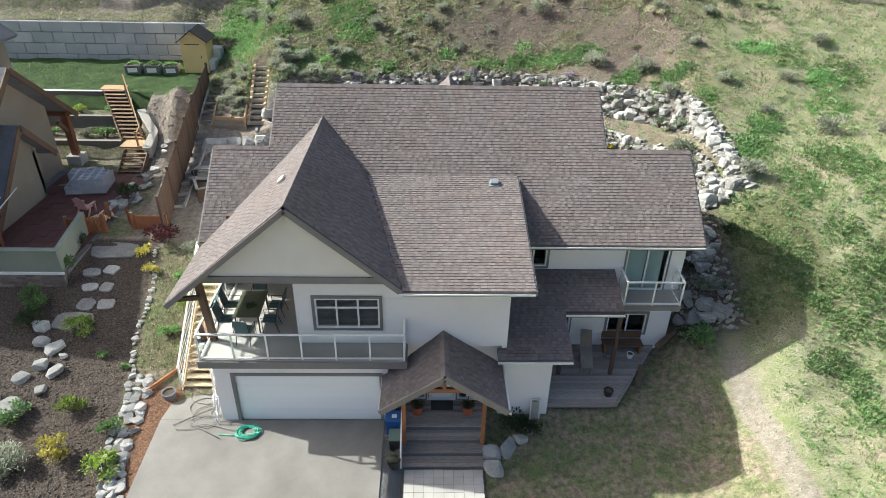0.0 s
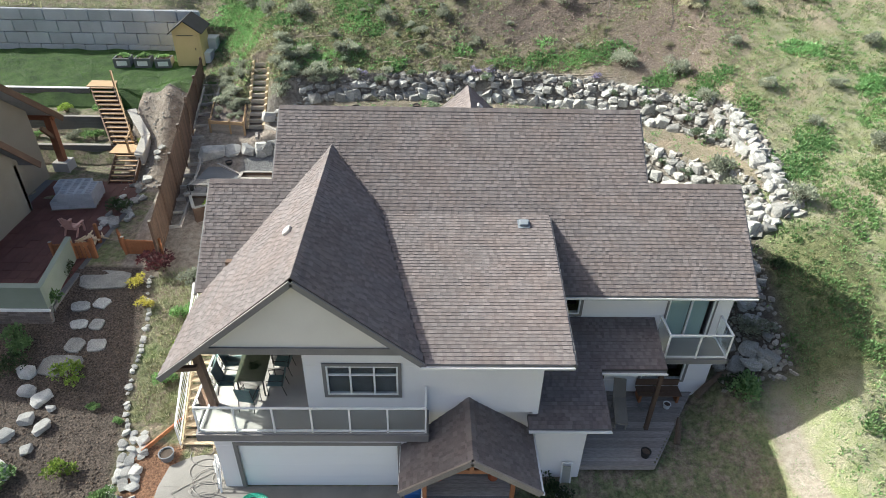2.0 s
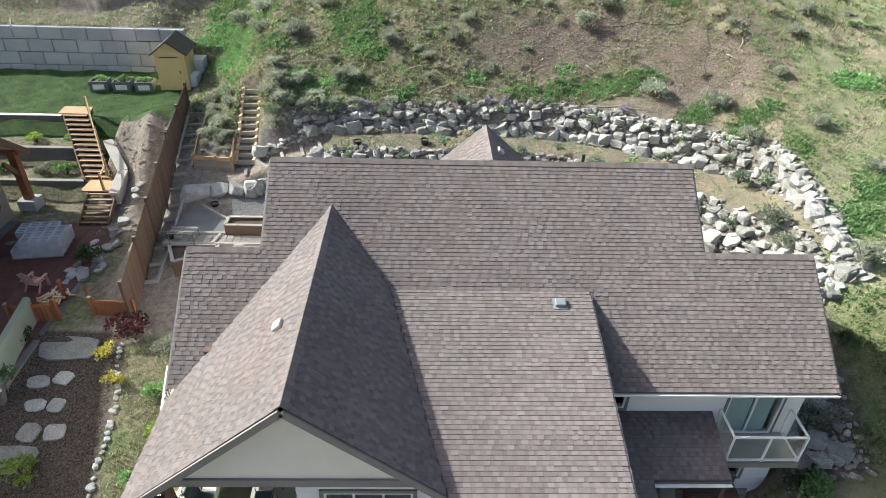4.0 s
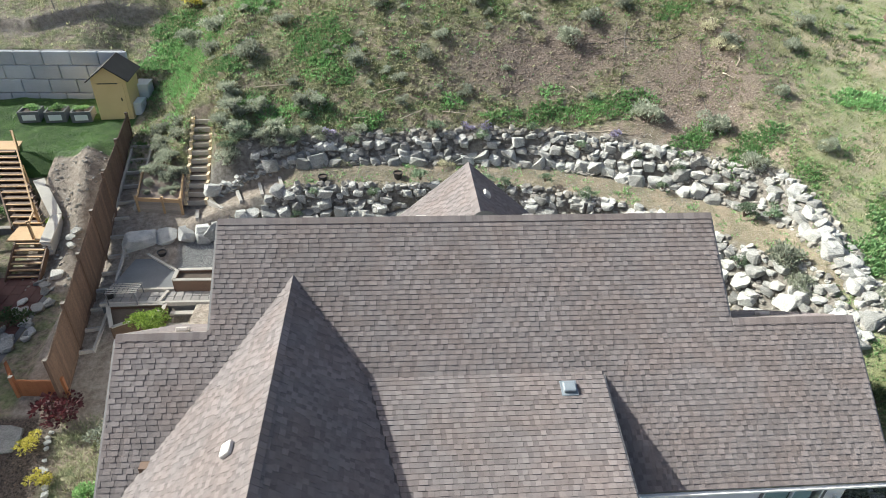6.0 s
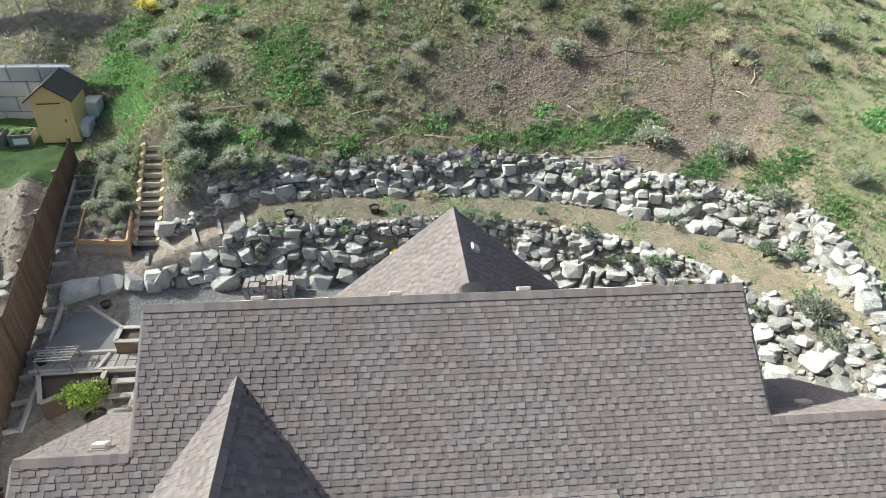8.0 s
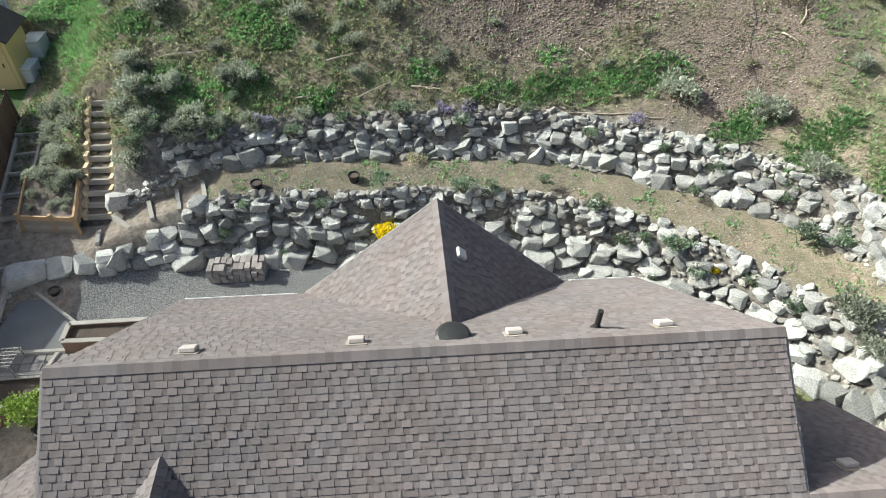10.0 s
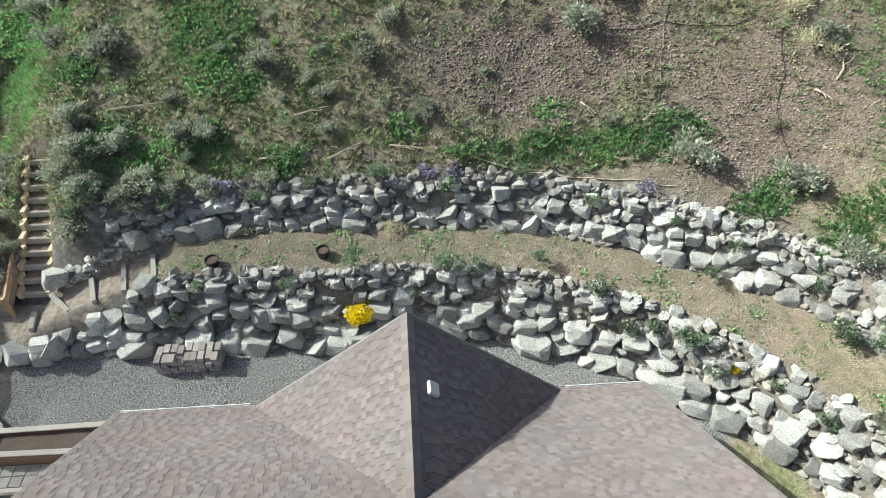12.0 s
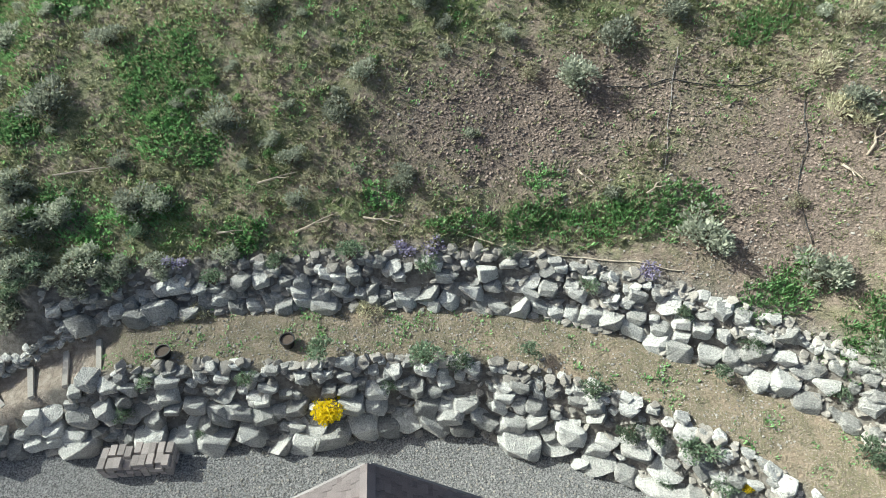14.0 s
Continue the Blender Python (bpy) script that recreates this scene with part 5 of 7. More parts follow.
def shrub_meshes(kind, leafmat, seed, count, wide, lobes, low=0.35):
    """A rounded, broken bush: leaves on several lobes, with gaps between, and a few stems."""
    rng = np.random.RandomState(seed)
    c = np.stack((rng.uniform(-0.32, 0.32, lobes), rng.uniform(-0.32, 0.32, lobes), rng.uniform(low, 0.62, lobes)), 1)
    r = rng.uniform(0.13, 0.26, lobes)
    k = rng.randint(0, lobes, count)
    d = rng.normal(size=(count, 3))
    d /= np.linalg.norm(d, axis=1)[:, None]
    d[:, 2] = np.abs(d[:, 2]) * 0.9 + d[:, 2] * 0.1
    p = c[k] + d * (r[k] * rng.uniform(0.55, 1.1, count))[:, None]
    p[:, 2] = np.maximum(p[:, 2] - 0.18, 0.02)
    way = d + rng.normal(size=(count, 3)) * 0.5 + np.array((0, 0, 0.5))
    way /= np.linalg.norm(way, axis=1)[:, None]
    side = np.cross(way, rng.normal(size=(count, 3)))
    side /= np.linalg.norm(side, axis=1)[:, None]
    ln = rng.uniform(0.05, 0.12, count)[:, None]
    v = np.stack((p, p + way * ln * 0.5 + side * wide * ln, p + way * ln, p + way * ln * 0.5 - side * wide * ln), 1).reshape(-1, 3)
    leaves = bpy.data.meshes.new("foliage")
    leaves.from_pydata(v.tolist(), [], np.arange(count * 4).reshape(-1, 4).tolist())
    leaves.materials.append(leafmat)
    bm = bmesh.new()
    for i in range(lobes):
        q = Vector(c[i])
        tube(bm, [(0.04 * q.x, 0.04 * q.y, -0.05), (0.5 * q.x, 0.5 * q.y, 0.2), (q.x, q.y, max(q.z - 0.1, 0.2))], [0.03, 0.02, 0.008], 5)
    return leaves, mesh_of("branching", bm, BARK)


SHRUBS = {
    "sage": [shrub_meshes("sage", SAGEBRUSH, 40 + i, 1400, 0.24, 13, 0.2) for i in range(4)],
    "green": [shrub_meshes("green", WEED, 50 + i, 900, 0.34, 9) for i in range(3)],
    "rock": [shrub_meshes("rock", ROCKPLANT, 150 + i, 700, 0.3, 9, 0.25) for i in range(3)],
    "lime": [shrub_meshes("lime", LIME, 60 + i, 520, 0.38, 8) for i in range(2)],
    "gold": [shrub_meshes("gold", GOLD, 70 + i, 520, 0.34, 8) for i in range(2)],
    "maroon": [shrub_meshes("maroon", MAROON, 80, 620, 0.36, 9)],
    "yellow": [shrub_meshes("yellow", YELLOW, 85, 1500, 0.42, 14, 0.3)],
    "juniper": [shrub_meshes("juniper", CONIFER, 90 + i, 620, 0.3, 9) for i in range(2)],
    "lilac": [shrub_meshes("lilac", LILAC, 95, 260, 0.4, 6, 0.25)],
    "tuft": [shrub_meshes("tuft", PALEGRASS, 97, 900, 0.12, 7, 0.2)],
}


def shrub(kind, x, y, size, label, name="shrub", z=None, seed=0, squash=0.95, category="shrub", group=""):
    rng = random.Random(int(x * 31 + y * 17 + seed))
    root = thing(name, label, category, (x, y, ground_z(x, y) - 0.03 if z is None else z), rng.uniform(0, 360), group)
    root.scale = (size, size * rng.uniform(0.85, 1.15), size * squash)
    lv, st = rng.choice(SHRUBS[kind])
    for nm, me in (("foliage", lv), ("branching", st)):
        ob = new(nm, me)
        ob.parent = root
        if nm == "branching":
            tagged(ob, kind="stuff")
    return root


for x, y, s in [(-4.4, 25.7, 1.5), (-8.0, 29.9, 1.5), (0.8, 24.5, 1.2), (4.0, 24.5, 1.0), (-1.5, 22.5, 1.1), (-0.9, 22.5, 1.0), (-4.5, 22.0, 1.2), (-3.6, 22.4, 1.0), (13.5, 20.1, 1.5), (15.8, 18.7, 1.4), (16.7, 16.5, 1.2), (10.8, 24.5, 1.3), (4.8, 25.4, 0.9), (2.7, 23.4, 0.8), (-2.6, 21.0, 1.2), (-4.2, 20.8, 1.1), (12.0, 25.5, 1.2), (13.5, 25.7, 1.0), (10.3, 27.0, 1.0), (5.8, 22.7, 0.8), (2.9, 22.4, 0.7), (16.3, 12.3, 1.4), (16.5, 11.4, 1.1), (17.4, 22.1, 0.9), (21.0, 22.9, 1.1)]:
    shrub("sage", x, y, s, "grey-green sagebrush on the dry hillside", "sagebrush", group="sagebrush")
for x, y, s in [(-8.5, 23.7, 1.0), (-8.2, 22.5, 0.9), (-7.5, 21.4, 0.9), (-7.7, 20.6, 0.7), (19.4, 16.4, 0.9), (23.4, 12.6, 1.3), (18.4, 9.6, 1.3), (25.9, 12.3, 1.0), (20.9, 14.2, 0.8), (20.0, 21.6, 0.9), (25.4, 19.0, 1.0), (-6.4, 26.6, 1.2), (-3.0, 27.6, 1.0), (1.8, 27.4, 1.0), (6.6, 27.2, 1.1), (7.8, 23.6, 0.5), (18.6, 19.2, 0.7), (22.8, 16.4, 0.8), (16.5, 26.2, 1.0), (-7.2, 32.4, 1.2), (3.4, 30.0, 1.2), (9.0, 29.6, 1.1), (14.0, 29.0, 1.1), (-2.0, 31.0, 1.2), (18.5, 27.0, 1.0), (-6.4, 28.5, 1.4)]:
    shrub("sage", x, y, s, "grey-green sagebrush on the dry hillside", "sagebrush", group="sagebrush")
more = np.random.RandomState(77)
for k in range(150):
    x, y = more.uniform(-10, 27), more.uniform(21.5, 36)
    if signed(UPPER, np.array([x]), np.array([y]))[0] > 1.2 and scree_at(x, y) < 0.4:
        shrub("sage" if k % 3 else "green", x, y, more.uniform(0.25, 0.7), "small hillside bush among the grass", "sagebrush" if k % 3 else "shrub", group="small hillside bushes")
for x, y, s in [(10.4, 17.3, 0.65), (11.8, 16.3, 0.5), (12.6, 15.8, 0.8), (16.0, 15.0, 0.8), (3.6, 18.7, 0.75), (6.2, 18.4, 0.8), (4.3, 20.9, 0.7), (13.6, 17.3, 0.5), (-1.6, 18.0, 0.5), (0.2, 17.7, 0.45), (8.9, 18.4, 0.5), (14.4, 14.2, 0.5), (16.8, 14.6, 0.7), (8.6, 20.6, 0.5), (2.4, 20.9, 0.6), (7.2, 18.3, 0.6), (1.6, 18.3, 0.5), (-0.8, 18.4, 0.6), (11.2, 16.5, 0.6), (12.1, 15.5, 0.5), (13.2, 15.0, 0.6), (15.2, 13.2, 0.6), (6.4, 20.6, 0.6), (10.6, 19.7, 0.6), (12.8, 18.7, 0.5), (14.4, 17.7, 0.6), (15.9, 16.4, 0.55), (0.6, 20.7, 0.6), (-1.9, 20.5, 0.6), (5.2, 18.1, 0.5)]:
    shrub("rock", x, y, s * 1.15, "small rockery plant between the boulders", "rockery_plant", z=ground_z(x, y) + 0.22, group="rockery plants")
for x, y, s in [(0.1, 20.1, 0.8), (4.7, 20.1, 0.8), (15.8, 20.4, 0.7), (17.2, 19.0, 0.6), (3.4, 23.0, 0.9), (9.4, 25.0, 0.9), (16.7, 23.3, 1.3), (17.1, 22.1, 1.4), (18.0, 24.2, 1.2), (19.4, 23.0, 1.1)]:
    shrub("tuft", x, y, s, "pale bunch of dry grass", "grass_clump", group="grass clumps", squash=1.0)
for x, y, s in ((-4.6, 20.3, 0.8), (-4.2, 20.6, 0.85), (-3.9, 21.0, 0.8), (-2.6, 21.0, 0.8), (-1.4, 21.8, 0.7)):
    shrub("rock", x, y, s, "low dark green bush above the stone edging", "shrub", group="low bank bushes")
shrub("yellow", 3.55, 17.72, 1.0, "bright yellow flowering cushion plant in the boulder wall", "flowering_plant", z=3.93)
shrub("yellow", 13.6, 14.95, 0.45, "small yellow flowering plant among boulders", "flowering_plant")
for x, y in ((-0.3, 21.1), (5.9, 21.0), (6.6, 20.9), (12.0, 19.7)):
    shrub("lilac", x, y, 0.7, "lilac flowering cushion plant on the rocks", "flowering_plant", group="lilac flowers")
for x, y, s in ((-7.9, 21.7, 1.0), (-7.2, 22.0, 0.9), (-7.6, 20.9, 0.9), (-8.1, 20.2, 0.7), (-7.0, 20.2, 0.7), (-7.4, 22.9, 1.0), (-8.3, 22.8, 0.9), (-4.9, 21.3, 1.0), (-4.6, 19.9, 1.2), (-4.9, 23.2, 1.0), (-2.9, 20.6, 1.0), (-1.9, 20.9, 0.9), (-0.7, 21.0, 0.8), (1.0, 21.2, 0.7)):
    shrub("sage", x, y, s, "grey-green bush on the planted bank", "sagebrush", group="sagebrush", z=4.6 + 0.26 * (y - 18.7) if x < -6.5 and y < 21.5 else None)
shrub("gold", -9.2, 34.6, 1.4, "bright yellow-green bush high on the hillside", "shrub")
# beds in front, beside the house and next door
for kind, x, y, s in (("lime", -9.7, 3.9, 1.2), ("lime", -8.5, 0.4, 1.0), ("gold", -8.2, -1.4, 1.3), ("sage", -9.5, -1.9, 1.3), ("lime", -6.4, -2.1, 1.2), ("green", -10.3, 0.0, 1.1), ("green", -6.8, -0.4, 0.9), ("gold", -8.8, 8.3, 0.9), ("gold", -8.1, 7.3, 0.8), ("green", -12.2, 5.2, 1.4), ("green", -11.7, 6.8, 1.2), ("juniper", -11.9, 8.8, 1.0), ("juniper", -11.9, 4.3, 1.2), ("green", -7.4, 2.2, 0.4), ("green", -8.4, 2.8, 0.45)):
    shrub(kind, x, y, s, {"lime": "lime green garden shrub in the mulch bed", "gold": "golden-leaved garden shrub in the mulch bed", "sage": "silvery lavender-like shrub in the mulch bed", "green": "green garden shrub in the mulch bed", "juniper": "dark juniper in the mulch bed"}[kind], "garden_shrub")
shrub("maroon", -8.3, 9.4, 1.7, "dark red-leaved maple shrub by the cedar fence", "maple_shrub", squash=0.75)
for kind, x, y, s in (("sage", -6.6, 8.6, 1.1), ("green", -6.4, 6.9, 1.0), ("lime", -5.9, 5.4, 0.9), ("green", -6.2, 3.8, 0.8), ("sage", -5.6, 7.6, 0.8)):
    shrub(kind, x, y, s, "overgrown shrub beside the house", "garden_shrub")
for kind, x, y, s in (("juniper", 7.2, 0.0, 1.1), ("juniper", 7.7, -0.2, 0.9), ("green", 14.8, 2.9, 1.5), ("juniper", 14.5, 3.4, 1.1), ("sage", 15.7, 5.2, 1.2), ("juniper", 15.3, 6.9, 1.0), ("sage", 15.9, 8.0, 1.1), ("juniper", 16.9, 7.2, 0.8)):
    shrub(kind, x, y, s, "shaded dark green shrub beside the house", "garden_shrub")

# ---- drive, walk and things in front ----
def plate(name, pts, thick, mat, label, category, kind="structure"):
    bm = bmesh.new()
    slab(bm, pts, thick)
    return tagged(new(name, mesh_of(name, bm, mat)), label, category, kind=kind)


plate("driveway", [(-5.05, 1.6, 0.02), (-3.13, 1.6, 0.02), (-3.13, -0.02, 0.02), (-5.3, -0.02, 0.02)], 0.25, ASPHALT, "smooth grey concrete drive", "driveway")
plate("driveway", [(-5.3, -0.024, 0.02), (2.55, -0.024, 0.02), (2.62, -12.0, -0.70), (-5.2, -12.0, -0.70)], 0.25, ASPHALT, "smooth grey concrete drive in front of the garage", "driveway")
walkway = thing("walkway", "grey stone-patterned paver path to the porch steps", "path", kind="structure")
part("base", boxes((3.3, 5.95, -6.7, -1.78, -1.5, -0.52)), DARKWOOD, walkway)
for i in range(8):
    for j in range(16):
        x0, y0 = 3.32 + i * 0.328, -2.07 - j * 0.305
        part("paving_stone", boxes((x0, x0 + 0.318, y0, y0 + 0.295, -0.53, -0.50 + 0.003 * ((i * 5 + j * 3) % 4))), CONCRETE, walkway)


def stairs_left():
    st = thing("timber_stair", "pale new timber stair up to the deck", "stairs", (0, 0, 0))
    for k in range(16):
        y, z = 1.5 + 0.24 * k, 0.185 * (k + 1)
        part("tread", boxes((-4.97, -3.92, y, y + 0.25, z - 0.045, z)), NEWWOOD, st)
    for x in (-4.99, -3.9):
        part("stringer", beams(0.05, 0.26, ((x, 1.45, 0.02), (x, 5.4, 3.0))), NEWWOOD, st)
    part("landing", boxes((-4.99, -3.42, 5.36, 6.4, 2.92, 2.98)), NEWWOOD, st)
    for x, y1 in ((-5.03, 5.4), (-3.86, 3.2)):
        part("handrail", beams(0.06, 0.05, ((x, 1.5, 1.1), (x, y1, 1.1 + (y1 - 1.5) * 0.77))), WHITE, st, "white handrail")
        part("lower_rail", beams(0.04, 0.04, ((x, 1.5, 0.32), (x, y1, 0.32 + (y1 - 1.5) * 0.77))), WHITE, st)
        n = int((y1 - 1.5) / 0.14)
        for k in range(n + 1):
            y = 1.5 + (y1 - 1.5) * k / n
            z = (y - 1.5) * 0.77
            w = 0.06 if k in (0, n) else 0.022
            part("baluster", beams(w, w, ((x, y, z + (0.0 if k in (0, n) else 0.3)), (x, y, z + 1.1))), WHITE, st)
    for x in (-4.9, -4.0):
        part("post", beams(0.1, 0.1, ((x, 5.9, 0.9), (x, 5.9, 2.92))), NEWWOOD, st)


stairs_left()
edging = thing("timber_edging", "short brown timber retaining board by the drive", "edging")
part("board", beams(0.05, 0.4, ((-6.2, 1.15, 0.12), (-5.15, 2.5, 0.3))), CEDAR, edging)
part("stake", beams(0.08, 0.08, ((-5.2, 2.5, -0.1), (-5.2, 2.5, 0.5))), CEDAR, edging)


def coil(name, label, mat, cx, cy, z, r, turns, wob, tail, rad=0.016):
    rng = random.Random(name + label)
    pts = []
    for k in range(turns * 18):
        a = k * math.tau / 18
        rr = r * (1 + wob * math.sin(a * 0.37 + k * 0.05)) + 0.02 * math.sin(k * 0.9)
        pts.append((cx + wob * 0.9 * math.sin(k * 0.05) + rr * math.cos(a), cy + wob * 0.6 * math.cos(k * 0.04) + rr * 0.8 * math.sin(a), z + 0.02 + 0.012 * (k // 18 % 4)))
    pts += [(x, y, z + 0.02) for x, y in tail]
    h = thing(name, label, "hose")
    bm = bmesh.new()
    tube(bm, pts, rad, 6)
    part("hose", bm, mat, h, smooth=True)


coil("garden_hose", "coiled green garden hose on the drive", GREENPL, -2.1, -0.6, 0.0, 0.34, 8, 0.1, [(-2.5, -0.75), (-3.1, -0.7)])
coil("garden_hose", "loosely looped grey hose on the drive", GREYHOSE, -4.0, 0.2, 0.02, 0.42, 4, 0.6, [(-3.4, -0.3), (-2.8, -0.5), (-2.3, -0.55)], 0.014)
coil("garden_hose", "loosely looped pale hose on the drive", GREYHOSE, -4.3, 0.75, 0.02, 0.34, 2, 0.7, [(-4.8, -0.3), (-4.6, -0.5), (-3.8, -0.45), (-3.0, -0.9)], 0.014)


def pot(name, label, x, y, z, r, h, mat, plant=None, flare=1.25):
    p = thing(name, label, "pot", (x, y, z))
    bm = bmesh.new()
    lathe(bm, [(r * 0.8, 0), (r, h * 0.85), (r * 1.08, h * 0.86), (r * 1.08, h), (r * 0.92, h), (r * 0.88, h * 0.8), (0.01, h * 0.8)], 16)
    part("vessel", bm, mat, p, smooth=False)
    bm = bmesh.new()
    lathe(bm, [(r * 0.86, h * 0.78), (r * 0.86, h * 0.83), (0.01, h * 0.84)], 12)
    part("soil", bm, SOIL, p)
    if plant:
        lv, st = SHRUBS[plant][0]
        ob = new("plant", lv)
        ob.parent = p
        ob.matrix_basis = Matrix.LocRotScale((0, 0, h * 0.7), None, (r * 2.4, r * 2.4, r * 2.2))
    return p


for x in (3.72, 5.52):
    pot("flower_pot", "terracotta pot with dark plant by the front door", x, 0.3, 0.05, 0.2, 0.36, TERRACOTTA, "juniper")
pot("planter_pot", "large dark pot with plants on the gravel", 2.95, -1.75, -0.33, 0.24, 0.38, BLACK, "sage")
pot("bucket", "dark grey upturned tub beside the stair", -5.35, 1.05, -0.02, 0.24, 0.34, surface("grey_tub", (0.12, 0.13, 0.15), (0.16, 0.17, 0.19), 40, 2, 0.5))
mat_ = thing("doormat", "dark doormat at the front door", "doormat")
part("mat", boxes((4.2, 5.0, 0.42, 0.9, 0.05, 0.066)), BLACK, mat_)


def bin_(name, label, x, y, z, w, d, h, mat, lid):
    b = thing(name, label, "bin", (x, y, z))
    bm = bmesh.new()
    v = [bm.verts.new(p) for p in ((-w * .42, -d * .42, 0), (w * .42, -d * .42, 0), (w * .42, d * .42, 0), (-w * .42, d * .42, 0), (-w / 2, -d / 2, h), (w / 2, -d / 2, h), (w / 2, d / 2, h), (-w / 2, d / 2, h))]
    for f in ((3, 2, 1, 0), (4, 5, 6, 7), (0, 1, 5, 4), (1, 2, 6, 5), (2, 3, 7, 6), (3, 0, 4, 7)):
        bm.faces.new([v[i] for i in f])
    part("body", bm, mat, b)
    bm = boxes((-w / 2 - 0.02, w / 2 + 0.02, -d / 2 - 0.02, d / 2 + 0.02, h, h + 0.05))
    bmesh.ops.bevel(bm, geom=bm.edges[:], offset=0.015, segments=1, affect="EDGES")
    part("lid", bm, lid, b)
    for s in (-1, 1):
        bm = bmesh.new()
        tube(bm, [(s * w * 0.4, d / 2 + 0.02, 0.09), (s * w * 0.4 + s * 0.04, d / 2 + 0.02, 0.09)], 0.09, 10)
        part("wheel", bm, BLACK, b)
    return b


blue = bin_("recycling_bin", "blue recycling bin beside the porch", 2.9, -0.45, -0.15, 0.5, 0.5, 0.75, BLUE, BLUE)
part("label", boxes((-0.05, 0.12, -0.1, 0.08, 0.802, 0.806)), WHITE, blue, "white printed sticker")
bin_("wheelie_bin", "dark green wheeled bin beside the porch", 3.0, -1.12, -0.2, 0.4, 0.5, 0.62, BLACK, surface("bin_lid", (0.10, 0.16, 0.14), (0.14, 0.21, 0.18), 40, 2, 0.5))
rack = thing("hose_rack", "white metal rack leaning on the garage corner", "rack")
part("frame", beams(0.05, 0.04, ((-3.32, -0.1, 0.02), (-3.32, 0.25, 1.25)), ((-3.2, -0.25, 0.02), (-3.2, 0.1, 1.0)), ((-3.32, 0.2, 1.1), (-3.2, 0.05, 0.9)), ((-3.32, 0.0, 0.4), (-3.2, -0.15, 0.35))), WHITE, rack)
part("panel", beams(0.02, 0.4, ((-3.4, 0.1, 0.75), (-3.4, 0.5, 0.75))), WHITE, rack)
cart = thing("folding_chair", "folded white metal chair against the wall", "chair", (7.95, 0.3, -0.4))
part("frame", beams(0.05, 0.04, ((-0.16, 0.0, 0), (-0.16, 0.15, 1.0)), ((0.16, 0.0, 0), (0.16, 0.15, 1.0)), ((-0.16, 0.15, 1.0), (0.16, 0.15, 1.0)), ((-0.16, 0.0, 0.05), (0.16, 0.0, 0.05))), WHITE, cart)
part("seat", beams(0.3, 0.03, ((0, 0.03, 0.15), (0, 0.13, 0.85))), METAL, cart)
for i, (x, y, s) in enumerate(((6.3, -1.15, 0.75), (6.9, -0.95, 0.8), (7.35, -0.55, 0.6), (6.3, -1.75, 0.75), (7.8, -0.15, 0.5))):
    ob = tagged(new("boulder", PALE_BOULDERS[i]), "pale boulder beside the porch steps", "boulder", "porch boulders")
    ob.matrix_basis = Matrix.LocRotScale((x, y, ground_z(x, y) + 0.12), Euler((0.2, 0.1, i)), (s, s * 0.85, s * 0.8))

# deck table and chairs
def patio_chair(x, y, turn):
    c = thing("patio_chair", "metal patio chair with teal striped sling seat", "chair", (x, y, 3.0), turn, "chairs round the deck table")
    for sx in (-0.24, 0.24):
        bm = bmesh.new()
        tube(bm, [(sx, -0.25, 0), (sx, -0.26, 0.62), (sx, 0.1, 0.64), (sx, 0.24, 0.6)], 0.014, 6)
        part("arm", bm, BLACK, c)
        bm = bmesh.new()
        tube(bm, [(sx, 0.3, 0), (sx, 0.2, 0.42), (sx, 0.34, 1.02)], 0.014, 6)
        part("leg", bm, BLACK, c)
    part("seat", beams(0.46, 0.025, ((0, -0.25, 0.44), (0, 0.22, 0.40))), CHAIRFAB, c)
    part("backrest", beams(0.46, 0.025, ((0, 0.22, 0.42), (0, 0.34, 1.02))), CHAIRFAB, c)
    for k in range(5):
        part("stripe", beams(0.035, 0.004, ((-0.18 + k * 0.09, 0.205, 0.43), (-0.18 + k * 0.09, 0.322, 1.02))), DARKWOOD, c)
    return c


table = thing("patio_table", "dark green glass patio table on the deck", "table", (-2.1, 1.8, 3.0), 2)
bm = boxes((-0.45, 0.45, -0.78, 0.78, 0.70, 0.73))
bmesh.ops.bevel(bm, geom=bm.edges[:], offset=0.01, segments=1, affect="EDGES")
part("tabletop", bm, surface("table_glass", (0.07, 0.085, 0.06), (0.10, 0.115, 0.08), 40, 3, 0.25, 0.0), table)
for x in (-0.38, 0.38):
    for y in (-0.7, 0.7):
        part("leg", beams(0.04, 0.04, ((x, y, 0), (x, y, 0.7))), BLACK, table)
for x, y, a in ((-2.85, 1.35, 88), (-2.9, 2.2, 93), (-1.35, 1.35, -88), (-1.3, 2.2, -94), (-2.05, 0.7, 172), (-2.1, 2.95, 5)):
    patio_chair(x, y, a)
centre = thing("centrepiece", "small dark plant arrangement on the patio table", "plant", (-2.05, 1.65, 3.73))
for k in range(5):
    ob = new("foliage", SHRUBS["juniper"][k % 2][0])
    ob.parent = centre
    ob.matrix_basis = Matrix.LocRotScale((0.1 * math.cos(k * 1.3), 0.12 * math.sin(k * 1.3), -0.02), None, (0.2, 0.2, 0.15))

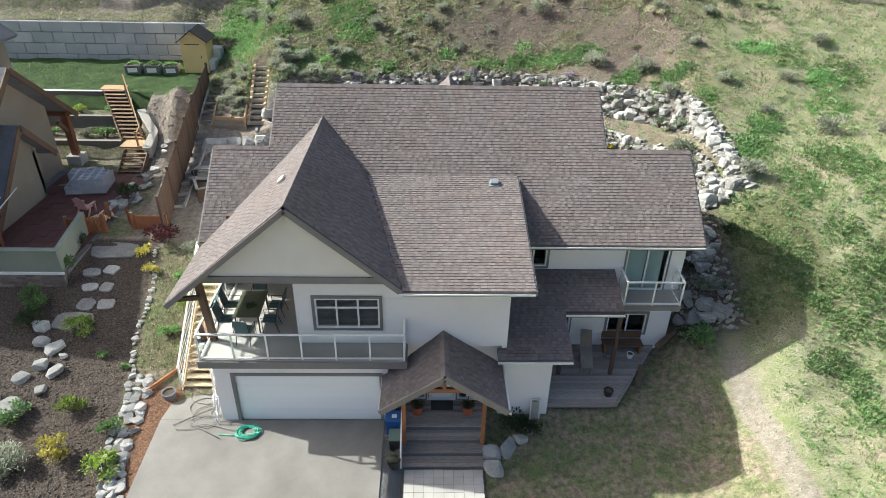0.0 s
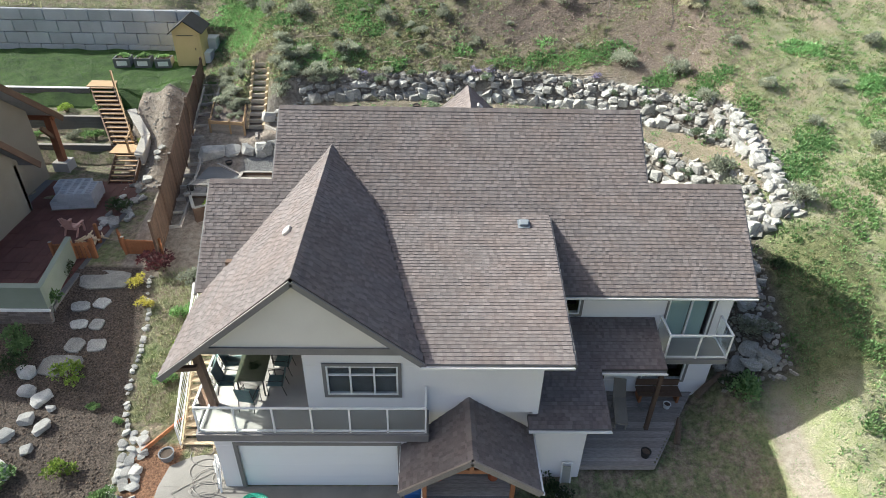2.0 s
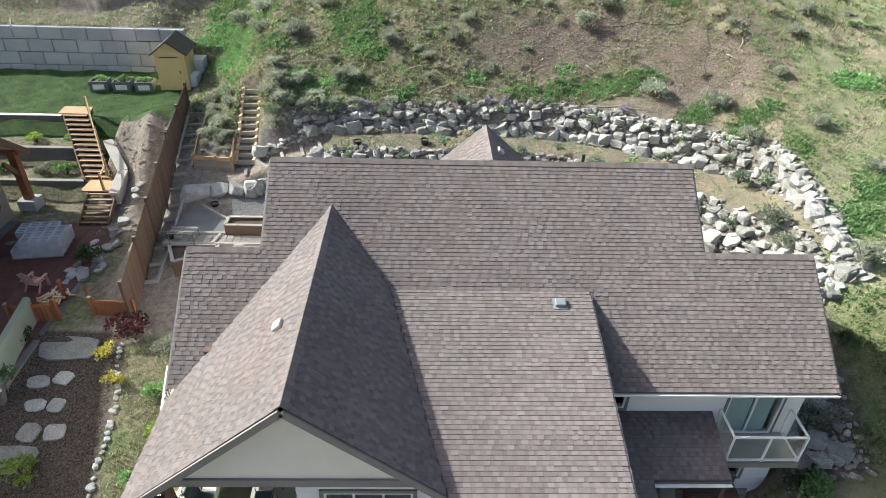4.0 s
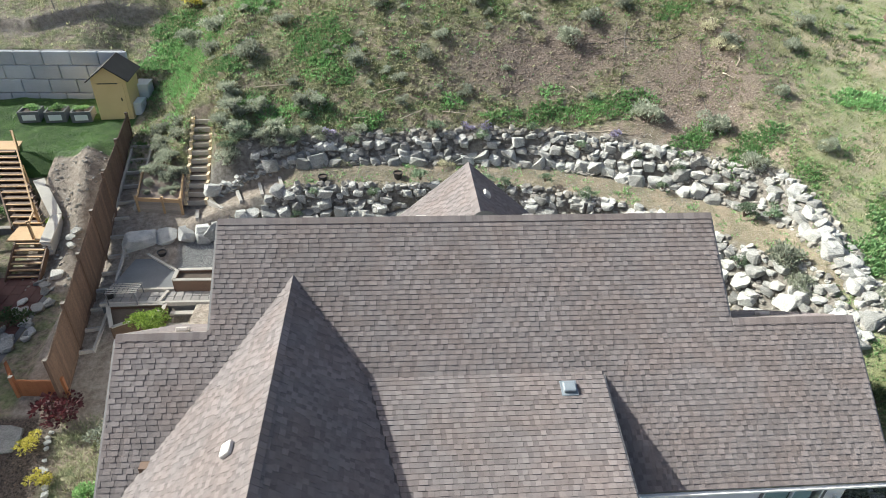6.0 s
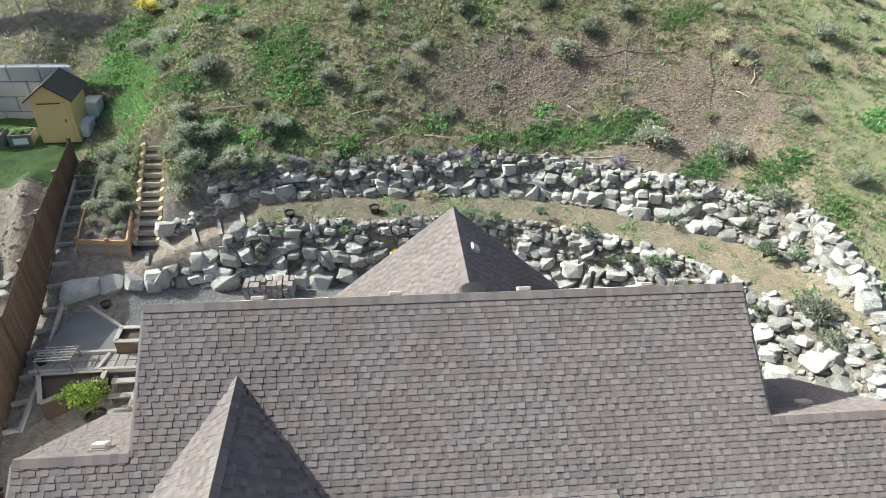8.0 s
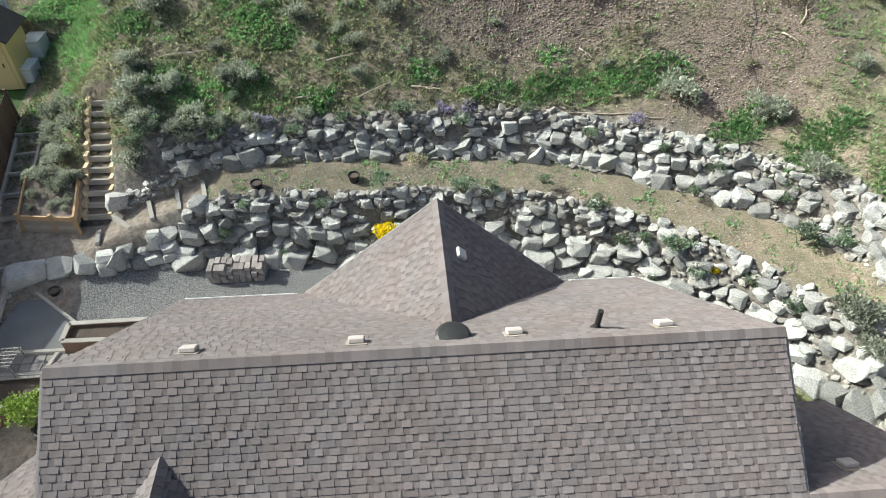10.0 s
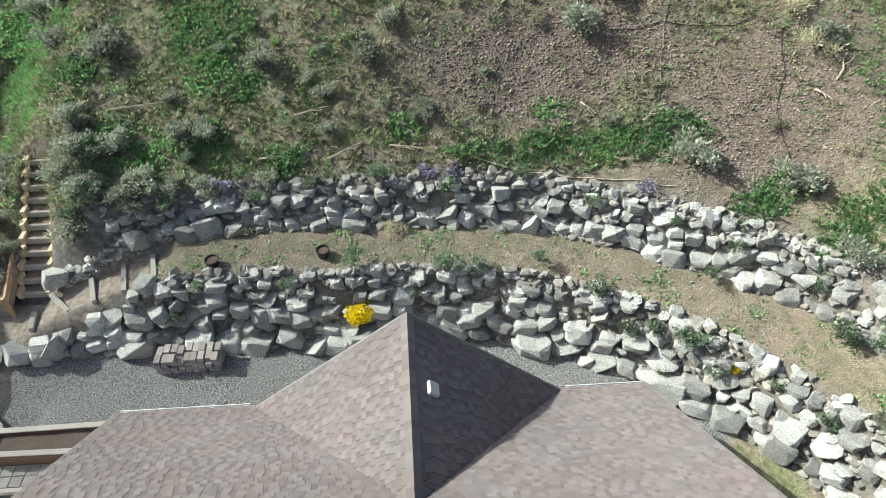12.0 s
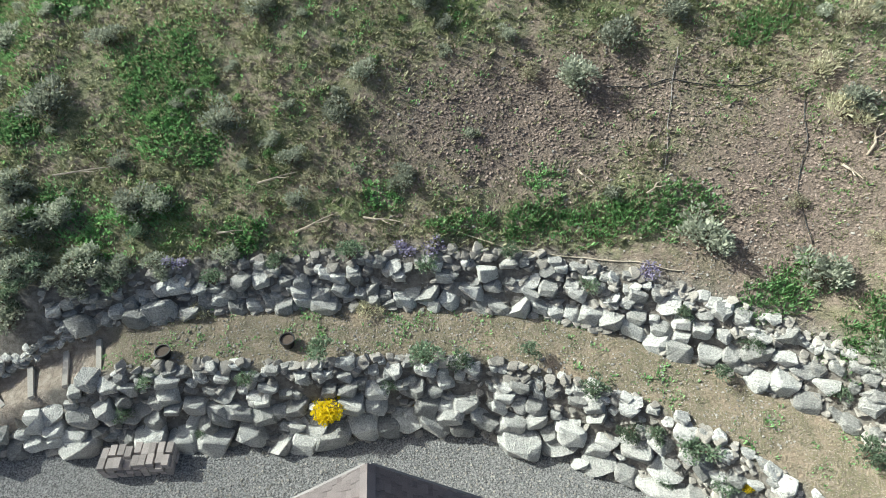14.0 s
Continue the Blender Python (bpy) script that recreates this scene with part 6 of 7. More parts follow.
# side deck things
lounger = thing("sun_lounger", "grey-brown folding lounger leaning on the side deck", "lounger", (10.25, 2.7, 0.2), -8)
part("bed", beams(0.45, 0.06, ((0, -0.6, 0.35), (0, 0.5, 0.5))), GREYWOOD, lounger)
part("backrest", beams(0.45, 0.06, ((0, 0.5, 0.5), (0, 1.0, 1.0))), GREYWOOD, lounger)
for x in (-0.18, 0.18):
    for y in (-0.5, 0.5):
        part("leg", beams(0.05, 0.05, ((x, y, 0), (x, y, 0.4))), GREYWOOD, lounger)
bench = thing("plank_bench", "dark reddish timber bench against the wall", "bench", (11.9, 3.65, 0.2))
for k in range(3):
    part("plank", boxes((-0.8, 0.8, -0.28 + k * 0.17, -0.13 + k * 0.17, 0.38, 0.42)), BROWNPOST, bench)
part("back", boxes((-0.8, 0.8, 0.22, 0.26, 0.45, 0.75)), BROWNPOST, bench)
for x in (-0.7, 0.7):
    part("leg", boxes((x - 0.04, x + 0.04, -0.25, 0.2, 0, 0.38)), CEDAR, bench)
pot("flower_pot", "small white pot on the side deck", 12.15, 3.2, 0.2, 0.13, 0.2, WHITE)
pot("flower_pot", "black pot on the side deck", 10.75, 1.05, 0.2, 0.16, 0.26, BLACK)
coil("garden_hose", "coiled pale hose on the side deck", GREYHOSE, 11.3, 3.2, 0.2, 0.2, 4, 0.1, [])
for a, b, r in (((13.7, 5.0, 0.95), (15.4, 4.5, 1.0), 0.14), ((13.3, 3.5, 0.5), (14.6, 4.4, 0.9), 0.13), ((12.1, 1.7, 0.0), (12.4, 2.6, 0.3), 0.11)):
    lg = thing("log", "weathered fallen log beside the deck", "log")
    bm = bmesh.new()
    a, b = Vector(a), Vector(b)
    tube(bm, [a, a.lerp(b, 0.35) + Vector((0.03, 0.02, 0.03)), a.lerp(b, 0.7), b], [r, r * 0.95, r * 0.85, r * 0.6], 9)
    part("trunk", bm, BARK, lg)
# boulders on the shaded bank beside the wing
rng = random.Random(88)
for k in range(84):
    y = rng.uniform(3.9, 9.8)
    x = rng.uniform(14.4, 16.3) + (y - 6) * 0.08
    ob = tagged(new("boulder", rng.choice(BOULDERS)), "grey boulder on the bank beside the house", "boulder", "bank boulders")
    s = rng.uniform(0.3, 0.68)
    ob.matrix_basis = Matrix.LocRotScale((x, y, ground_z(x, y) + 0.12), Euler((rng.uniform(-.3, .3), rng.uniform(-.3, .3), rng.uniform(0, 6))), (s * 1.2, s, s * 0.8))

# ---- roof fittings ----
def rear_vent(x, y, plane, tilt, label="square metal roof vent", mat=None):
    v = thing("roof_vent", label, "roof vent", (x, y, plane), 0)
    v.rotation_euler = (tilt, 0, 0)
    part("flashing", boxes((-0.2, 0.2, -0.2, 0.2, 0.015, 0.03)), mat or GREYWOOD, v)
    bm = boxes((-0.15, 0.15, -0.13, 0.13, 0.03, 0.13))
    bmesh.ops.bevel(bm, geom=bm.edges[:], offset=0.02, segments=1, affect="EDGES")
    part("hood", bm, mat or VENTPAINT, v)


PALECLAY = surface("pale_vent", (0.52, 0.50, 0.47), (0.58, 0.56, 0.53), 40, 3, 0.6)
VENTBLUE = surface("vent_blue_grey", (0.16, 0.19, 0.22), (0.22, 0.25, 0.28), 40, 3, 0.5)
VENTPAINT = surface("vent_paint", (0.38, 0.345, 0.325), (0.44, 0.40, 0.38), 40, 3, 0.6)
for x in (0.17, 3.15, 6.06, 8.92):
    rear_vent(x, 9.4, rear_z(9.4), -math.atan(0.805))
rear_vent(6.5, 5.2, low_z(5.2), math.atan(0.225), "blue-grey metal roof vent", VENTBLUE)
rear_vent(-2.8, 7.05, main_z(6.6) - 0.76 * 0.45, -math.atan(0.76))
rear_vent(12.3, 7.3, main_z(6.6) - 0.76 * 0.7, -math.atan(0.76))
for x, y, z, s in ((-0.75, 2.9, gable_z(-0.75), 1), (5.4, 12.6, rear_gable_z(5.4), -1)):
    v = thing("roof_vent", "small pale roof vent on the gable slope", "roof vent", (x, y, z))
    v.rotation_euler = (0, -s * math.atan(0.86), 0)
    bm = boxes((-0.13, 0.13, -0.15, 0.15, 0.01, 0.12))
    bmesh.ops.bevel(bm, geom=bm.edges[:], offset=0.02, segments=1, affect="EDGES")
    part("hood", bm, PALECLAY, v)
turb = thing("dome_vent", "round black dome roof vent", "roof vent", (4.92, 9.42, rear_z(9.42)))
bm = bmesh.new()
lathe(bm, [(0.2, -0.15), (0.2, 0.04), (0.33, 0.05), (0.34, 0.075), (0.28, 0.11), (0.12, 0.135), (0.01, 0.14)], 20)
part("dome", bm, BLACK, turb, smooth=False)
pipe = thing("vent_pipe", "black plumbing vent pipe on the roof", "pipe", (7.68, 9.55, rear_z(9.55)))
bm = bmesh.new()
tube(bm, [(0, 0, -0.1), (0, 0, 0.5)], 0.055, 12)
part("pipe", bm, BLACK, pipe)
bm = bmesh.new()
lathe(bm, [(0.15, -0.1), (0.1, 0.02), (0.06, 0.1)], 12)
part("collar", bm, BLACK, pipe)

# ---- side yard: fence, steps, beds ----
def fence_line(a, b, za, zb, high, mat, label, step=2.4, width=0.14, f=None):
    """A board fence from a to b; za and zb are the heights of its top. f: a fence that it goes on from."""
    f = f or thing("fence", label, "fence")
    a, b = Vector(a), Vector(b)
    n = max(1, round((b - a).length / step))
    for k in range(n):
        p, q = a.lerp(b, k / n), a.lerp(b, (k + 1) / n)
        z0 = za + (zb - za) * (k + 0.0) / n
        z1 = za + (zb - za) * (k + 1.0) / n
        part("post", beams(0.11, 0.11, ((p.x, p.y, z0 - high - 0.1), (p.x, p.y, z0 + 0.12))), mat, f)
        part("cap", beams(0.13, 0.02, ((p.x - 0.06, p.y, z0 + 0.13), (p.x + 0.06, p.y, z0 + 0.13))), GREYWOOD, f)
        for dz in (-0.1, -high + 0.25):
            part("rail", beams(0.05, 0.09, ((p.x, p.y, z0 + dz), (q.x, q.y, z1 + dz))), mat, f)
        m = int((q - p).length / width)
        rng = random.Random(k)
        for j in range(m):
            c = p.lerp(q, (j + 0.5) / m)
            z = z0 + (z1 - z0) * (j + 0.5) / m
            d = (q - p).normalized() * (width * 0.47)
            bm = bmesh.new()
            beam(bm, (c.x - d.x, c.y - d.y, z - high / 2), (c.x + d.x, c.y + d.y, z - high / 2), 0.02, high + rng.uniform(-0.015, 0.015))
            part("board", bm, mat, f)
    part("post", beams(0.11, 0.11, ((b.x, b.y, zb - high - 0.1), (b.x, b.y, zb + 0.12))), mat, f)
    return f


side_fence = fence_line((-8.3, 9.85, 0), (-9.2, 18.5, 0), 3.8, 5.85, 2.05, FENCEWOOD, "weathered brown timber board fence climbing the slope", 2.16)
fence_line((-9.22, 18.64, 0), (-10.0, 23.9, 0), 5.87, 6.25, 1.75, FENCEWOOD, "", 2.16, f=side_fence)
fence_line((-9.9, 10.3, 0), (-8.3, 10.2, 0), 2.7, 2.7, 1.85, CEDAR, "orange cedar fence section by the gate", 1.6)
fence_line((-12.75, 9.85, 0), (-11.2, 10.1, 0), 2.7, 2.7, 1.85, CEDAR, "orange cedar fence section by the gate", 1.0)
gate = thing("garden_gate", "open cedar garden gate", "gate")
for k in range(6):
    c = Vector((-9.95, 10.35, 0)).lerp(Vector((-10.55, 11.2, 0)), (k + 0.5) / 6)
    part("board", beams(0.02, 0.15, ((c.x, c.y, 1.2), (c.x, c.y, 2.7))), CEDAR, gate)
part("brace", beams(0.04, 0.09, ((-9.95, 10.35, 1.7), (-10.55, 11.2, 2.6))), CEDAR, gate)
for x, y in ((-11.15, 10.12), (-11.5, 11.3)):
    part("gate_post", beams(0.12, 0.12, ((x, y, 1.1), (x, y, 2.85))), CEDAR, gate)

steps = thing("timber_steps", "landscape timber steps up the path beside the fence", "steps", kind="")
for k in range(13):
    y = 11.8 + k * 0.92
    x1 = -8.0 if y < 14 else (-8.2 if y < 17.5 else -8.6)
    z = ground_z(-8.8, y)
    part("riser", beams(0.09, 0.14, ((-8.62 - 0.1 * (y - 11.8), y, z + 0.07), (x1, y + 0.12, z + 0.09))), CAPWOOD, steps)
for x0, y0, x1, y1 in ((-8.0, 11.8, -8.05, 14.2), (-8.2, 15.0, -8.35, 17.4), (-8.45, 18.7, -8.75, 22.6), (-8.62, 11.8, -9.6, 22.6)):
    part("border", beams(0.09, 0.13, ((x0, y0, ground_z(x0, y0) + 0.1), (x1, y1, ground_z(x1, y1) + 0.1))), CAPWOOD, steps)
TREAD = surface("earth_tread", (0.16, 0.12, 0.09), (0.27, 0.21, 0.165), 20, 2, 0.9)
stair2 = thing("garden_stair", "timber and gravel garden stair up the bank", "stairs")
for k in range(11):
    w = k / 10
    y, z, x = 19.2 + 3.5 * w, 4.22 + 2.28 * w, -6.02 - 0.15 * w
    part("tread", boxes((x - 0.36, x + 0.36, y, y + 0.4, z - 0.2, z - 0.03)), TREAD, stair2)
    part("riser", boxes((x - 0.38, x + 0.38, y - 0.05, y + 0.03, z - 0.2, z)), CAPWOOD, stair2)
    for s in (-1, 1):
        part("block", boxes((x + s * 0.43 - 0.06, x + s * 0.43 + 0.06, y - 0.12, y + 0.2, z - 0.15, z + 0.1)), NEWWOOD, stair2)


def raised_bed(label, pts, z0, z1, mat, fill=True, w=0.09, soil_z=None):
    b = thing("raised_bed", label, "raised bed")
    for p, q in zip(pts, pts[1:] + pts[:1]):
        part("timber", beams(w, z1 - z0, ((*p, (z0 + z1) / 2), (*q, (z0 + z1) / 2))), mat, b)
        part("cap", beams(w + 0.05, 0.035, ((*p, z1 + 0.02), (*q, z1 + 0.02))), CAPWOOD, b)
    if fill:
        bm = bmesh.new()
        slab(bm, [(*p, (soil_z or z1 - 0.12)) for p in pts], 0.3)
        part("soil", bm, SOIL, b)
    return b


box2 = thing("planter_box", "golden timber planter box on the bank", "planter")
for k in range(4):
    part("board", beams(0.05, 0.17, ((-8.25, 18.75, 4.04 + 0.18 * k), (-6.45, 18.55, 4.04 + 0.18 * k))), GOLDWOOD if k > 2 else GREYWOOD, box2)
for x, y in ((-8.28, 18.72), (-7.2, 18.62), (-6.44, 18.5)):
    part("post", beams(0.09, 0.09, ((x, y, 3.95), (x, y, 4.76))), GOLDWOOD, box2)
part("board", beams(0.06, 0.24, ((-6.45, 18.55, 4.58), (-6.65, 20.1, 5.0))), GOLDWOOD, box2)
part("board", beams(0.06, 0.24, ((-8.25, 18.75, 4.58), (-8.45, 20.6, 5.05))), GOLDWOOD, box2)
bm = bmesh.new()
slab(bm, [(-8.25, 18.75, 4.6), (-6.45, 18.55, 4.6), (-6.65, 20.6, 5.1), (-8.45, 20.8, 5.1)], 0.4)
part("soil", bm, CLOD, box2)
for x, y, s in ((-7.95, 19.0, 0.35), (-7.3, 19.05, 0.4), (-6.8, 18.95, 0.35), (-7.0, 19.2, 0.4), (-7.9, 19.5, 0.6), (-7.2, 19.8, 0.8), (-6.75, 19.3, 0.5), (-7.6, 20.2, 0.8), (-6.7, 20.1, 0.7)):
    shrub("sage", x, y, s, "grey-green bush in the golden timber planter", "planter_plant", z=4.62 + 0.25 * (y - 18.75))
raised_bed("long timber raised bed with bare soil beside the gravel yard", [(-5.75, 14.25), (-1.9, 14.2), (-1.9, 14.95), (-5.75, 14.9)], 2.9, 3.64, BROWNPOST)
raised_bed("timber planter bed with a small tree", [(-7.9, 13.4), (-7.35, 12.2), (-5.9, 13.05), (-5.9, 13.45)], 2.3, 3.16, BROWNPOST)
patio = thing("patio", "grey slab patio of small square pavers edged in timber", "patio", kind="structure")
part("base", boxes((-8.2, -4.1, 13.55, 14.2, 1.8, 3.14)), DARKWOOD, patio)
for i in range(13):
    for j in range(2):
        part("paving_stone", boxes((-8.15 + i * 0.31, -7.87 + i * 0.31, 13.6 + j * 0.3, 13.87 + j * 0.3, 3.145, 3.17 + 0.004 * ((i * 7 + j) % 3))), PATIOSTONE, patio)
part("edge", beams(0.1, 0.16, ((-8.2, 13.5, 3.15), (-4.1, 13.5, 3.15)), ((-6.15, 13.5, 3.17), (-6.0, 14.2, 3.17)), ((-8.25, 14.25, 3.2), (-5.8, 14.25, 3.2))), CAPWOOD, patio)
bm = bmesh.new()
slab(bm, [(-8.25, 14.3, 3.16), (-5.8, 14.3, 3.16), (-5.9, 15.4, 3.17), (-7.8, 16.8, 3.17)], 1.0)
part("slab", bm, surface("dark_concrete", (0.14, 0.146, 0.155), (0.20, 0.207, 0.216), 70, 1.0, 0.85), patio)
part("edge", beams(0.09, 0.12, ((-5.85, 15.3, 3.2), (-7.75, 16.85, 3.2)), ((-5.8, 14.3, 3.2), (-5.85, 15.3, 3.2))), CAPWOOD, patio)
bsteps = thing("bench_steps", "open timber steps down from the patio", "steps")
for k in range(4):
    part("tread", boxes((-5.7, -4.55, 13.1 - k * 0.42, 13.3 - k * 0.42, 2.9 - k * 0.22, 2.96 - k * 0.22)), CAPWOOD if k < 3 else GREYWOOD, bsteps)
for x in (-5.66, -4.6):
    part("stringer", beams(0.06, 0.2, ((x, 13.45, 2.9), (x, 11.6, 1.8))), GREYWOOD, bsteps)
for k in range(6):
    part("board", boxes((-5.8, -4.3, 10.6 + k * 0.19, 10.77 + k * 0.19, 1.86, 1.9)), GREYWOOD, bsteps)
trellis = thing("trellis", "weathered lattice trellis lying on frames above the pavers", "trellis", (-7.4, 13.75, 3.17))
for k in range(6):
    part("lath", beams(0.03, 0.02, ((-0.5, -0.35 + k * 0.14, 0.55 - k * 0.02), (0.6, -0.35 + k * 0.14, 0.58 - k * 0.02))), CAPWOOD, trellis)
for k in range(7):
    part("lath", beams(0.02, 0.03, ((-0.45 + k * 0.17, -0.38, 0.55), (-0.45 + k * 0.17, 0.42, 0.45))), DARKWOOD, trellis)
for x in (-0.45, 0.55):
    for y in (-0.35, 0.35):
        part("leg", beams(0.03, 0.03, ((x, y, 0), (x, y, 0.5))), DARKWOOD, trellis)


def small_tree(x, y, z, h):
    t = thing("small_tree", "young light green garden tree", "tree", (x, y, z))
    bm = bmesh.new()
    tube(bm, [(0, 0, -0.1), (0.03, 0.02, h * 0.3), (0, 0.04, h * 0.6)], [0.05, 0.04, 0.02], 7)
    rng = random.Random(4)
    for k in range(7):
        a = k * 0.9
        tube(bm, [(0.02, 0.03, h * (0.3 + 0.04 * k)), (0.25 * math.cos(a), 0.25 * math.sin(a), h * (0.5 + 0.05 * k)), (0.45 * math.cos(a), 0.45 * math.sin(a), h * (0.6 + 0.05 * k))], [0.02, 0.014, 0.006], 5)
    part("trunk", bm, BARK, t)
    for k in range(6):
        ob = new("crown", SHRUBS["lime"][k % 2][0])
        ob.parent = t
        ob.matrix_basis = Matrix.LocRotScale((0.3 * math.cos(k * 1.1), 0.3 * math.sin(k * 1.1), h * 0.3 + 0.1 * k), Euler((0, 0, k)), (0.85, 0.85, 0.85))


pot("planter_pot", "large black pot holding the young tree", -5.95, 12.2, 2.1, 0.3, 0.42, BLACK)
small_tree(-6.05, 12.25, 2.42, 1.5)
pot("planter_pot", "black plastic pot on the gravel by the rocks", -6.9, 16.6, 3.1, 0.17, 0.26, BLACK)
pot("planter_pot", "black plastic pot on the patio", -8.0, 13.9, 3.16, 0.16, 0.24, BLACK)
for x, y in ((-0.54, 19.0), (2.63, 19.15)):
    pot("planter_pot", "empty black nursery pot on the terrace", x, y, ground_z(x, y) - 0.02, 0.19, 0.28, BLACK)
big = tagged(new("boulder", PALE_BOULDERS[3]), "large pale boulder by the garden path", "boulder")
big.matrix_basis = Matrix.LocRotScale((-7.85, 17.1, 3.58), Euler((0.1, 0.15, 0.4)), (1.45, 1.0, 0.95))
for i, (x, y, s) in enumerate(((-6.9, 17.3, 0.98), (-6.05, 17.38, 0.95), (-5.38, 17.36, 0.85))):
    ob = tagged(new("boulder", PALE_BOULDERS[5 + i]), "pale boulder by the gravel yard", "boulder", "yard boulders")
    ob.matrix_basis = Matrix.LocRotScale((x, y, ground_z(x, y) + 0.1), Euler((0.1, 0.2, i)), (s, s * 0.85, s * 0.9))
for (x0, y0), (x1, y1), z in (((-2.5, 19.76), (-2.2, 18.73), 4.96), ((-3.35, 19.56), (-3.03, 18.48), 4.8), ((-4.25, 19.23), (-3.9, 18.32), 4.6), ((-5.43, 18.95), (-4.7, 18.26), 4.3), ((-5.81, 18.45), (-5.66, 17.82), 4.08)):
    s = thing("step_timber", "grey timber step edge on the terrace path", "step", group="terrace steps")
    part("timber", beams(0.13, 0.22, ((x0, y0, z), (x1, y1, z))), CAPWOOD, s)

low_edge = thing("stone_edging", "low row of small stacked stones along the terrace path", "stone edging")
rng = random.Random(19)
for k in range(46):
    w = k / 45
    x, y = -5.05 + 2.45 * w, 19.22 + 0.68 * w + rng.uniform(-0.09, 0.09)
    ob = new("stone", rng.choice(BOULDERS))
    ob.parent = low_edge
    sz = rng.uniform(0.14, 0.25)
    ob.matrix_basis = Matrix.LocRotScale((x, y, ground_z(x, y) + 0.06 + 0.12 * (k % 2)), Euler((rng.uniform(-.3, .3), rng.uniform(-.3, .3), rng.uniform(0, 6))), (sz * 1.3, sz, sz * 0.8))

foot = tagged(new("boulder", BOULDERS[4]), "blue-grey boulder at the foot of the garden stair", "boulder")
foot.matrix_basis = Matrix.LocRotScale((-5.3, 19.3, ground_z(-5.3, 19.3) + 0.15), Euler((0.1, 0.2, 0.7)), (0.85, 0.75, 0.8))
stack = thing("paver_stack", "stack of grey concrete pavers on the gravel", "stack of pavers", (-2.15, 16.75, 3.15))
rng = random.Random(12)
for k in range(4):
    for i in range(9):
        for j in range(2):
            if k == 3 and rng.random() < 0.15:
                continue
            dx, dy = rng.uniform(-0.025, 0.025), rng.uniform(-0.05, 0.05) * (k + 1) / 3
            part("paver", boxes((i * 0.2 + dx, i * 0.2 + 0.165 + dx, j * 0.3 + dy, j * 0.3 + 0.285 + dy, k * 0.15, k * 0.15 + 0.145)), PAVER, stack)

stump = thing("tree_trunk", "dark brown tree trunk standing on the upper hillside", "tree", (25.4, 23.3, ground_z(25.4, 23.3)))
bm = bmesh.new()
tube(bm, [(0, 0, -0.2), (0.03, 0.0, 0.3), (0.05, 0.1, 1.5), (0.1, 0.25, 4.0), (0.12, 0.3, 6.5)], [0.34, 0.25, 0.21, 0.17, 0.1], 12)
part("trunk", bm, BARK, stump)


# ---- lines, twigs and posts on the hill ----
def ground_run(name, label, category, mat, pts, radius, sag=0.02, part_name="pipe"):
    h = thing(name, label, category)
    line = []
    for (x0, y0), (x1, y1) in zip(pts, pts[1:]):
        for k in range(6):
            x, y = x0 + (x1 - x0) * k / 6, y0 + (y1 - y0) * k / 6
            x, y = x + sag * math.sin(3.1 * x + 5 * y), y + sag * math.cos(4.3 * x)
            line.append((x, y, ground_z(x, y) + radius + 0.03))
    bm = bmesh.new()
    tube(bm, line, radius, 5)
    part(part_name, bm, mat, h, smooth=True)


ground_run("irrigation_pipe", "thin black irrigation pipe lying across the slope", "pipe", BLACK, [(11.6, 24.3), (12.5, 24.1), (13.3, 24.1), (14.2, 23.8), (15.2, 23.5), (16.0, 23.5)], 0.016)
ground_run("irrigation_pipe", "thin grey irrigation pipe running down the slope", "pipe", GREYHOSE, [(13.6, 24.9), (13.2, 23.6), (13.0, 22.7), (12.8, 21.8)], 0.011)
ground_run("irrigation_pipe", "thin black irrigation pipe running down the slope", "pipe", BLACK, [(16.4, 22.9), (16.2, 21.6), (15.8, 20.7), (15.9, 20.1), (15.9, 19.3)], 0.012)
ground_run("pale_hose", "pale hose lying along the top of the boulder wall", "hose", TWIG, [(6.8, 21.5), (7.8, 21.2), (8.8, 20.8), (9.9, 20.5), (11.1, 20.2), (12.3, 19.8), (13.1, 19.5)], 0.018)
for x0, y0, x1, y1 in ((-3.9, 23.5, -2.3, 23.7), (1.8, 22.9, 2.9, 23.1), (2.8, 21.7, 4.0, 22.0), (4.7, 21.9, 5.7, 21.7), (-4.2, 21.3, -3.6, 21.3), (-4.3, 20.6, -3.7, 20.5), (0.7, 21.8, 1.4, 21.8), (10.6, 22.4, 11.0, 22.0), (17.3, 20.9, 17.7, 21.5), (12.3, 21.5, 12.7, 21.7), (16.8, 20.9, 17.1, 20.4)):
    tw = thing("dead_branch", "pale dead branch lying on the hillside", "branch", group="dead branches")
    a, b = Vector((x0, y0, ground_z(x0, y0) + 0.08)), Vector((x1, y1, ground_z(x1, y1) + 0.1))
    s = (b - a).cross(Vector((0, 0, 1))).normalized()
    bm = bmesh.new()
    tube(bm, [a, a.lerp(b, 0.35) + s * 0.06 + Vector((0, 0, 0.05)), a.lerp(b, 0.7) - s * 0.03, b], [0.032, 0.026, 0.02, 0.01], 6)
    part("stick", bm, TWIG, tw)
    bm = bmesh.new()
    m = a.lerp(b, 0.45)
    tube(bm, [m + Vector((0, 0, 0.02)), m + (b - a) * 0.2 + s * 0.16 + Vector((0, 0, 0.06)), m + (b - a) * 0.33 + s * 0.2 + Vector((0, 0, 0.08))], [0.016, 0.011, 0.006], 5)
    part("twig", bm, TWIG, tw)
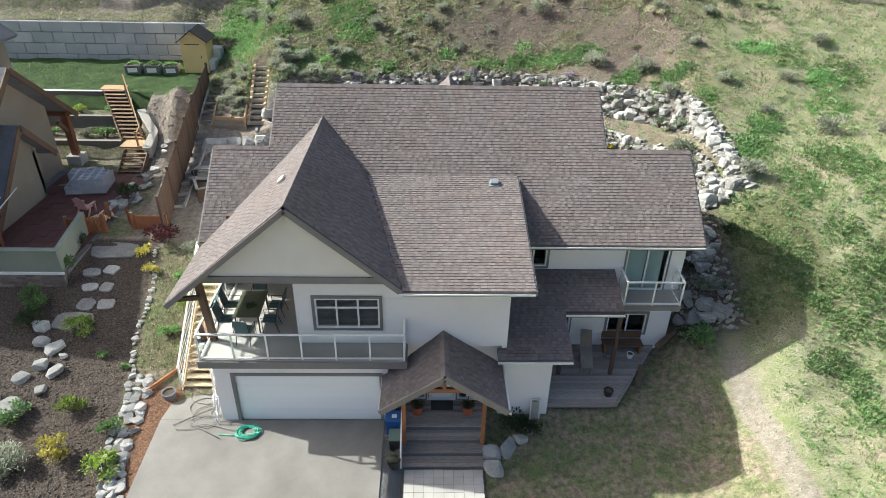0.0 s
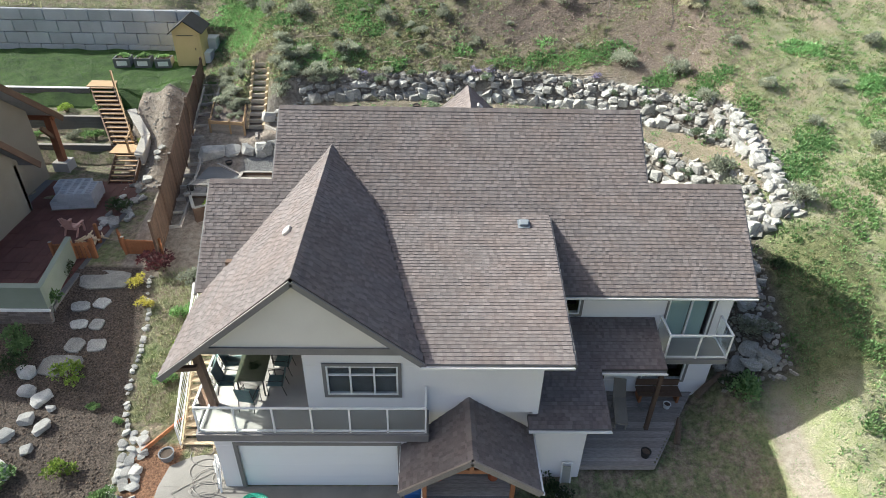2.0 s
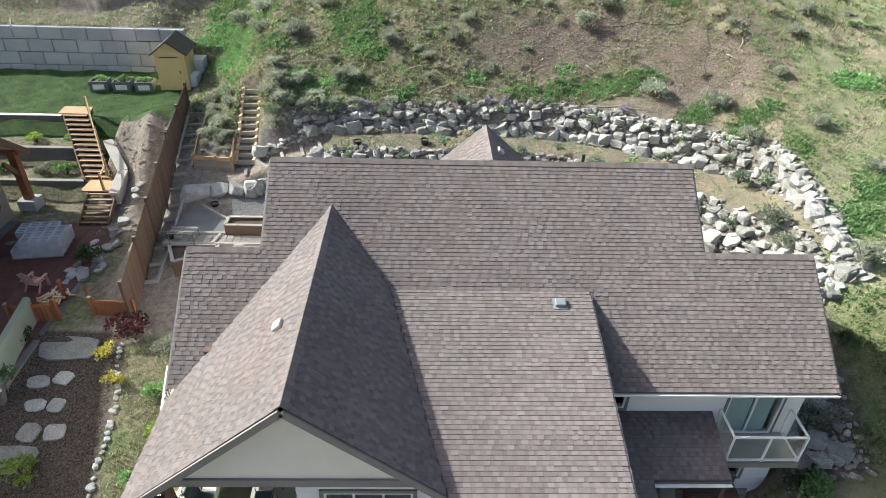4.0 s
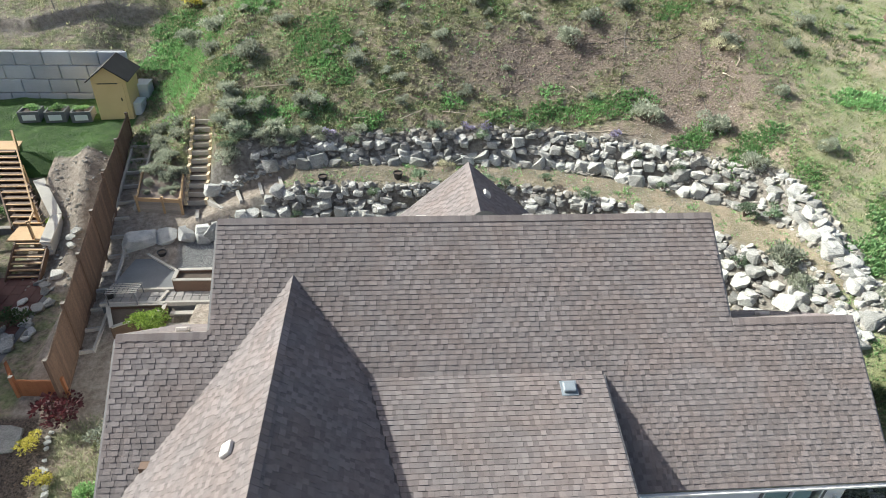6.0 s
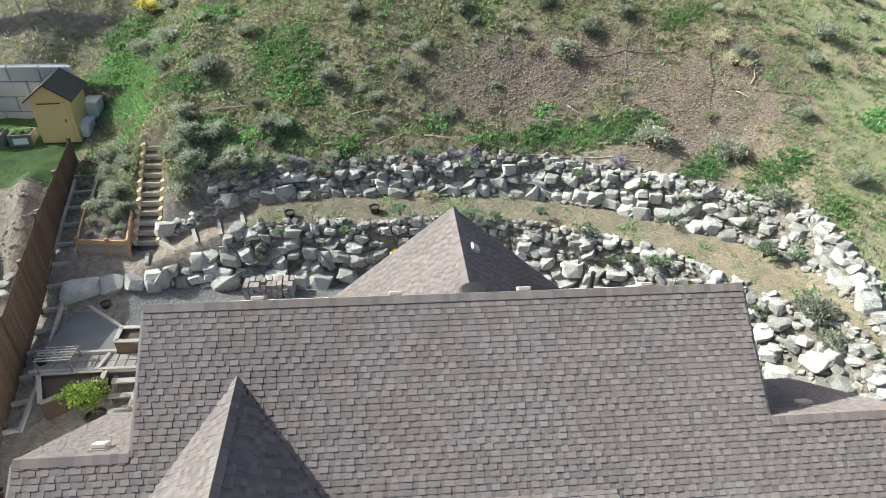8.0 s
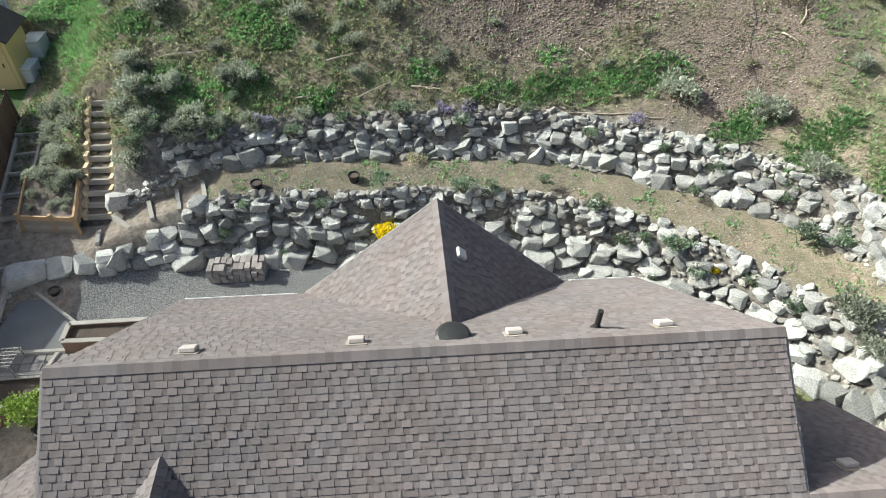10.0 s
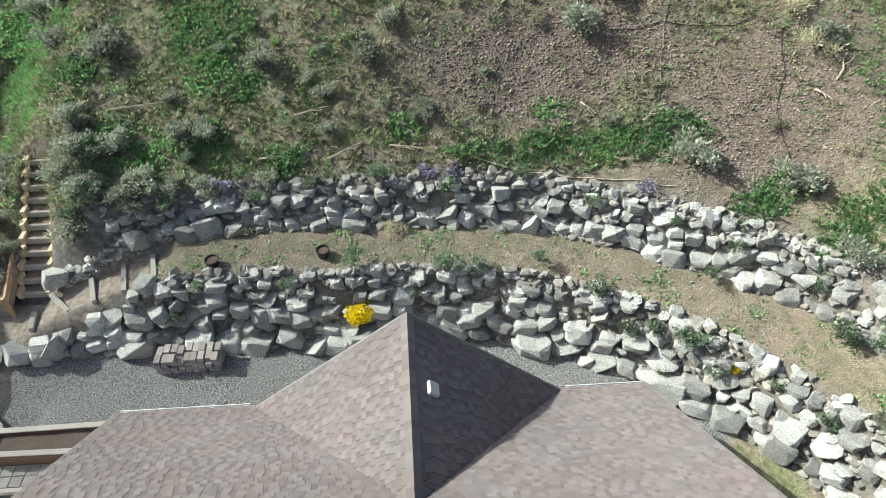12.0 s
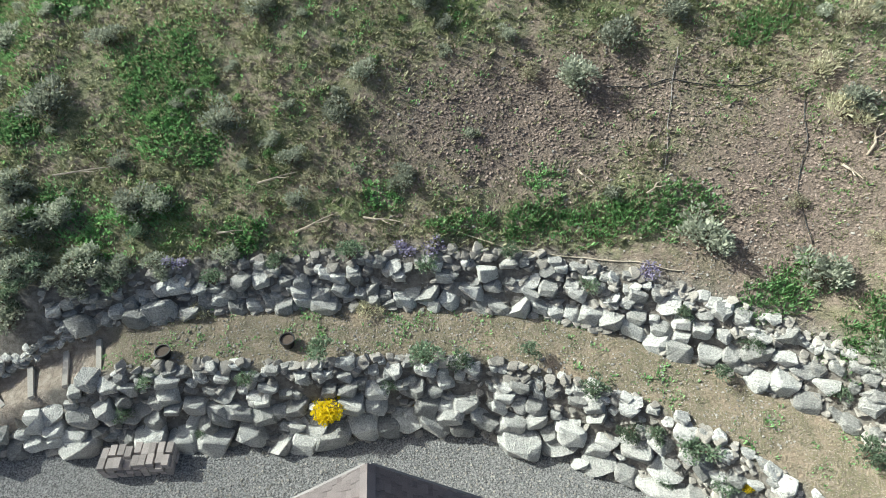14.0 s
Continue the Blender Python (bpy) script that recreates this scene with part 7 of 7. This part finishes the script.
for x, y in ((-15.5, 31.5), (-14.1, 31.7), (-13.0, 32.4), (-12.2, 34.0), (-11.3, 34.7)):
    fp = thing("fence_post", "thin leaning wire fence post on the high bank", "post", (x, y, ground_z(x, y)), group="wire fence posts")
    part("post", beams(0.045, 0.045, ((0, 0, -0.2), (-0.18, 0.05, 1.45))), GREYWOOD, fp)

# ---- next door ----
bwall = thing("block_wall", "pale grey concrete block retaining wall", "retaining wall")
part("backing", boxes((-28, -11.4, 28.62, 28.9, 5.0, 7.82)), DARKWOOD, bwall)
for r in range(4):
    for i in range(13):
        x0 = -28.45 + i * 1.38 + (r % 2) * 0.69
        bm = boxes((x0 + 0.02, min(x0 + 1.355, -11.4), 28.3 - 0.0 + r * 0.03, 28.6, 5.0 + r * 0.72, 5.685 + r * 0.72))
        bmesh.ops.bevel(bm, geom=bm.edges[:], offset=0.03, segments=1, affect="EDGES")
        part("block", bm, BLOCK, bwall)


def shed():
    s = thing("garden_shed", "cream timber garden shed with black roof", "shed", (-11.4, 26.1, 5.13), 4)
    s.scale = (1.06, 1.06, 1.08)
    part("wall", boxes((-0.75, 0.75, 0.0, 0.08, 0, 1.95), (-0.75, 0.75, 1.72, 1.8, 0, 1.95), (-0.75, -0.67, 0.08, 1.72, 0, 1.95), (0.67, 0.75, 0.08, 1.72, 0, 1.95)), CREAM, s)
    for y in (0.0, 1.72):
        bm = bmesh.new()
        a = [bm.verts.new((x, y + o, z)) for o in (0, 0.08) for x, z in ((-0.75, 1.95), (0.75, 1.95), (0, 2.5))]
        for f in ((0, 1, 2), (5, 4, 3), (0, 3, 4, 1), (1, 4, 5, 2), (2, 5, 3, 0)):
            bm.faces.new([a[i] for i in f])
        part("gable", bm, CREAM, s)
    for sd in (-1, 1):
        bm = bmesh.new()
        slab(bm, [(0, -0.2, 2.56), (sd * 0.95, -0.2, 1.86), (sd * 0.95, 2.0, 1.86), (0, 2.0, 2.56)], 0.05)
        part("roof", bm, BLACKROOF, s, "black shingle roof")
    d = part("door", boxes((-0.6, 0.6, -0.03, 0.0, 0.03, 1.75)), CREAM, s)
    part("hinge", boxes((-0.5, 0.4, -0.05, -0.03, 1.70, 1.74)), BLACK, d)
    part("handle", boxes((0.4, 0.44, -0.06, -0.03, 0.9, 1.05)), BLACK, d)


shed()
for x, y, z, h in ((-10.55, 28.2, ground_z(-10.55, 28.2) - 0.05, 0.85), (-10.6, 26.9, ground_z(-10.6, 26.9) - 0.05, 0.6)):
    t = thing("storage_box", "white plastic storage tote beside the shed", "storage box", (x, y, z))
    bm = boxes((-0.32, 0.32, -0.45, 0.45, 0, h))
    bmesh.ops.bevel(bm, geom=bm.edges[:], offset=0.04, segments=2, affect="EDGES")
    part("body", bm, WHITE, t)
    part("lid", boxes((-0.34, 0.34, -0.47, 0.47, h, h + 0.05)), WHITE, t)
for x in (-15.6, -14.35, -13.1):
    t = thing("planter_box", "square grey concrete planter with soil", "planter", (x, 26.3, 5.05), 6, "planters on the lawn")
    part("side", boxes((-0.48, 0.48, -0.42, -0.34, 0, 0.55), (-0.48, 0.48, 0.34, 0.42, 0, 0.55), (-0.48, -0.4, -0.34, 0.34, 0, 0.55), (0.4, 0.48, -0.34, 0.34, 0, 0.55)), PLANTER, t)
    part("soil", boxes((-0.4, 0.4, -0.34, 0.34, 0.1, 0.46)), SOIL, t)
    part("panel", boxes((-0.3, 0.3, -0.44, -0.42, 0.12, 0.4)), WHITE, t)
    shrub("green", x, 26.3, 0.75, "leafy plants in the square planter", "planter_plant", z=5.48, squash=0.7)


def tier(y, x0, x1, z0, z1, label, cap=True):
    w = thing("timber_wall", label, "retaining wall")
    n = max(2, int((z1 - z0) / 0.16))
    for k in range(n):
        part("timber", boxes((x0, x1, y, y + 0.16, z0 + (z1 - z0) * k / n + 0.006, z0 + (z1 - z0) * (k + 1) / n)), DARKWOOD, w)
    if cap:
        part("cap", boxes((x0, x1, y - 0.03, y + 0.2, z1, z1 + 0.04)), WHITE if z1 > 4 else CAPWOOD, w)


tier(23.15, -25, -16.5, 3.35, 4.68, "dark timber retaining wall below the lawn with pale cap")
tier(21.25, -25, -14.6, 2.4, 3.72, "dark timber retaining wall of the middle planting tier")
tier(19.35, -25, -13.9, 1.6, 2.85, "dark timber retaining wall above the court")
for kind, x, y, s in (("lime", -17.6, 22.2, 1.0), ("green", -15.6, 22.1, 0.9), ("green", -15.4, 20.3, 1.1), ("sage", -16.6, 20.2, 0.9), ("green", -18.6, 20.4, 0.8), ("juniper", -14.6, 20.4, 0.8), ("juniper", -11.7, 14.0, 1.2), ("lime", -12.3, 19.6, 0.7)):
    shrub(kind, x, y, s, "garden shrub in the terraced bed", "garden_shrub")

nst = thing("timber_stair", "long timber stair up to the neighbouring lawn", "stairs")
for k in range(6):
    w = k / 5
    part("tread", boxes((-13.4 + 0.05 * w, -12.2 + 0.05 * w, 16.9 + 1.2 * w, 17.12 + 1.2 * w, 1.98 + 0.85 * w, 2.03 + 0.85 * w)), DARKPOST, nst)
    part("nosing", boxes((-13.4 + 0.05 * w, -12.2 + 0.05 * w, 16.87 + 1.2 * w, 16.94 + 1.2 * w, 1.985 + 0.85 * w, 2.036 + 0.85 * w)), GOLDWOOD, nst)
part("landing", boxes((-13.75, -12.4, 18.2, 19.4, 2.92, 2.98)), GOLDWOOD, nst)
for k in range(13):
    w = k / 12
    x = -13.4 - 2.35 * w
    y, z = 19.4 + 3.7 * w, 3.1 + 1.65 * w
    t = part("tread", boxes((x - 0.62, x + 0.62, y, y + 0.27, z - 0.05, z)), DARKPOST, nst, "dark brown tread with a pale nosing")
    part("nosing", boxes((x - 0.62, x + 0.62, y - 0.03, y + 0.045, z - 0.045, z + 0.006)), GOLDWOOD, t)
for s in (-0.66, 0.66):
    part("stringer", beams(0.06, 0.3, ((-13.4 + s, 19.3, 2.88), (-15.8 + s, 23.3, 4.6))), BROWNPOST, nst)
    part("stringer", beams(0.06, 0.26, ((-12.8 + s, 16.8, 1.85), (-12.75 + s, 18.3, 2.85))), BROWNPOST, nst)
bm = bmesh.new()
slab(bm, [(-16.7, 23.3, 4.78), (-15.1, 23.3, 4.78), (-15.3, 24.3, 4.78), (-16.8, 24.3, 4.78)], 0.1)
part("platform", bm, GOLDWOOD, nst)
part("handrail", beams(0.06, 0.09, ((-12.72, 19.0, 3.9), (-15.08, 23.4, 5.65)), ((-12.62, 18.2, 3.75), (-12.72, 19.0, 3.9))), GOLDWOOD, nst)
for p in ((-12.68, 18.3, 2.9, 3.85), (-12.95, 19.5, 3.0, 4.05), (-14.03, 21.5, 3.8, 4.85), (-15.1, 23.4, 4.6, 5.7)):
    part("post", beams(0.09, 0.09, ((p[0], p[1], p[2] - 0.4), (p[0], p[1], p[3]))), GOLDWOOD, nst)
part("underside", beams(1.15, 0.03, ((-13.4, 19.5, 2.80), (-15.75, 23.2, 4.43))), BROWNPOST, nst)

PALECAP = surface("pale_cap", (0.60, 0.57, 0.51), (0.68, 0.65, 0.59), 40, 2, 0.8, 0.2, 0.004, 0.06)
low = thing("block_edging", "low bent wall of pale capped blocks on the bank", "wall")
line = [(-13.6, 21.6), (-12.15, 19.5), (-12.1, 18.0)]
for (x0, y0), (x1, y1) in zip(line, line[1:]):
    n = int(math.hypot(x1 - x0, y1 - y0) / 0.42)
    for k in range(n):
        a, b = k / n, (k + 0.995) / n
        pa, pb = Vector((x0, y0, 0)).lerp(Vector((x1, y1, 0)), a), Vector((x0, y0, 0)).lerp(Vector((x1, y1, 0)), b)
        z, zb = 2.95 + 0.30 * (pa.y - 18.35), 2.95 + 0.30 * (pb.y - 18.35)
        for j in range(3):
            part("block", beams(0.34, 0.19, ((pa.x, pa.y, z - 0.2 * j), (pb.x, pb.y, zb - 0.2 * j))), CONCRETE, low)
        part("cap", beams(0.46, 0.07, ((pa.x, pa.y, z + 0.13), (pb.x, pb.y, zb + 0.13))), PALECAP, low, "pale cap stone")
rng = random.Random(61)
for k in range(26):
    x, y = rng.uniform(-12.2, -10.9), rng.uniform(12.2, 19)
    ob = tagged(new("boulder", rng.choice(BOULDERS)), "grey rockery stone next door", "boulder", "rockery stones next door")
    s = rng.uniform(0.25, 0.6)
    ob.matrix_basis = Matrix.LocRotScale((x, y, ground_z(x, y) + 0.08), Euler((rng.uniform(-.3, .3), rng.uniform(-.3, .3), rng.uniform(0, 6))), (s * 1.2, s, s * 0.8))

# the sunken court and its walls
court = thing("court", "dark red brick-paved court next door", "patio", kind="structure")
part("base", boxes((-26, -11.35, 6.75, 17.2, 1.2, 1.86)), DARKWOOD, court)
for i in range(26):
    for j in range(18):
        x0, y0 = -23.0 + i * 0.44, 6.8 + j * 0.57
        if x0 < -16.4 or x0 > -12.0 or len(court.children) > 290:
            continue
        part("paving_brick", boxes((x0, x0 + 0.425, y0, y0 + 0.555, 1.865, 1.885 + 0.003 * ((i * 5 + j * 3) % 4))), REDBRICK, court)
par = thing("parapet_wall", "sage green stucco parapet on a stone base", "wall")
part("stucco", boxes((-26, -11.4, 6.5, 6.72, 1.95, 2.95)), SAGE, par)
bm = bmesh.new()
slab(bm, [(-11.62, 6.72, 2.95), (-11.4, 6.72, 2.95), (-11.95, 10.1, 2.95), (-12.17, 10.1, 2.95)], 1.6)
part("stucco", bm, SAGE, par)
part("band", boxes((-26, -11.33, 6.42, 6.5, 1.85, 1.95)), WHITE, par)
part("cap", boxes((-26, -11.36, 6.46, 6.76, 2.95, 2.99)), SAGE, par)
rng = random.Random(17)
for r in range(9):
    x = -18.0
    while x < -11.5:
        w = rng.uniform(0.25, 0.7)
        part("ledge_stone", boxes((x, min(x + w - 0.01, -11.38), 6.40 + rng.uniform(0, 0.05), 6.52, 0.75 + r * 0.122, 0.865 + r * 0.122)), LEDGE, par)
        x += w
part("backing", boxes((-26, -11.42, 6.5, 6.7, 0.4, 1.95)), DARKWOOD, par)

nh = thing("neighbour_house", "beige stucco house with brown gable trim", "house")


def wall_x(x, pts, mat, thick=0.2):
    bm = bmesh.new()
    a = [[bm.verts.new((x - o, y, z)) for y, z in pts] for o in (0, thick)]
    bm.faces.new(a[0])
    bm.faces.new(a[1][::-1])
    for i in range(len(pts)):
        j = (i + 1) % len(pts)
        bm.faces.new((a[0][i], a[1][i], a[1][j], a[0][j]))
    bmesh.ops.recalc_face_normals(bm, faces=bm.faces[:])
    part("wall", bm, mat, nh)


wall_x(-16.9, [(9.6, 1.8), (17.6, 1.8), (17.6, 5.5), (14.2, 8.2), (9.6, 4.6)], BEIGE)
wall_x(-15.95, [(9.8, 1.8), (14.0, 1.8), (14.3, 4.4), (12.75, 5.85), (9.8, 3.2)], BEIGE)
part("wall", boxes((-16.9, -15.95, 13.9, 14.1, 1.8, 4.3)), BEIGE, nh)
for (yp, zp, x0, k, yb, yf) in ((14.2, 8.5, -16.0, 0.8, 18.9, 7.5), (12.75, 6.15, -15.4, 0.98, 14.95, 9.0)):
    for ye in (yb, yf):
        ze = zp - k * abs(ye - yp)
        bm = bmesh.new()
        slab(bm, [(-26, yp, zp), (x0, yp, zp), (x0, ye, ze), (-26, ye, ze)], 0.14)
        part("roof", bm, SLATE, nh, "grey shingle roof slope")
        part("bargeboard", beams(0.06, 0.3, ((x0 + 0.03, yp, zp - 0.13), (x0 + 0.03, ye, ze - 0.13))), BROWNPOST, nh, "brown bargeboard")
        n = int(abs(ye - yp) / 0.3)
        for j in range(n):
            ya = ye + (yp - ye) * j / n
            za = ze + (zp - ze) * j / n
            part("shingle_course", beams(0.02, 0.012, ((-24, ya, za + 0.012), (x0, ya, za + 0.012))), SLATE, nh) if abs(ya - yp) < 8 else None
# the main block further back, whose shade falls on the court
part("wall", boxes((-30, -18.6, 6.9, 18.6, 1.8, 8.8)), BEIGE, nh)
for sx in (-1, 1):
    bm = bmesh.new()
    slab(bm, [(-19.6, 6.2, 10.2), (-19.6, 19.0, 10.2), (-19.6 + (1.6 if sx > 0 else -9), 19.0, 9.0 if sx > 0 else 5.5), (-19.6 + (1.6 if sx > 0 else -9), 6.2, 9.0 if sx > 0 else 5.5)], 0.2)
    part("roof", bm, SLATE, nh, "grey shingle roof slope")
bm = bmesh.new()
a = [bm.verts.new((x, y, z)) for y in (6.8, 7.0) for x, z in ((-28, 6.0), (-18.6, 6.0), (-18.6, 9.0), (-19.6, 10.0))]
for f in ((0, 1, 2, 3), (7, 6, 5, 4), (0, 4, 5, 1), (1, 5, 6, 2), (2, 6, 7, 3), (3, 7, 4, 0)):
    bm.faces.new([a[i] for i in f])
part("wall", bm, BEIGE, nh)
part("beam", beams(0.22, 0.3, ((-16.2, 18.5, 4.85), (-20, 18.5, 4.85))), REDPOST, nh)
part("post", beams(0.34, 0.34, ((-16.45, 18.45, 2.35), (-16.45, 18.45, 4.9))), REDPOST, nh, "red-brown timber pillar")
part("post_base", boxes((-16.85, -16.05, 18.05, 18.85, 1.8, 2.4)), CONCRETE, nh)
part("brace", beams(0.16, 0.2, ((-16.45, 17.6, 4.6), (-16.45, 18.4, 3.7))), BROWNPOST, nh)
bm = bmesh.new()
slab(bm, [(-20, 8.2, 3.2), (-14.9, 8.2, 3.2), (-15.9, 10.9, 3.75), (-20, 10.9, 3.75)], 0.1)
part("roof", bm, SLATE, nh, "ribbed grey lean-to roof")
for k in range(14):
    x = -20 + k * 0.37
    part("rib", beams(0.05, 0.03, ((x, 8.2, 3.22), (x, 10.9, 3.77))), WHITE, nh)
part("post", beams(0.25, 0.25, ((-15.2, 8.6, 1.85), (-15.2, 8.6, 3.1))), CEDAR, nh)

chair = thing("garden_chair", "pink slatted wooden garden chair", "chair", (-12.95, 12.0, 1.88), 170)
for k in range(5):
    part("back_slat", beams(0.085, 0.02, ((-0.2 + k * 0.1, 0.22, 0.35), (-0.22 + k * 0.11, 0.42, 0.98 + 0.05 * (2 - abs(k - 2))))), PINK, chair)
for k in range(4):
    part("seat_slat", boxes((-0.25, 0.25, -0.3 + k * 0.13, -0.19 + k * 0.13, 0.34 - k * 0.01, 0.36 - k * 0.01)), PINK, chair)
for x in (-0.3, 0.3):
    part("arm", boxes((x - 0.06, x + 0.06, -0.38, 0.3, 0.52, 0.545)), PINK, chair)
    part("leg", boxes((x - 0.03, x + 0.03, -0.34, -0.26, 0, 0.52)), PINK, chair)
    part("leg", beams(0.04, 0.09, ((x, 0.3, 0.0), (x, 0.05, 0.36))), PINK, chair)
pal = thing("block_pallet", "stack of hollow grey concrete blocks on a pallet", "stack of blocks", (-14.2, 14.6, 1.87), 8)
for k in range(4):
    for i in range(5):
        for j in range(4):
            if k == 3 and i + j > 6 or k > 1 and i == 0 and j < 2:
                continue
            x, y = i * 0.4 - 0.8, j * 0.42 - 0.6
            part("block", boxes((x, x + 0.05, y, y + 0.4, k * 0.2 + 0.12, k * 0.2 + 0.31), (x + 0.335, x + 0.385, y, y + 0.4, k * 0.2 + 0.12, k * 0.2 + 0.31), (x + 0.05, x + 0.335, y, y + 0.05, k * 0.2 + 0.12, k * 0.2 + 0.31), (x + 0.05, x + 0.335, y + 0.17, y + 0.22, k * 0.2 + 0.12, k * 0.2 + 0.31), (x + 0.05, x + 0.335, y + 0.35, y + 0.4, k * 0.2 + 0.12, k * 0.2 + 0.31)), BLOCK, pal)
for k in range(5):
    part("pallet_board", boxes((-0.85, 1.2, -0.6 + k * 0.36, -0.45 + k * 0.36, 0.07, 0.1)), GREYWOOD, pal)
heap = thing("firewood_heap", "small heap of split firewood and kindling", "firewood", (-11.9, 11.3, 1.88))
rng = random.Random(23)
for k in range(22):
    a = rng.uniform(0, 3.14)
    x, y, z = rng.uniform(-0.5, 0.5), rng.uniform(-0.35, 0.35), rng.uniform(0.03, 0.22)
    part("stick", beams(0.05, 0.05, ((x - 0.25 * math.cos(a), y - 0.25 * math.sin(a), z), (x + 0.25 * math.cos(a), y + 0.25 * math.sin(a), z + rng.uniform(-0.05, 0.1)))), NEWWOOD, heap)

# stepping stones and boulders in the mulch bed
def flat_stone(x, y, rx, ry, seed, label="flat grey stepping stone in the mulch", name="stepping_stone", group="stepping stones", th=0.12):
    rng = random.Random(seed)
    bm = bmesh.new()
    n = 10
    turn = rng.uniform(-0.3, 0.3)
    ring = []
    for k in range(n):
        a = (k + 0.5) * math.tau / n
        c, d = (math.copysign(abs(v) ** 0.6, v) * rng.uniform(0.86, 1.08) for v in (math.cos(a), math.sin(a)))
        ring.append((x + rx * (c * math.cos(turn) - d * math.sin(turn)), y + ry * (c * math.sin(turn) + d * math.cos(turn))))
    z = ground_z(x, y)
    slab(bm, [(a, b, z + 0.07 + 0.2 * (b - y)) for a, b in ring], th)
    bmesh.ops.bevel(bm, geom=[e for e in bm.edges], offset=0.02, segments=1, affect="EDGES")
    tagged(new(name, mesh_of(name, bm, ROCK)), label, "stone", group)


for i, (x, y, rx, ry) in enumerate(((-10.7, 7.3, 0.38, 0.25), (-9.9, 7.45, 0.34, 0.28), (-10.4, 6.4, 0.36, 0.23), (-9.7, 6.4, 0.28, 0.28), (-10.15, 5.4, 0.4, 0.33), (-9.35, 5.4, 0.35, 0.32), (-10.2, 8.7, 1.05, 0.55), (-10.3, 4.5, 0.85, 0.5))):
    flat_stone(x, y, rx, ry, i)
for i, (x, y, s) in enumerate(((-11.0, 3.4, 0.7), (-10.35, 3.1, 0.8), (-9.9, 2.75, 0.45), (-10.55, 2.3, 0.7), (-9.9, 2.0, 0.75), (-10.05, 1.2, 0.55), (-11.0, 1.7, 0.7), (-10.7, 0.3, 1.3), (-11.6, 0.8, 0.9), (-11.4, 4.2, 0.8))):
    ob = tagged(new("boulder", PALE_BOULDERS[(i * 3) % 12]), "rounded pale boulder in the mulch bed", "boulder", "mulch bed boulders")
    ob.matrix_basis = Matrix.LocRotScale((x, y, ground_z(x, y) + 0.1 * s), Euler((0.1, 0.15, i)), (s * 0.95, s * 0.8, s * 0.6))
edge = thing("stone_edging", "row of small pale stones edging the mulch bed", "stone edging")
rng = random.Random(71)
y = 9.0
while y > -4.2:
    x = -6.75 - 0.17 * y + 0.12 * math.sin(y * 1.3)
    n = 1 if y > 2.0 else 3
    for k in range(n):
        s = rng.uniform(0.14, 0.26) * (1.0 if n == 1 else 1.6)
        px, py = x + k * 0.3 + rng.uniform(-0.05, 0.05), y + rng.uniform(-0.1, 0.1)
        ob = new("stone", rng.choice(PALE_BOULDERS))
        ob.parent = edge
        ob.matrix_basis = Matrix.LocRotScale((px, py, ground_z(px, py) + 0.04), Euler((rng.uniform(-.3, .3), rng.uniform(-.3, .3), rng.uniform(0, 6))), (s * 1.2, s, s * 0.8))
    y -= 0.24 if n == 1 else 0.27
